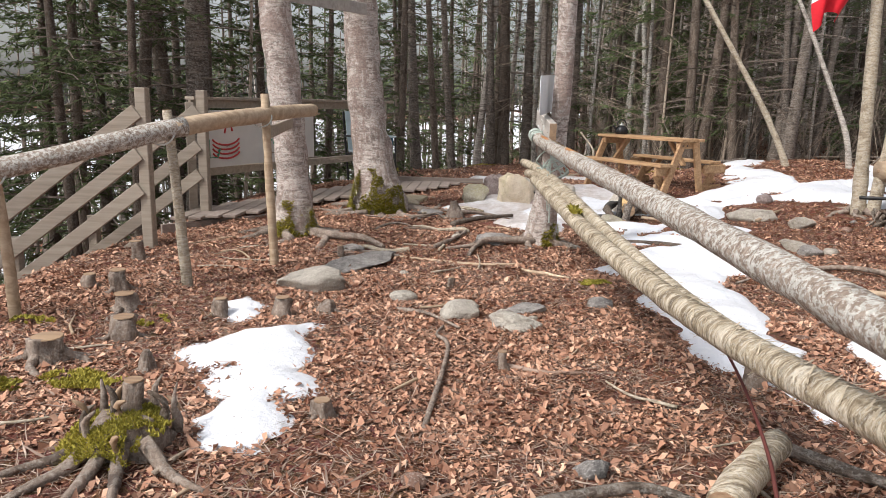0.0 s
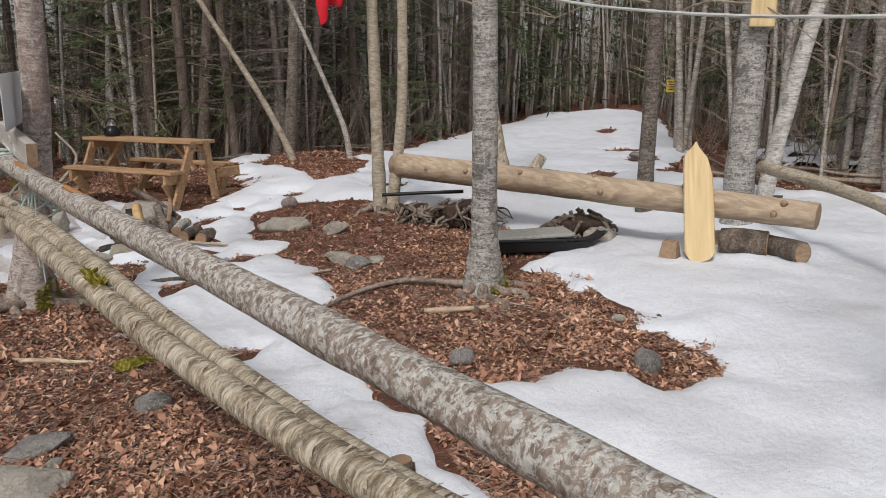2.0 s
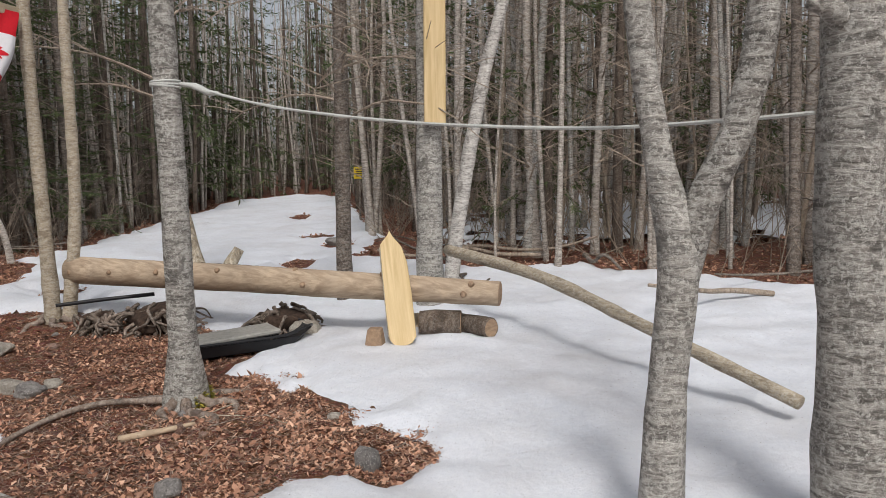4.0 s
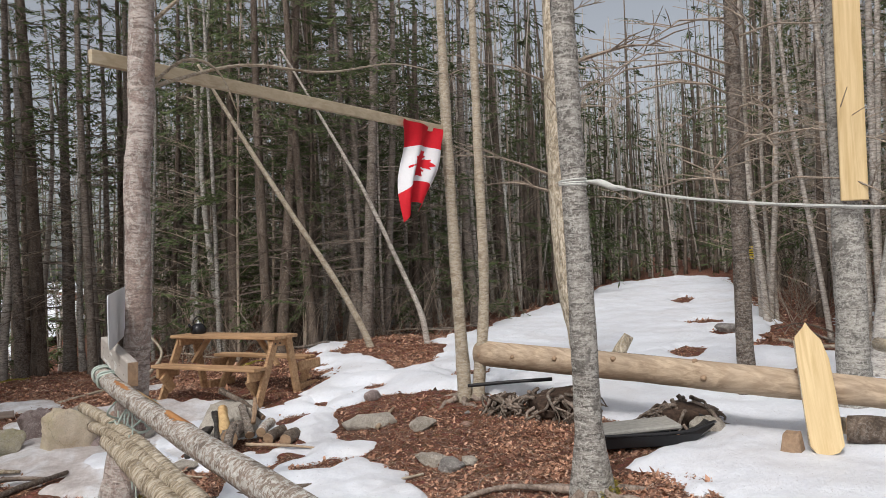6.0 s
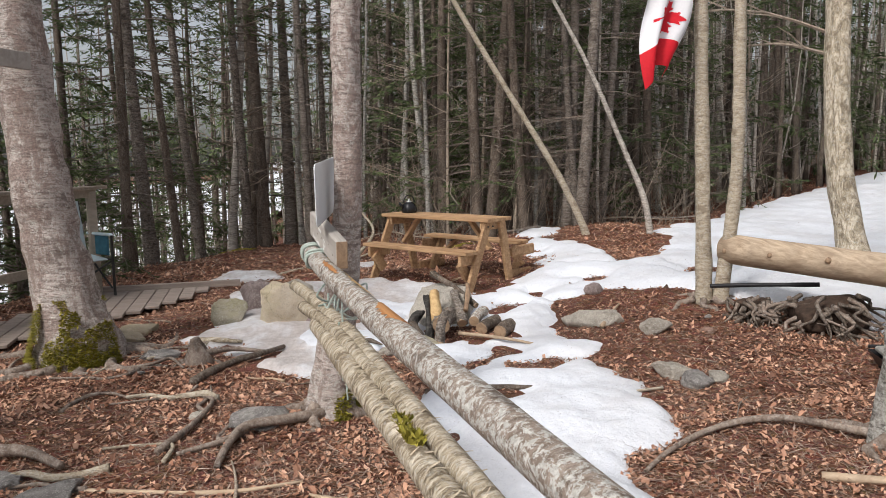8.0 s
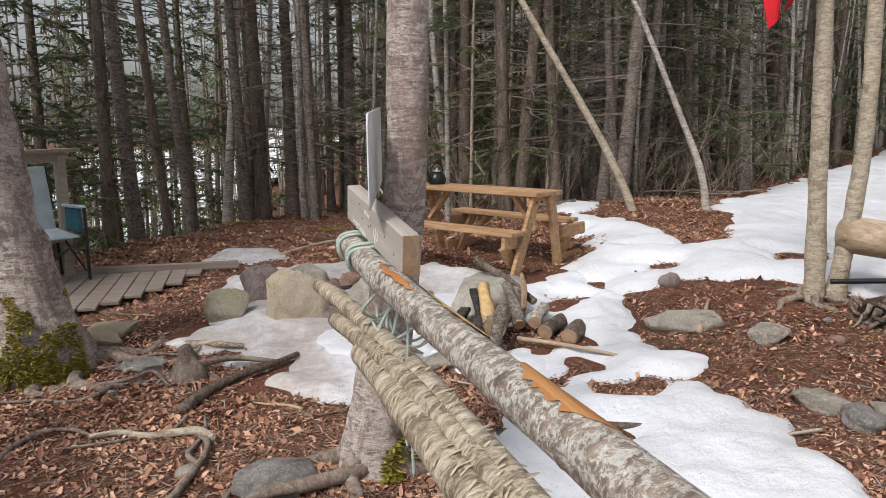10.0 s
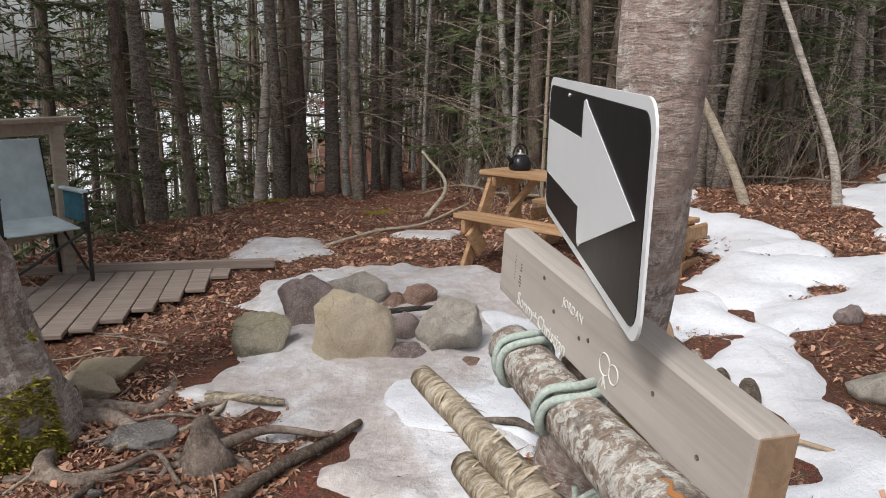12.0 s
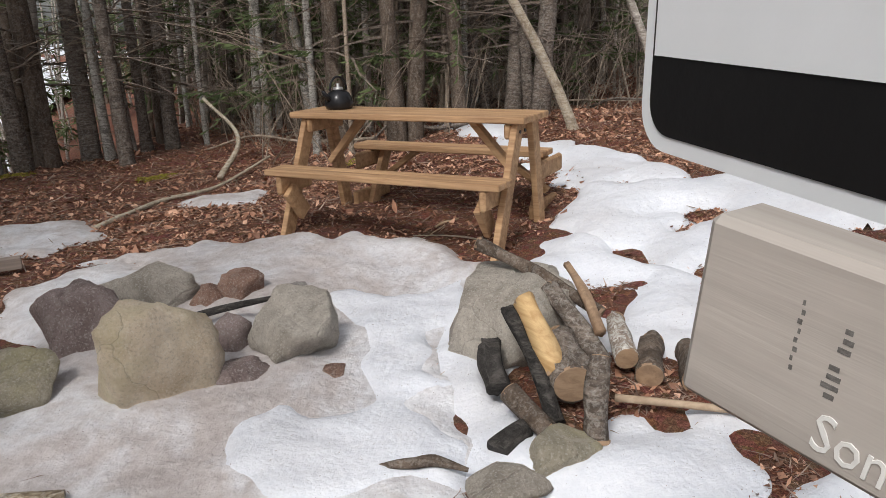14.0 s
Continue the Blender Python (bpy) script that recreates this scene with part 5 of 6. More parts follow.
def flag(m):
    ob = thing("flag", m, "red and white maple-leaf flag hanging in folds", "flag")
    W, L = 0.7, 0.95

    def cloth(u, v):
        """u across (0 to 1), v down (0 to 1)."""
        wide = 0.95 * math.exp(-(v / 0.2) ** 2) + (0.52 + 0.2 * math.sin(3.0 * v)) * (1 - math.exp(-(v / 0.2) ** 2))
        x = (u - 0.5) * W * wide + 0.04 - 0.24 * v + 0.03 * math.sin(6 * v)
        y = 0.055 * math.sin(u * 10.5 + v * 3.4) * (0.35 + 0.65 * v) + 0.03 * math.sin(5 * v + 2 * u)
        z = -L * v * (1.0 - 0.1 * u) - 0.02 * u * (1 - v) + 0.1 * v * math.sin(u * 3.0) - 0.1 * v * abs(u - 0.55)
        return x, y, z

    def band(v0, v1, n):
        nu = 26
        g = [[cloth(i / nu, v0 + (v1 - v0) * j / n) for i in range(nu + 1)] for j in range(n + 1)]
        verts = [(x, y + s, z) for s in (0.0, 0.0015) for row in g for x, y, z in row]
        o = (nu + 1) * (n + 1)
        f = []
        for s in (0, 1):
            for j in range(n):
                for i in range(nu):
                    a = s * o + j * (nu + 1) + i
                    q = (a, a + 1, a + nu + 2, a + nu + 1)
                    f.append(q if s == 0 else q[::-1])
        return verts, f

    part("red_band", band(0.0, 0.27, 10), FLAGRED, ob, "red end of the flag", smooth=True)
    part("white_band", band(0.27, 0.73, 16), FLAGWHITE, ob, "white middle of the flag", smooth=True)
    part("red_band", band(0.73, 1.0, 10), FLAGRED, ob, "red end of the flag", smooth=True)
    half = [(0, 1.0), (0.16, 0.7), (0.3, 0.76), (0.24, 0.3), (0.45, 0.52), (0.5, 0.4), (0.78, 0.46), (0.7, 0.2), (0.8, 0.12), (0.42, -0.22), (0.46, -0.36), (0.04, -0.3), (0.05, -0.72)]
    outline = half + [(-x, y) for x, y in half[::-1]]
    # the leaf lies turned a quarter on the hanging cloth
    steps = np.linspace(-1.02, 1.02, 69)
    A, B = np.meshgrid((steps[:-1] + steps[1:]) / 2, (steps[:-1] + steps[1:]) / 2, indexing='ij')
    inked = inside(outline, A, B) > 0
    verts, faces = [], []
    for side in (-0.003, 0.0045):
        for i, j in zip(*np.nonzero(inked)):
            o = len(verts)
            for a, b in ((steps[i], steps[j]), (steps[i + 1], steps[j]), (steps[i + 1], steps[j + 1]), (steps[i], steps[j + 1])):
                x, y, z = cloth(0.46 + 0.42 * b, 0.5 + 0.22 * a)
                verts.append((x, y + side, z))
            faces.append((o, o + 1, o + 2, o + 3))
    bm = (verts, faces)
    part("maple_leaf", bm, FLAGRED, ob, "red maple leaf")
    return ob


flag(pose(3.72, 8.13, 2.9, 0, 0, 24))

line_rope = thing("rope_line", Matrix(), "white rope strung between the trees", "rope")
p, r = smooth_path([(3.36, 5.37, 1.97), (3.37, 4.72, 1.81), (3.33, 4.03, 1.7), (3.3, 3.4, 1.63), (3.27, 2.7, 1.585), (3.24, 2.15, 1.59), (3.22, 1.88, 1.6)], [0.008] * 7, 8)
part("strand", tube(p, r, 7, 0.2, 0.02, 2), ROPEWHITE, line_rope)
for k in range(3):
    ring = [(3.32 + 0.086 * math.cos(a), 5.475 + 0.086 * math.sin(a), 1.96 + 0.014 * k + 0.006 * math.sin(a + k)) for a in np.linspace(0, 6.283, 24)]
    part("turn", tube(ring, [0.008] * 24, 6, cap=False), ROPEWHITE, line_rope)
p, r = smooth_path([(3.33, 5.36, 1.97), (3.36, 5.26, 1.95), (3.37, 5.16, 1.91), (3.38, 5.08, 1.9)], [0.012, 0.02, 0.018, 0.01], 4)
part("knot", tube(p, r, 7, 0.3, 0.03, 4), ROPEWHITE, line_rope, smooth=True)


def carved_plank():
    ob = thing("carved_plank", look((5.08, 4.93, 0.08), (5.3, 5.04, 1.0)) @ pose(0, 0, 0, 0, 180, 0), "fresh pale wooden slab leaning against the log", "plank")
    out = [(-0.11, 0.05), (-0.07, 0.0), (0.0, -0.02), (0.07, -0.01), (0.11, 0.05), (0.112, 0.25), (0.108, 0.45), (0.102, 0.72), (0.095, 0.88), (0.03, 0.95), (0.005, 0.99), (-0.015, 0.94), (-0.08, 0.84), (-0.11, 0.7), (-0.115, 0.4)]
    bm = bmesh.new()
    lo = [bm.verts.new((x, -0.018, z)) for x, z in out]
    hi = [bm.verts.new((x * 0.96, 0.018, z)) for x, z in out]
    bm.faces.new(lo)
    bm.faces.new(hi[::-1])
    for k in range(len(out)):
        bm.faces.new((lo[k], hi[k], hi[(k + 1) % len(out)], lo[(k + 1) % len(out)]))
    bmesh.ops.recalc_face_normals(bm, faces=bm.faces)
    up = (Vector((5.29, 5.04, 0.98)) - Vector((5.06, 4.92, 0.06))).normalized()
    to_eye = Vector((-0.82, -0.57, 0)).normalized()
    x = up.cross(-to_eye).normalized()
    y = up.cross(x)
    m = Matrix((x, y, up)).transposed().to_4x4()
    m.translation = (5.06, 4.92, 0.06)
    ob.matrix_world = m @ pose(0, 0, 0, 0, 8, 0) @ Matrix.Diagonal((1, 1, 0.94, 1))
    part("slab", bm, FRESH, ob)
    part("bark_edge", beam((0.113, 0, 0.06), (0.1, 0, 0.86), 0.03, 0.01), BARK_SAPLING, ob, "thin strip of bark")


carved_plank()
hang = thing("hanging_plank", pose(6.18, 5.3, 1.88, 0, 0, -40), "long pale wooden slab fixed high on a tree", "plank")
part("slab", boxed((0.212, 0.03, 2.9), pose(0.02, 0, 1.45, 0, 0.4, 0), 0.008), FRESH, hang)
block = thing("wood_block", pose(4.92, 5.1, gz(4.92, 5.1) + 0.06, 0, 0, 25), "small split wedge of wood on the snow", "wood block")
bm = boxed((0.17, 0.14, 0.14), pose(0, 0, 0.05), 0.008)
for v in bm.verts:
    if v.co.z > 0.05:
        v.co.x *= 0.7
        v.co.y *= 0.75
part("wedge", bm, CUTWOOD, block)


def sled():
    ob = thing("sled", pose(4.5, 6.12, gz(4.5, 6.12) + 0.02, 0, 0, -27) @ Matrix.Scale(0.8, 4), "black cargo sled with a grey padded top", "sled")
    part("tray", join([([(-0.5, -0.22, 0.02), (0.42, -0.22, 0.02), (0.58, -0.18, 0.14), (-0.5, 0.22, 0.02), (0.42, 0.22, 0.02), (0.58, 0.18, 0.14), (-0.56, -0.26, 0.13), (0.5, -0.27, 0.13), (0.66, -0.2, 0.2), (-0.56, 0.26, 0.13), (0.5, 0.27, 0.13), (0.66, 0.2, 0.2)], [(0, 1, 4, 3), (1, 2, 5, 4), (0, 6, 7, 1), (1, 7, 8, 2), (3, 4, 10, 9), (4, 5, 11, 10), (0, 3, 9, 6), (2, 8, 11, 5)])]), BLACK, ob)
    part("pad", boxed((0.85, 0.42, 0.05), pose(-0.1, 0, 0.17, 0, -3, 0), 0.015), GREYFOAM, ob, "grey padded top")
    for s in (-1, 1):
        p, r = smooth_path([(-0.55, s * 0.27, 0.15), (0.3, s * 0.28, 0.16), (0.6, s * 0.22, 0.22), (0.7, s * 0.1, 0.2)], [0.015] * 4, 6)
        part("rim", tube(p, r, 8), BLACK, ob)
        part("runner", boxed((0.95, 0.04, 0.02), pose(-0.03, s * 0.15, 0.012), 0.005), BLACK, ob)


sled()
small_sign = thing("trail_sign", facing((13.2, 11.75, 1.52), (13.42, 11.5, 1.52)), "small yellow trail sign with dark lines", "sign")
part("panel", plate(rounded(0.26, 0.26, 0.02), 0.01, 0), YELLOW, small_sign)
for k in range(4):
    part("text_line", boxed((0.2 - 0.03 * (k % 2), 0.002, 0.022), pose(0, -0.003, 0.08 - 0.05 * k), 0), BLACK, small_sign)
part("post", tube([(0, 0.03, 0.2), (0, 0.03, -1.3)], [0.02, 0.025], 8), BARK_GREY, small_sign)


# ---- fire ring, boulder and wood pile ----
ring_group = "stones of the fire ring"
for k, (x, y, s, mat, turn, label) in enumerate([
        (0.58, 9.44, (0.5, 0.42, 0.5), ROCK_YELLOW, -20, "big pale yellow lichened stone of the ring"),
        (0.38, 10.06, (0.35, 0.36, 0.42), ROCK_PURPLE, 30, "rounded mauve-grey stone of the ring"),
        (0.12, 9.68, (0.34, 0.34, 0.31), ROCK_MOSSY, 10, "lichen-speckled grey stone of the ring"),
        (1.18, 9.52, (0.42, 0.36, 0.4), ROCK_PALE, 55, "pale granite block of the ring"),
        (0.72, 10.45, (0.5, 0.34, 0.34), ROCK_PALE, -10, "low pale stone at the back of the ring"),
        (1.16, 10.25, (0.26, 0.24, 0.26), ROCK_RED, 15, "reddish rounded stone of the ring"),
        (0.98, 10.25, (0.26, 0.2, 0.2), ROCK_RED, 60, "small reddish stone of the ring"),
        (0.94, 9.68, (0.2, 0.22, 0.26), ROCK_PURPLE, 80, "small dark stone of the ring"),
        (0.9, 9.36, (0.28, 0.2, 0.15), ROCK_PURPLE, 5, "flat brown stone of the ring"),
        (1.22, 9.22, (0.18, 0.15, 0.1), ROCK_RED, 40, "small tan stone of the ring"),
        (1.36, 10.0, (0.22, 0.16, 0.2), ROCK_GREY, 70, "small grey stone of the ring")]):
    rock("ring_stone", x, y, s, mat, 300 + k if k else 377, label, "stone", turn, 0.17, ring_group, -0.12)
ash = log_thing("burnt_stick", [(0.75, 10.0, -0.02), (0.95, 9.95, 0.02), (1.2, 9.85, 0.06)], [0.02, 0.02, 0.012], CHAR, "charred sticks inside the fire ring", 61, "stick", 8)
rock("boulder", 2.02, 9.12, (0.7, 0.58, 0.52), ROCK_PALE, 333, "big pale grey boulder behind the firewood", "boulder", 20, 0.22, z=-0.12)
for k, (a, b, r0, r1, mat, label) in enumerate([
        ((1.7, 8.4, -0.07), (1.78, 8.8, 0.2), 0.046, 0.034, CHAR, "charred black stick of firewood"),
        ((1.6, 8.6, 0.01), (1.74, 8.86, 0.04), 0.058, 0.055, CHAR, "charred round log of firewood"),
        ((1.8, 8.52, 0.03), (1.85, 8.78, 0.23), 0.066, 0.06, GOLD, "split yellow log of firewood with bark"),
        ((1.64, 8.36, -0.06), (1.59, 8.52, 0.03), 0.045, 0.05, BARK_DARK, "half-burnt chunk of firewood"),
        ((1.44, 8.38, -0.08), (1.58, 8.42, -0.06), 0.055, 0.045, CHAR, "black burnt lump of wood"),
        ((1.82, 8.45, 0.02), (1.98, 8.72, 0.05), 0.1, 0.095, BARK_GREY, "thick round log with a brown sawn end"),
        ((2.03, 8.55, 0.0), (2.06, 8.9, 0.2), 0.055, 0.05, BARK_GREY, "bark-covered log of firewood"),
        ((2.12, 8.5, 0.02), (2.3, 8.75, 0.05), 0.06, 0.055, BARK_LOG, "short grey log of firewood"),
        ((2.08, 8.6, 0.1), (2.2, 8.95, 0.26), 0.03, 0.025, CUTWOOD, "splintered stick of firewood"),
        ((2.16, 8.42, -0.03), (2.36, 8.6, -0.01), 0.07, 0.065, BARK_DARK, "dark round log with a sawn end"),
        ((1.95, 9.25, 0.33), (2.22, 8.75, 0.1), 0.04, 0.035, BARK_DARK, "long branch leaning on the boulder"),
        ((1.74, 8.24, -0.08), (1.84, 8.34, 0.16), 0.06, 0.045, BARK_GREY, "upright slab of split firewood"),
        ((2.28, 8.3, -0.04), (2.45, 8.5, -0.04), 0.075, 0.07, BARK_DARK, "dark sawn log beside the pile")]):
    a, b = np.array(a), np.array(b)
    mid = (a + b) / 2 + np.array([0.012 * (-1) ** k, 0.0, 0.008])
    r0, r1 = r0 * 0.78, r1 * 0.74
    log_thing("firewood", [a, mid, b], [r0, (r0 + r1) / 2, r1], mat, label, 400 + k, "firewood", 16, 0.42 if mat in (CHAR, GOLD, CUTWOOD) else 0.24, CUTWOOD if mat not in (CHAR, CUTWOOD) else None, 5)
rock("stone", 1.6, 8.24, (0.28, 0.2, 0.17), ROCK_MOSSY, 341, "lichened stone before the firewood", "stone", 15, 0.3, z=-0.12)
rock("stone", 1.38, 8.24, (0.26, 0.18, 0.1), ROCK_PALE, 342, "flat pale stone before the firewood", "stone", -20, 0.3, z=-0.12)
log_thing("broken_bark", [(1.08, 8.5, -0.07), (1.16, 8.43, -0.05), (1.22, 8.4, -0.05), (1.3, 8.33, -0.07)], [0.008, 0.02, 0.022, 0.008], BARK_DARK, "rotten orange-brown piece of wood", 71, "wood", 14, 0.6)
log_thing("barkless_stick", [(1.95, 8.38, -0.04), (2.2, 8.08, -0.03), (2.5, 7.75, -0.05)], [0.015, 0.013, 0.008], STRIPPED, "barkless stick on the snow edge", 73, "stick", 8)
scrap = log_thing("plastic_bit", [(2.92, 9.98, 0.0), (2.99, 9.95, 0.0)], [0.012, 0.012], GREENBIT, "small green plastic tube under the table", 74, "litter", 8)

# ---- stones on the ground ----
for k, (x, y, s, mat, turn, label) in enumerate([
        (0.08, 4.58, (0.24, 0.2, 0.15), ROCK_PALE, 10, "rounded grey stone in the litter"),
        (0.4, 4.38, (0.34, 0.24, 0.12), ROCK_PALE, -10, "flat tan stone in the litter"),
        (0.5, 4.72, (0.3, 0.18, 0.08), ROCK_GREY, 5, "thin layered stone in the litter"),
        (-0.3, 4.95, (0.2, 0.16, 0.08), ROCK_PALE, 30, "small flat stone in the litter"),
        (-0.97, 5.18, (0.58, 0.36, 0.2), ROCK_PALE, 12, "large flat pale stone beside the trodden path"),
        (-0.72, 6.05, (0.36, 0.8, 0.1), ROCK_GREY, -32, "long flat grey slab stone"),
        (0.96, 4.85, (0.18, 0.14, 0.1), ROCK_GREY, 0, "small grey stone in the litter"),
        (0.62, 2.72, (0.14, 0.12, 0.09), ROCK_GREY, 40, "small angular grey stone"),
        (-0.3, 2.1, (0.2, 0.16, 0.08), ROCK_PALE, 40, "pale half-buried stone in leaves"),
        (3.08, 8.2, (0.5, 0.34, 0.2), ROCK_PALE, -15, "low pale stone beside the snow"),
        (3.4, 7.78, (0.28, 0.22, 0.14), ROCK_PALE, 20, "small pale stone in the litter"),
        (3.02, 6.92, (0.3, 0.22, 0.13), ROCK_PALE, 0, "pale stone near the rails"),
        (3.05, 6.68, (0.26, 0.2, 0.12), ROCK_GREY, 33, "rough grey stone near the rails"),
        (3.24, 6.72, (0.24, 0.14, 0.07), ROCK_PALE, 60, "flat stone near the rails"),
        (3.5, 9.05, (0.2, 0.16, 0.14), ROCK_PURPLE, 0, "small stone by the snow"),
        (3.14, 3.85, (0.2, 0.16, 0.14), ROCK_GREY, 20, "small grey stone at the snow's edge"),
        (2.44, 4.5, (0.2, 0.14, 0.1), ROCK_GREY, 50, "small grey stone at the snow's edge"),
        (3.55, 4.4, (0.1, 0.08, 0.06), ROCK_PALE, 0, "little tan stone at the snow's edge"),
        (-0.66, 9.45, (0.42, 0.24, 0.14), ROCK_YELLOW, 10, "flat tan stone beside the deck"),
        (-0.7, 9.25, (0.3, 0.2, 0.1), ROCK_YELLOW, -20, "small tan stone beside the deck"),
        (-0.42, 8.72, (0.34, 0.26, 0.1), ROCK_GREY, 15, "flat pale grey stone by the roots"),
        (-0.9, 6.5, (0.3, 0.2, 0.07), ROCK_GREY, 15, "flat grey stone by the roots"),
        (0.35, 6.9, (0.42, 0.3, 0.12), ROCK_GREY, 40, "dark flat stone by the roots"),
        (5.05, 5.95, (0.36, 0.26, 0.24), ROCK_PALE, 10, "pale boulder under the long log"),
        (5.55, 5.1, (0.3, 0.3, 0.24), ROCK_YELLOW, 10, "tan stone under the log end"),
        (6.5, 6.9, (0.3, 0.3, 0.3), ROCK_MOSSY, 10, "mossy stone behind the long log"),
        (10.0, 9.6, (0.5, 0.4, 0.2), ROCK_GREY, 10, "grey stone showing through the snow")]):
    rock("stone", x, y, s, mat, 500 + k, label, "stone", turn, 0.3)
pebble_rng = random.Random(3)
for k in range(26):
    x, y = pebble_rng.uniform(-1.8, 4.2), pebble_rng.uniform(2.4, 8.5)
    d = pebble_rng.uniform(0.04, 0.1)
    rock("pebble", x, y, (d * 1.3, d, d * 0.6), (ROCK_PALE, ROCK_GREY, ROCK_RED)[k % 3], 700 + k, "small pebble lying in the leaf litter", "pebble", k * 40, 0.3, "pebbles")


# ---- supports of the long log ----
def root_clump(x, y, z, size, seed, label):
    ob = thing("root_stump", pose(x, y, z), label, "stump")
    r = random.Random(seed)
    me = rock_mesh("soil", (size * 1.2, size * 0.9, size * 0.6), plain_material("dark_root_soil", (0.085, 0.055, 0.04), 0.95, 0, 0.75, 30), seed)
    core = new("soil", me)
    core.parent = ob
    core.matrix_basis = pose(0, 0, size * 0.12)
    for k in range(38):
        a, e = r.uniform(0, 6.28), r.uniform(0.0, 0.95)
        pts, v = [], np.array([math.cos(a), math.sin(a), 0.0])
        for s in range(5):
            pts.append(tuple(v * size * (0.35 + 0.12 * s) + np.array([r.gauss(0, 0.04), r.gauss(0, 0.04), size * 0.42 * e - 0.04 * s + r.gauss(0, 0.02)])))
        p, q = smooth_path(pts, [0.02, 0.016, 0.013, 0.009, 0.004], 3)
        part("root", tube(p, q, 6, 0.2, 0.05, k), (ROOT, BARK_DEAD, BARK_DARK)[k % 3], ob, smooth=True)
    return ob


root_clump(4.62, 7.35, 0.06, 0.55, 21, "torn stump with tangled roots under the log")
root_clump(5.08, 6.2, 0.08, 0.45, 22, "dark root mound under the long log")
root_clump(4.3, 7.75, 0.08, 0.3, 23, "weathered root piece beside the saplings")
for x, y, turn, r0 in ((5.4, 4.78, -64, 0.1), (5.5, 4.5, 75, 0.08)):
    a = radians(turn)
    d = np.array([math.cos(a), math.sin(a), 0]) * 0.17
    c = np.array([x, y, gz(x, y) + 0.16])
    log_thing("support_log", [c - d, c, c + d], [r0, r0 * 1.03, r0], BARK_DARK, "short sawn log wedged under the long log", int(turn), "log", 16, 0.1, CUTWOOD, 4)
log_thing("black_pipe", [(4.05, 8.0, 0.28), (4.4, 7.8, 0.3), (4.75, 7.55, 0.32)], [0.018, 0.018, 0.018], BLACK, "thin dark pole lying beside the log", 99, "pole", 8)


# ---- stumps, roots and sticks ----
def stump(x, y, r0, h, seed, label, roots=4, mat=None, lean=(0.0, 0.0)):
    ob = thing("stump", pose(x, y, gz(x, y)), label, "stump")
    r0, h = r0 * 0.8, h * 0.85
    torn = any(w in label for w in ("torn", "broken", "split"))
    p, q = smooth_path([(0, 0, -0.08), (lean[0] * h * 0.4, lean[1] * h * 0.4, h * 0.4), (lean[0] * h, lean[1] * h, h)], [r0 * 1.5, r0 * 1.08, r0 * (0.45 if torn else 1.0)], 5)
    part("stem", tube(p, q, 16, 0.7 if torn else 0.5, 0.05, seed), mat or ROOT, ob, smooth=True)
    d = p[-1]
    if not torn:
        part("cut_face", tube([d + np.array([0, 0, 0.001]), d + np.array([0, 0, 0.006])], [r0 * 0.96, r0 * 0.93], 14, 0.1), CUTWOOD, ob, "weathered sawn face")
    if roots:
        add_roots(ob, seed, roots, r0, r0 * 3.2)
    return ob


for k, (x, y, r0, h, label, roots) in enumerate([
        (-1.86, 3.55, 0.1, 0.14, "grey sawn stump with spreading roots", 5), (-1.05, 2.72, 0.045, 0.3, "short thin stump on a mossy mound", 0),
        (-1.7, 3.98, 0.075, 0.14, "small sawn stump in the leaves", 3), (-1.35, 3.52, 0.04, 0.12, "broken little stump with roots", 4),
        (-2.16, 4.88, 0.07, 0.16, "reddish sawn stump near the stairs", 2), (-2.4, 4.95, 0.055, 0.1, "small stump near the stairs", 2), (-1.95, 4.5, 0.08, 0.12, "leaning stump in the leaves", 3),
        (-0.95, 4.38, 0.055, 0.13, "little sawn stump near the snow", 2), (-0.7, 4.5, 0.055, 0.1, "little split stump near the snow", 2), (-1.33, 4.44, 0.045, 0.12, "little stump beside the snow", 1),
        (-2.6, 6.05, 0.06, 0.18, "grey stump at the stair head", 1), (-0.1, 8.45, 0.09, 0.24, "torn reddish stump with long roots", 5),
        (0.33, 3.72, 0.03, 0.1, "thin sapling stub in the litter", 0), (-0.42, 3.05, 0.045, 0.08, "mauve little stump with roots", 4), (1.5, 3.62, 0.05, 0.16, "leaning stub under the birch rails", 0), (0.0, 5.3, 0.025, 0.08, "thin stub in the litter", 0), (-0.95, 6.2, 0.03, 0.12, "thin stub beside the tree", 0)]):
    stump(x, y, r0, h, 800 + k, label, roots, None, (0.1 * math.sin(k), 0.1 * math.cos(k)))


PALESPLIT = wood_material("pale_split_bark", (0.4, 0.3, 0.19), (0.72, 0.6, 0.44), 0.1, 1)


def stick(points, r0, mat, label, seed, name="stick", lift=0.6):
    r0 = r0 * 0.75 if mat is ROOT else r0
    pts = [(x, y, gz(x, y) + r0 * lift + dz * 0.6) for x, y, dz in points]
    rad = np.linspace(r0, r0 * 0.5, len(pts))
    return log_thing(name, pts, rad, mat, label, seed, "stick", 8, 0.2, None, 6)


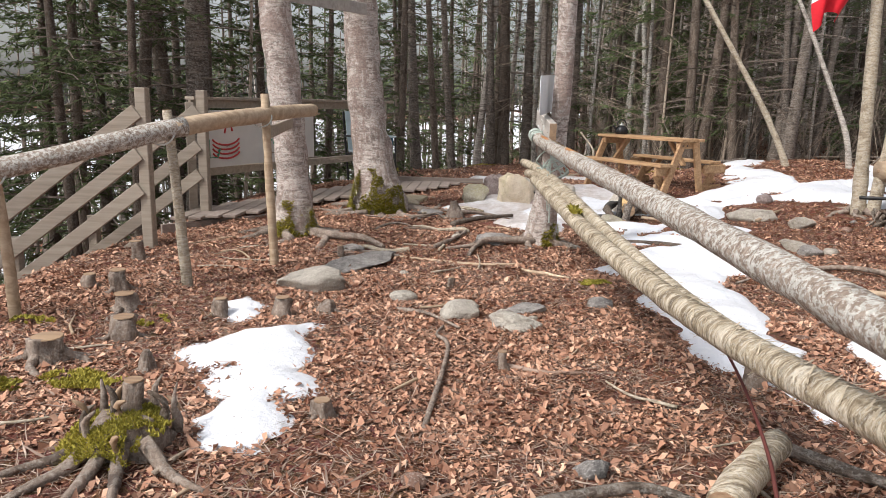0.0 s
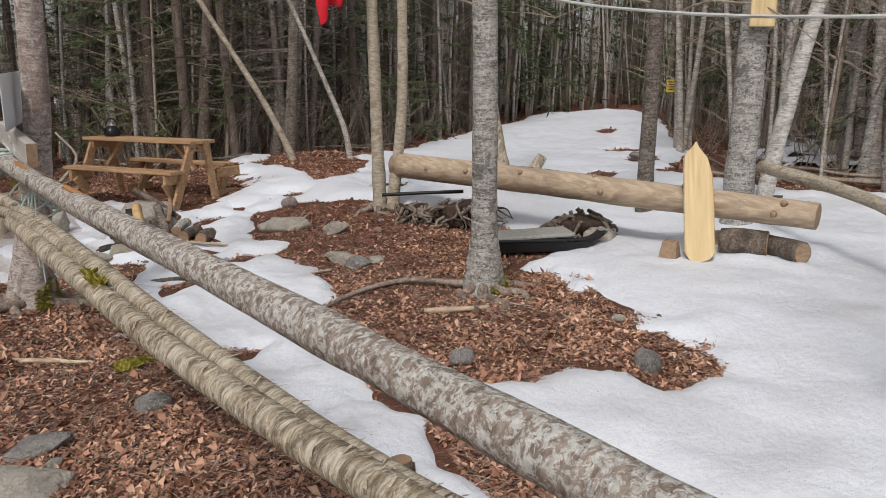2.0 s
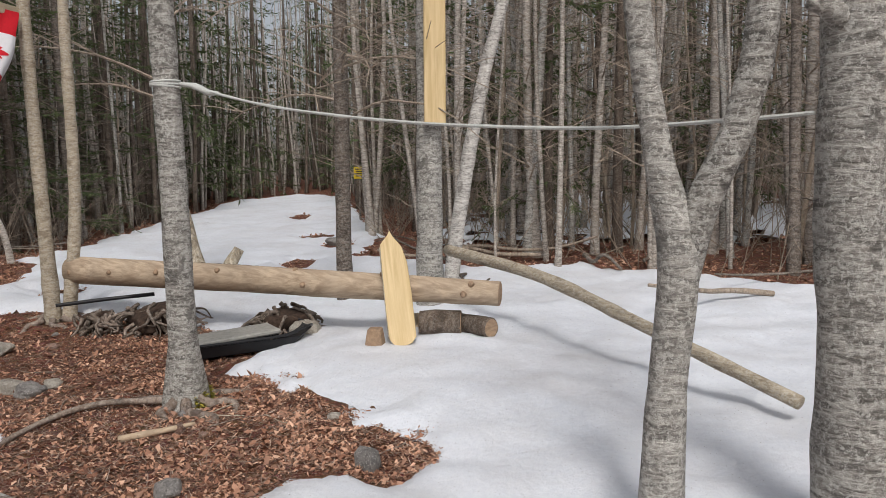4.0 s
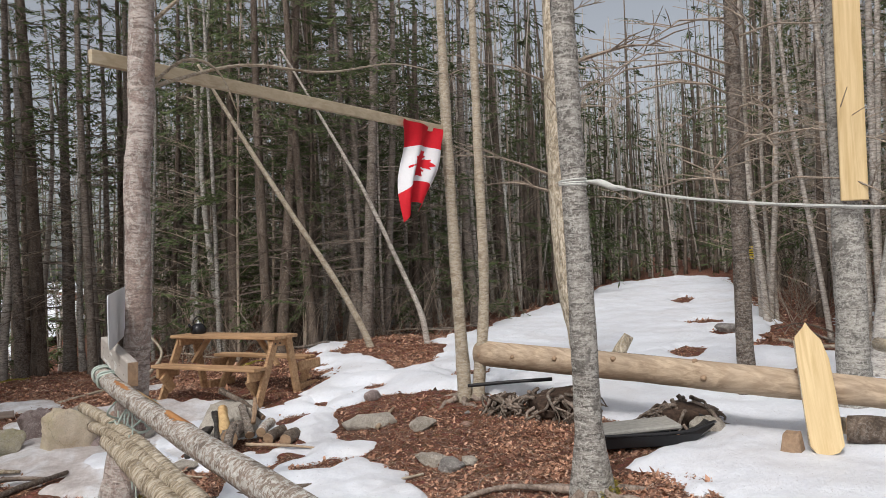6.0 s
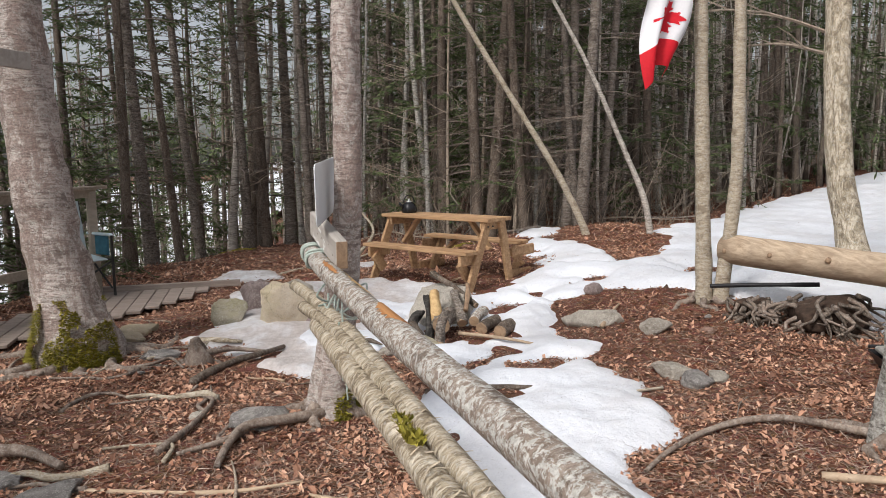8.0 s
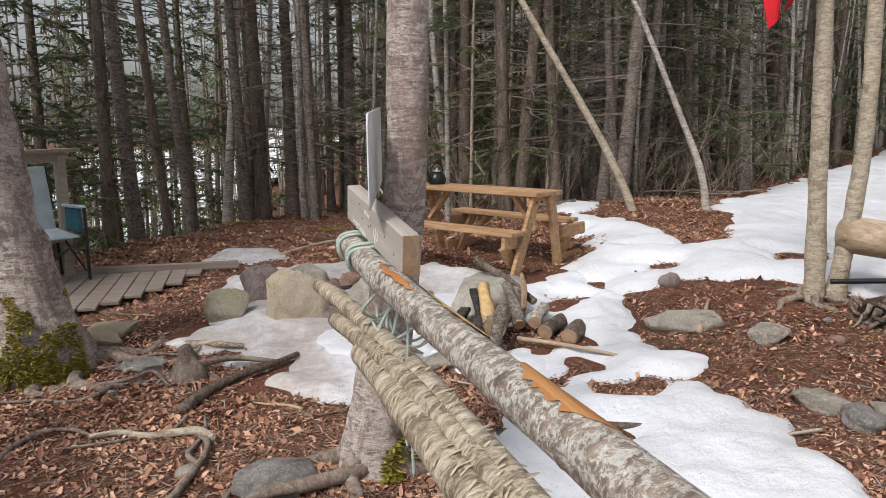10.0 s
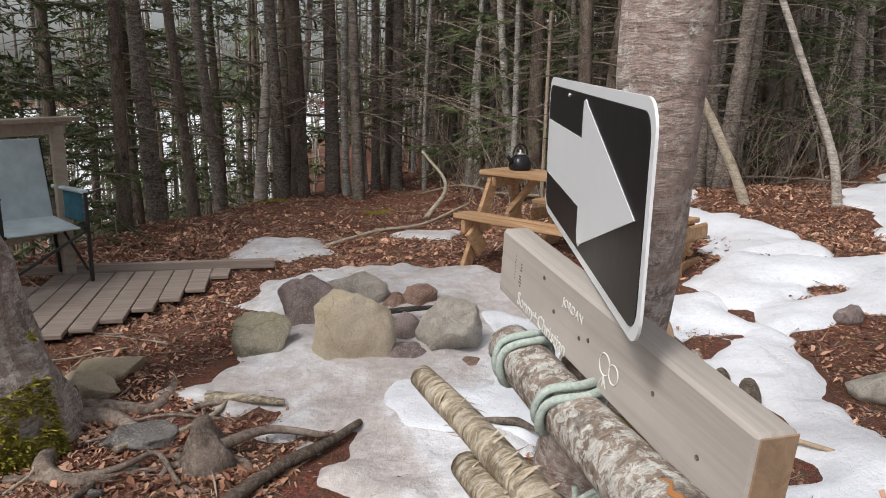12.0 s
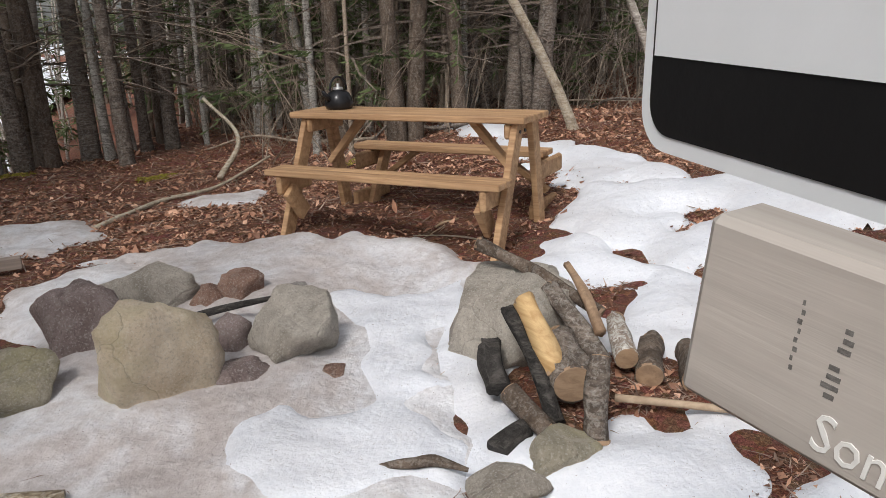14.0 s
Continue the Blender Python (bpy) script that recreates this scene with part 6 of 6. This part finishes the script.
stick([(-0.85, 8.45, 0), (-0.6, 8.4, 0.01), (-0.42, 8.42, 0.04), (-0.3, 8.5, 0.06), (-0.2, 8.3, 0.0), (-0.12, 8.18, 0)], 0.022, ROOT, "pale winding root by the big tree", 1, "root")
stick([(-0.1, 7.85, 0), (0.02, 8.1, 0.01), (0.2, 8.3, 0.03), (0.38, 8.45, 0.03), (0.55, 8.65, 0.02)], 0.035, BARK_DARK, "dark branch lying across the icy snow", 2, "fallen_branch")
stick([(-0.05, 8.45, 0.1), (0.15, 8.6, 0.08), (0.4, 8.55, 0.02)], 0.035, ROOT, "reddish root of the torn stump", 3, "root")
stick([(-0.15, 9.05, 0.02), (0.05, 9.0, 0.03), (0.22, 8.95, 0.02)], 0.03, BARK_PEEL, "birch stick frozen at the snow's edge", 4)
stick([(0.7, 6.85, 0.02), (0.45, 6.75, 0.05), (0.25, 6.7, 0.06), (0.15, 6.5, 0.03), (0.1, 6.35, 0)], 0.045, ROOT, "reddish root from the sign tree", 5, "root")
stick([(0.25, 6.7, 0.04), (0.12, 6.6, 0.02), (-0.1, 6.55, 0.0)], 0.03, ROOT, "reddish root fork on the litter", 6, "root")
stick([(-0.2, 6.6, 0.02), (-0.05, 6.9, 0.03), (0.05, 7.3, 0.04), (-0.05, 7.6, 0.0)], 0.028, ROOT, "weathered winding root on the litter", 7, "root")
stick([(-1.4, 7.0, 0.04), (-1.1, 6.8, 0.05), (-0.85, 6.75, 0.06), (-0.65, 6.6, 0.02)], 0.055, ROOT, "thick pale root of the rough tree", 8, "root")
stick([(3.3, 5.5, 0.06), (3.0, 5.85, 0.05), (2.7, 5.95, 0.04), (2.35, 5.85, 0.02), (2.1, 5.7, 0)], 0.03, ROOT, "long root running from the grey tree", 9, "root")
stick([(2.75, 5.3, 0), (2.95, 5.12, 0.01), (3.1, 5.08, 0.0)], 0.024, STRIPPED, "barkless stick on the litter", 10)
stick([(0.3, 2.4, 0), (0.75, 2.62, 0.01), (1.0, 2.5, 0)], 0.028, BARK_GREY, "grey broken branch on the litter", 11)
stick([(1.35, 3.0, 0.02), (1.55, 2.75, 0.02), (1.8, 2.6, 0.01)], 0.03, BARK_GREY, "broken stick beneath the birch rail", 12)
stick([(0.0, 3.0, 0), (0.05, 3.9, 0.01), (-0.02, 4.1, 0.02), (0.0, 4.35, 0)], 0.018, ROOT, "thin root in the trodden litter", 13, "root")
stick([(-0.3, 4.65, 0.0), (-0.1, 4.5, 0.02), (0.1, 4.3, 0.01)], 0.02, ROOT, "thin root between the stones", 14, "root")
stick([(0.35, 3.75, 0.0), (0.55, 3.68, 0.0), (0.9, 3.72, 0)], 0.012, TWIGS, "pale thin twig on the litter", 15)
for k in range(7):
    stick([(0.52 + 0.03 * k, 5.92 - 0.02 * k, 0.01), (0.66 + 0.02 * k, 5.8 - 0.025 * k, 0.02), (0.78 + 0.015 * k, 5.66 - 0.01 * k, 0)], 0.008 + 0.004 * (k % 3), (STRIPPED, PALESPLIT)[k % 2], "pale flat splinter of torn bark on litter", 160 + k, "splinter", 0.3)
stick([(-0.6, 6.35, 0), (0.1, 6.1, 0.0), (0.5, 6.05, 0)], 0.016, STRIPPED, "pale stick on reddish litter", 17)
stick([(3.05, 8.0, 0.02), (3.3, 8.3, 0.03), (3.5, 8.55, 0.02)], 0.02, STRIPPED, "crooked stick leaning by the pale stone", 18)
stick([(1.35, 7.1, 0), (1.75, 7.05, 0), (2.05, 6.95, 0)], 0.03, BARK_DARK, "dark rotten stick in a snow hole", 19)
stick([(0.7, 12.6, 0), (1.3, 13.2, 0.02), (1.8, 13.3, 0.05), (2.4, 13.6, 0.3)], 0.022, BARK_SAPLING, "pale bent branch behind the table", 20, "fallen_branch")
stick([(1.9, 13.6, 0.1), (2.2, 13.9, 0.6), (2.0, 14.3, 1.2)], 0.03, BARK_SAPLING, "broken dead branch sticking up", 21, "fallen_branch")
wr = random.Random(77)
for k in range(16):
    x, y, a = wr.uniform(-1.3, 0.35), wr.uniform(6.2, 9.0), wr.uniform(0, 6.28)
    pts = []
    for q in range(6):
        pts.append((x, y, 0.012 + 0.02 * math.sin(q * 1.4 + k)))
        a += wr.uniform(-0.7, 0.7)
        x, y = x + 0.13 * math.cos(a), y + 0.13 * math.sin(a)
    stick(pts, wr.uniform(0.012, 0.026), (ROOT, BARK_SAPLING, ROOT)[k % 3], "winding bare root over the litter", 300 + k, "root")
front_log = log_thing("short_birch_log", [(0.98, 2.42, -0.07), (1.12, 2.62, -0.05), (1.3, 2.85, -0.05)], [0.06, 0.06, 0.055], BARK_PEEL, "short birch log piece in the litter", 23, "log", 12, 0.08, CUTWOOD)
thorn = log_thing("red_bramble", [(1.1, 2.25, -0.1), (1.16, 2.6, 0.05), (1.18, 3.1, 0.2), (1.12, 3.6, 0.32), (1.02, 4.0, 0.4)], [0.008, 0.007, 0.006, 0.005, 0.003], plain_material("red_cane", (0.12, 0.035, 0.03), 0.6), "thin dark red bramble cane", 24, "bramble", 6)
br = random.Random(31)
for k in range(34):
    x, y = br.uniform(7.5, 13), br.uniform(0, 7.5)
    if k % 2:
        x, y = br.uniform(3.2, 7.5), br.uniform(13.2, 17)
    a, ln = br.uniform(0, 6.28), br.uniform(0.8, 2.4)
    stick([(x + ln * s / 4 * math.cos(a + 0.1 * s), y + ln * s / 4 * math.sin(a + 0.1 * s), 0.1 + br.uniform(0, 0.25) * s / 2) for s in range(5)], br.uniform(0.012, 0.035), (BARK_GREY, BARK_TWIG, BARK_DARK)[k % 3], "dead branch lying in the forest brush", 900 + k, "fallen_branch")

for k in range(90):
    x, y = br.uniform(-2.2, 3.6), 2.2 + 8.5 * br.random() ** 1.3
    if any(inside(poly, np.array([x]), np.array([y]))[0] > -0.1 for poly in (TRAIL, TONGUE, MID, RING)):
        continue
    a, ln = br.uniform(0, 6.28), br.uniform(0.15, 0.55)
    bend = br.uniform(-0.5, 0.5)
    stick([(x + ln * s / 4 * math.cos(a + bend * s / 4), y + ln * s / 4 * math.sin(a + bend * s / 4), 0.012) for s in range(5)], br.uniform(0.004, 0.01), (ROOT, BARK_SAPLING, BARK_TWIG, STRIPPED)[k % 4], "thin dead twig lying on the leaf litter", 1200 + k, "twig", 1.0)

# ---- moss cushions ----
for k, (x, y, rx, ry, n, lift) in enumerate([(-1.55, 3.3, 0.24, 0.16, 1500, 0.01), (-1.92, 3.2, 0.2, 0.14, 1100, 0.01), (-1.66, 4.25, 0.14, 0.1, 600, 0.01), (-2.35, 4.2, 0.16, 0.1, 500, 0.01), (1.0, 5.42, 0.16, 0.12, 600, 0.01), (1.5, 12.9 + 1.6, 0.3, 0.2, 500, 0.02), (3.3, 13.1, 0.4, 0.25, 700, 0.02), (0.15, 15.6, 0.4, 0.25, 700, 0.02)]):
    tagged(part("moss_cushion", moss_mesh(x, y, rx * 0.85, ry * 0.85, n * 3, 40 + k, lambda a, b, x=x, y=y, rx=rx: gz(a, b) + 0.03 * max(0.0, 1 - ((a - x) ** 2 + (b - y) ** 2) / rx ** 2) + 0.012 * float(vnoise(a, b, 0.07, 21)), 0.0, 0.012), MOSS), "yellow-green moss cushion on the litter", "moss")


def mound(cx, cy, r0, h):
    return lambda x, y: gz(x, y) + h * max(0.0, 1 - ((x - cx) ** 2 + (y - cy) ** 2) / r0 ** 2) ** 0.8


hill = thing("mossy_mound", pose(0, 0, 0), "mossy rotten stump mound in the leaves", "mound")
mm = mound(-1.05, 2.72, 0.24, 0.15)
core = new("core", rock_mesh("core", (0.4, 0.36, 0.28), ROOT, 77, 4, 14))
core.parent = hill
core.matrix_basis = pose(-1.05, 2.72, gz(-1.05, 2.72) + 0.01)
part("moss", moss_mesh(-1.08, 2.66, 0.2, 0.17, 9000, 55, mm, 0.0, 0.01), MOSS, hill, "green moss cover")
hr = random.Random(19)
for k in range(20):
    a, d = hr.uniform(0, 6.28), hr.uniform(0.05, 0.2)
    x, y = -1.05 + d * math.cos(a), 2.74 + d * math.sin(a)
    z, h = mm(x, y), hr.uniform(0.04, 0.13)
    p, r = smooth_path([(x, y, z - 0.06), (x + hr.gauss(0, 0.012), y + hr.gauss(0, 0.012), z + h * 0.5), (x + hr.gauss(0.0, 0.03), y + hr.gauss(0, 0.03), z + h)], [hr.uniform(0.014, 0.026), 0.013, 0.004], 3)
    part("splinter", tube(p, r, 6, 0.4, 0.03, k), (ROOT, CUTWOOD, BARK_DARK)[k % 3], hill, "rotten splinter of wood", smooth=True)
for k in range(6):
    a = hr.uniform(3.4, 6.0)
    pts = [(-1.05 + d * math.cos(a + 0.2 * d), 2.72 + d * math.sin(a + 0.2 * d), gz(-1.05 + d * math.cos(a), 2.72 + d * math.sin(a)) + 0.1 * max(0.0, 1 - d / 0.25) + 0.012) for d in (0.12, 0.24, 0.36, 0.46)]
    p, r = smooth_path(pts, [0.03, 0.024, 0.016, 0.008], 4)
    part("root", tube(p, r, 7, 0.25, 0.05, k), ROOT, hill, smooth=True)


def trunk_moss(ob, profile, a0, a1, top, count, seed):
    """Moss blades on a trunk's flaring foot, between two bearings (degrees)."""
    g = np.random.default_rng(seed)
    verts, faces = [], []
    while len(faces) < count:
        a, z = radians(g.uniform(a0, a1)), top * g.uniform(0, 1) ** 1.5
        if vnoise(a * 2.2, z * 5, 0.6, seed) < -0.15 + 0.9 * z / top - 0.3:
            continue
        rad = np.interp(z, profile[0], profile[1]) * 1.03
        n = np.array([math.cos(a), math.sin(a), 0.25])
        c = np.array([rad * math.cos(a), rad * math.sin(a), z])
        t = np.array([-math.sin(a), math.cos(a), 0]) * 0.011
        o = len(verts)
        verts += [(c - t).tolist(), (c + t).tolist(), (c + n * g.uniform(0.01, 0.028) + g.normal(0, 0.009, 3)).tolist()]
        faces.append((o, o + 1, o + 2))
    part("moss", (verts, faces), MOSS, ob, "yellow-green moss on the root flare")


trunk_moss(moss_tree, ((-0.1, 0.05, 0.45, 1.2), (0.4, 0.35, 0.26, 0.21)), 170, 330, 0.5, 6500, 3)
trunk_moss(left_tree, ((-0.1, 0.05, 0.6), (0.27, 0.215, 0.155)), 190, 350, 0.35, 2600, 4)
trunk_moss(sign_tree, ((-0.1, 0.05, 0.5), (0.18, 0.155, 0.11)), 270, 360, 0.2, 700, 5)
trunk_moss(near_birch, ((-0.1, 0.05, 0.5), (0.19, 0.145, 0.09)), 250, 360, 0.12, 700, 6)
v, f = moss_mesh(0.8, 5.05, 0.035, 0.16, 420, 60, lambda x, y: 0.475, 0.0, 0.025)
tagged(part("moss_tuft", (v, f), MOSS), "moss tuft growing on the birch rail", "moss")


# ---- deck, stairs, railing, banner, left rail ----
def deck():
    ob = thing("deck", Matrix(), "low weathered plank deck at the terrace edge", "deck")
    x = -0.22
    k = 0
    dr = random.Random(2)
    while x > -2.95:
        low = float(np.interp(-x, [0.2, 0.35, 0.5, 0.65, 0.85, 1.2, 1.3, 1.6, 2.0, 2.4, 2.9], [11.3, 11.0, 10.7, 10.5, 10.2, 9.95, 9.7, 9.4, 8.6, 7.7, 7.35]))
        high = 11.55 if x > -1.4 else 8.1 + (x + 2.95) * 3.5 / 1.6
        if high - low > 0.12:
            part("plank", beam((x, low + dr.uniform(-0.03, 0.03), -0.05 + dr.uniform(-0.004, 0.004)), (x + 0.01, high, -0.05), 0.138, 0.03), DECKWOOD, ob)
        x -= 0.146
        k += 1
    part("edge_beam", beam((0.2, 11.6, -0.02), (-1.7, 11.66, -0.02), 0.07, 0.07), DECKWOOD, ob, "long edge timber")
    part("joist", beam((-2.96, 7.3, -0.16), (-2.1, 8.2, -0.16), 0.04, 0.14), DECKWOOD, ob)
    return ob


deck()


def stairs():
    ob = thing("staircase", Matrix(), "weathered wooden stairs with railings going down", "staircase")
    x0, slope = -2.82, 0.75
    for y in (6.6, 7.95):
        part("stringer", beam((x0, y, -0.2), (x0 - 3.2, y, -0.2 - 3.2 * slope), 0.045, 0.24), STAIRWOOD, ob)
        for k, dx in enumerate((0.0, 1.25, 2.5)):
            z = -0.1 - dx * slope
            xx = x0 + 0.08 - dx
            top = 1.22 - dx * slope if k == 0 else 0.82 - dx * slope
            part("post", boxed((0.095, 0.095, top - z + 0.3), pose(xx, y - 0.02, (top + z - 0.3) / 2), 0.006), STAIRWOOD, ob)
        part("handrail", beam((x0 + 0.05, y - 0.07, 1.02), (x0 - 3.2, y - 0.07, 1.02 - 3.2 * slope), 0.04, 0.13), STAIRWOOD, ob)
        part("mid_rail", beam((x0 + 0.05, y - 0.075, 0.66), (x0 - 3.2, y - 0.075, 0.66 - 3.2 * slope), 0.04, 0.12), STAIRWOOD, ob)
        part("low_rail", beam((x0 + 0.05, y - 0.075, 0.36), (x0 - 3.2, y - 0.075, 0.36 - 3.2 * slope), 0.04, 0.12), STAIRWOOD, ob)
    for k in range(13):
        part("tread", boxed((0.26, 1.3, 0.04), pose(x0 - 0.12 - 0.24 * k, 7.27, -0.16 - 0.18 * (k + 0.6)), 0.005), STAIRWOOD, ob)


stairs()


def railing():
    ob = thing("deck_railing", Matrix(), "weathered timber railing along the deck", "railing")
    a, b = Vector((-2.95, 8.12, 0)), Vector((-1.32, 11.68, 0))
    for t in (0.0, 0.45, 0.98):
        p = a.lerp(b, t)
        part("post", boxed((0.09, 0.09, 1.5), pose(p.x, p.y, 0.35, 0, 0, 25), 0.006), STAIRWOOD, ob)
    for z, h in ((1.08, 0.09), (0.34, 0.09)):
        part("rail", beam((a.x, a.y, z), (b.x, b.y, z), 0.04, h), STAIRWOOD, ob)
    part("cap", beam((a.x, a.y, 1.14), (b.x + 0.06, b.y + 0.12, 1.14), 0.14, 0.035), STAIRWOOD, ob, "flat top board")
    return ob


railing()
banner = thing("banner", facing((-2.9, 8.08, 0.7), (-2.05, 9.94, 0.72)), "white banner with red and green drawing on the railing", "banner")
part("sheet", boxed((1.98, 0.012, 0.62), pose(0, -0.04, 0), 0.003), BANNER, banner)
writing("writing", "FOR H", 0.2, banner, 0.1, -0.12, PAINTGREEN, -0.05, 0.75, 0, "green painted letters")
for k in range(4):
    arc = [(-0.6 + 0.22 * math.cos(a), -0.05, -0.12 + 0.05 * k + 0.1 * math.sin(a)) for a in np.linspace(3.5, 5.9, 9)]
    part("stroke", tube(arc, [0.011] * 9, 5), PAINTRED, banner, "red painted stroke")
part("stroke", tube([(-0.62, -0.05, 0.06), (-0.55, -0.05, 0.27), (-0.5, -0.05, 0.08)], [0.012] * 3, 5), PAINTRED, banner, "red painted stroke")
part("stroke", tube([(-0.86, -0.05, 0.0), (-0.86, -0.05, -0.2), (-0.74, -0.05, -0.2), (-0.7, -0.05, -0.1)], [0.013] * 4, 5), PAINTGREEN, banner, "green painted stroke")
for k, (x, y, top, lean, mat) in enumerate([(-2.5, 4.3, 0.74, -0.06, STRIPPED), (-1.76, 5.02, 1.06, -0.09, BARK_SAPLING), (-1.4, 5.83, 1.18, -0.05, STRIPPED)]):
    log_thing("rail_post", [(x, y, -0.3), (x + lean * 0.4, y, 0.3), (x + lean, y, top)], [0.036, 0.034, 0.03], mat, ("reddish barkless post tied to the rail", "thin barked post tied to the rail", "barkless post tied to the rail")[k], 60 + k, "post", 10, 0.12, CUTWOOD, 6)
rail = thing("left_rail", Matrix(), "crooked half-peeled log rail on posts", "log rail")
p, r = smooth_path([(-3.6, 3.4, 0.5), (-2.55, 4.28, 0.72), (-1.86, 4.96, 0.93), (-1.46, 5.8, 1.03), (-1.3, 6.75, 1.06)], [0.06, 0.062, 0.062, 0.06, 0.055], 12)
part("barked_stem", tube(p[:27], r[:27], 14, 0.1, 0.09, 4), BARK_LOG, rail, "bark-covered half", smooth=True)
part("peeled_stem", tube(p[25:], r[25:] * 0.97, 14, 0.12, 0.09, 5), STRIPPED, rail, "orange peeled half", smooth=True)
for x, y, z in ((-2.55, 4.28, 0.68), (-1.86, 4.97, 0.9), (-1.46, 5.8, 1.0)):
    ring = [(x + 0.07 * math.cos(a), y + 0.05 * math.sin(a), z + 0.06 * math.sin(a)) for a in np.linspace(0, 6.283, 16)]
    part("lashing", tube(ring, [0.006] * 16, 5, cap=False), ROPEWHITE, rail, "straw-coloured lashing")
tie = thing("tie_board", Matrix(), "short board nailed between post and tree", "board")
part("board", beam((-1.42, 5.86, 0.9), (-1.55, 6.98, 0.94), 0.03, 0.09), STAIRWOOD, tie)
high = thing("high_board", Matrix(), "weathered board fixed high between two trees", "board")
part("board", beam((-1.85, 7.0, 2.1), (-1.15, 8.7, 2.14), 0.04, 0.12), GREYWOOD, high)


def camp_chair():
    ob = thing("camp_chair", pose(-1.5, 11.3, -0.03, 0, 0, 38), "pale blue folding camp chair on the deck", "chair")
    part("seat", boxed((0.5, 0.46, 0.015), pose(0, 0, 0.42, 5, 0, 0), 0.006), CANVAS, ob, "sagging pale seat")
    part("backrest", boxed((0.5, 0.015, 0.62), pose(0, 0.27, 0.72, -12, 0, 0), 0.006), CANVAS, ob, "pale creased backrest")
    for s in (-1, 1):
        part("front_leg", beam((s * 0.29, -0.25, 0.66), (s * 0.29, -0.25, 0.0), 0.025, 0.025), FRAME_DARK, ob)
        part("rear_leg", beam((s * 0.26, 0.36, 1.02), (s * 0.26, 0.2, 0.0), 0.025, 0.025), FRAME_DARK, ob)
        part("armrest", boxed((0.05, 0.5, 0.03), pose(s * 0.29, 0.0, 0.665), 0.01), CANVAS if s > 0 else BLACK, ob, "padded armrest")
        part("cross_bar", beam((s * 0.28, -0.22, 0.08), (s * 0.28, 0.22, 0.4), 0.018, 0.018), FRAME_DARK, ob)
        part("side_tube", beam((s * 0.27, -0.25, 0.4), (s * 0.27, 0.28, 0.4), 0.022, 0.022), FRAME_DARK, ob)
    part("cross_tube", beam((-0.28, -0.24, 0.1), (0.28, -0.24, 0.38), 0.018, 0.018), FRAME_DARK, ob)
    part("pocket", boxed((0.03, 0.32, 0.22), pose(0.31, 0.02, 0.54), 0.01), TEAL, ob, "teal side pocket")


camp_chair()


# ---- loose leaves and twigs ----
def litter_sheet(name, count, seed, size, mat, label, twig=False, area=(-3.3, 8.0, -1.0, 16.0), spread=14):
    r = np.random.default_rng(seed)
    n = 0
    px, py = [], []
    while n < count:
        x, y = r.uniform(area[0], area[1], 20000), r.uniform(area[2], area[3], 20000)
        w = 1 / (1 + ((x - 1) ** 2 + (y - 4.5) ** 2) / spread)
        ok = (r.random(20000) < w) & (x > edge_x(y) - 0.4)
        bare = np.zeros(20000, bool)
        for poly in (TRAIL, TONGUE, MID, RING):
            bare |= inside(poly, x, y) > 0.0
        for poly in FIELD_HOLES + TONGUE_HOLES:
            bare &= inside(poly, x, y) < 0.04
        if not twig:
            thin = 0.62 + 0.75 * vnoise(x, y, 0.9, 14) + 0.5 * vnoise(x, y, 0.3, 15)
            thin -= 0.6 * np.exp(-((x - 3.1) ** 2 / 0.6 + (y - 5.6) ** 2 / 4.0))
            thin -= 0.75 * np.exp(-((x - 0.3) ** 2 / 0.9 + (y - 5.9) ** 2 / 2.6))
            ok &= r.random(20000) < np.clip(thin, 0.32, 1)
        ok &= ~bare | (r.random(20000) < np.where(inside(RING, x, y) > 0, 0.05, 0.012))
        if spread > 100:
            ok &= np.hypot(x - 1.5, y - 6) > r.uniform(3.5, 7.0, 20000)
        px.append(x[ok])
        py.append(y[ok])
        n += ok.sum()
    x, y = np.concatenate(px)[:count], np.concatenate(py)[:count]
    z = ground_z(x, y)
    a, s = r.uniform(0, 6.283, count), size * np.clip(r.lognormal(-0.1, 0.45, count), 0.3, 2.4)
    ca, sa = np.cos(a), np.sin(a)
    wide = 0.022 if twig else 0.3
    tilt = r.normal(0, 0.12 if twig else 0.4, (count, 2))
    curl = np.zeros(count) if twig else r.uniform(-0.2, 0.6, count) * s
    shape = [(-0.5, 0.0, 0.1), (0.08, wide, 0.9), (0.5, 0.05, 0.0), (-0.08, -wide, 0.8)]
    V = np.empty((count, 4, 3))
    for k, (u, v, c) in enumerate(shape):
        lx, ly = (u + r.normal(0, 0.1, count)) * s, (v + r.normal(0, 0.3, count) * wide) * s
        V[:, k, 0], V[:, k, 1] = x + lx * ca - ly * sa, y + lx * sa + ly * ca
        V[:, k, 2] = z + 0.005 + 0.25 * s * np.abs(tilt[:, 0]) + lx * tilt[:, 0] + ly * tilt[:, 1] + curl * c * 0.5
    F = (np.arange(count)[:, None] * 4 + np.array([[0, 1, 2], [0, 2, 3]]).reshape(1, 6)).reshape(-1, 3)
    return tagged(new(name, mesh_of(name, V.reshape(-1, 3).tolist(), F.tolist(), mat, False)), label, "leaf litter", kind="stuff")


litter_sheet("dead_leaves", 240000, 1, 0.022, LEAVES, "curled brown dead leaves over the forest floor")
litter_sheet("needle_twigs", 150000, 2, 0.07, TWIGS, "fine dead twigs and needles over the floor", True)
litter_sheet("forest_leaves", 80000, 3, 0.036, LEAVES, "brown dead leaves over the farther forest floor", False, (-2.5, 18, -2, 24), 400)
litter_sheet("forest_twigs", 30000, 4, 0.18, TWIGS, "dead twigs over the farther forest floor", True, (-2.5, 18, -2, 24), 400)
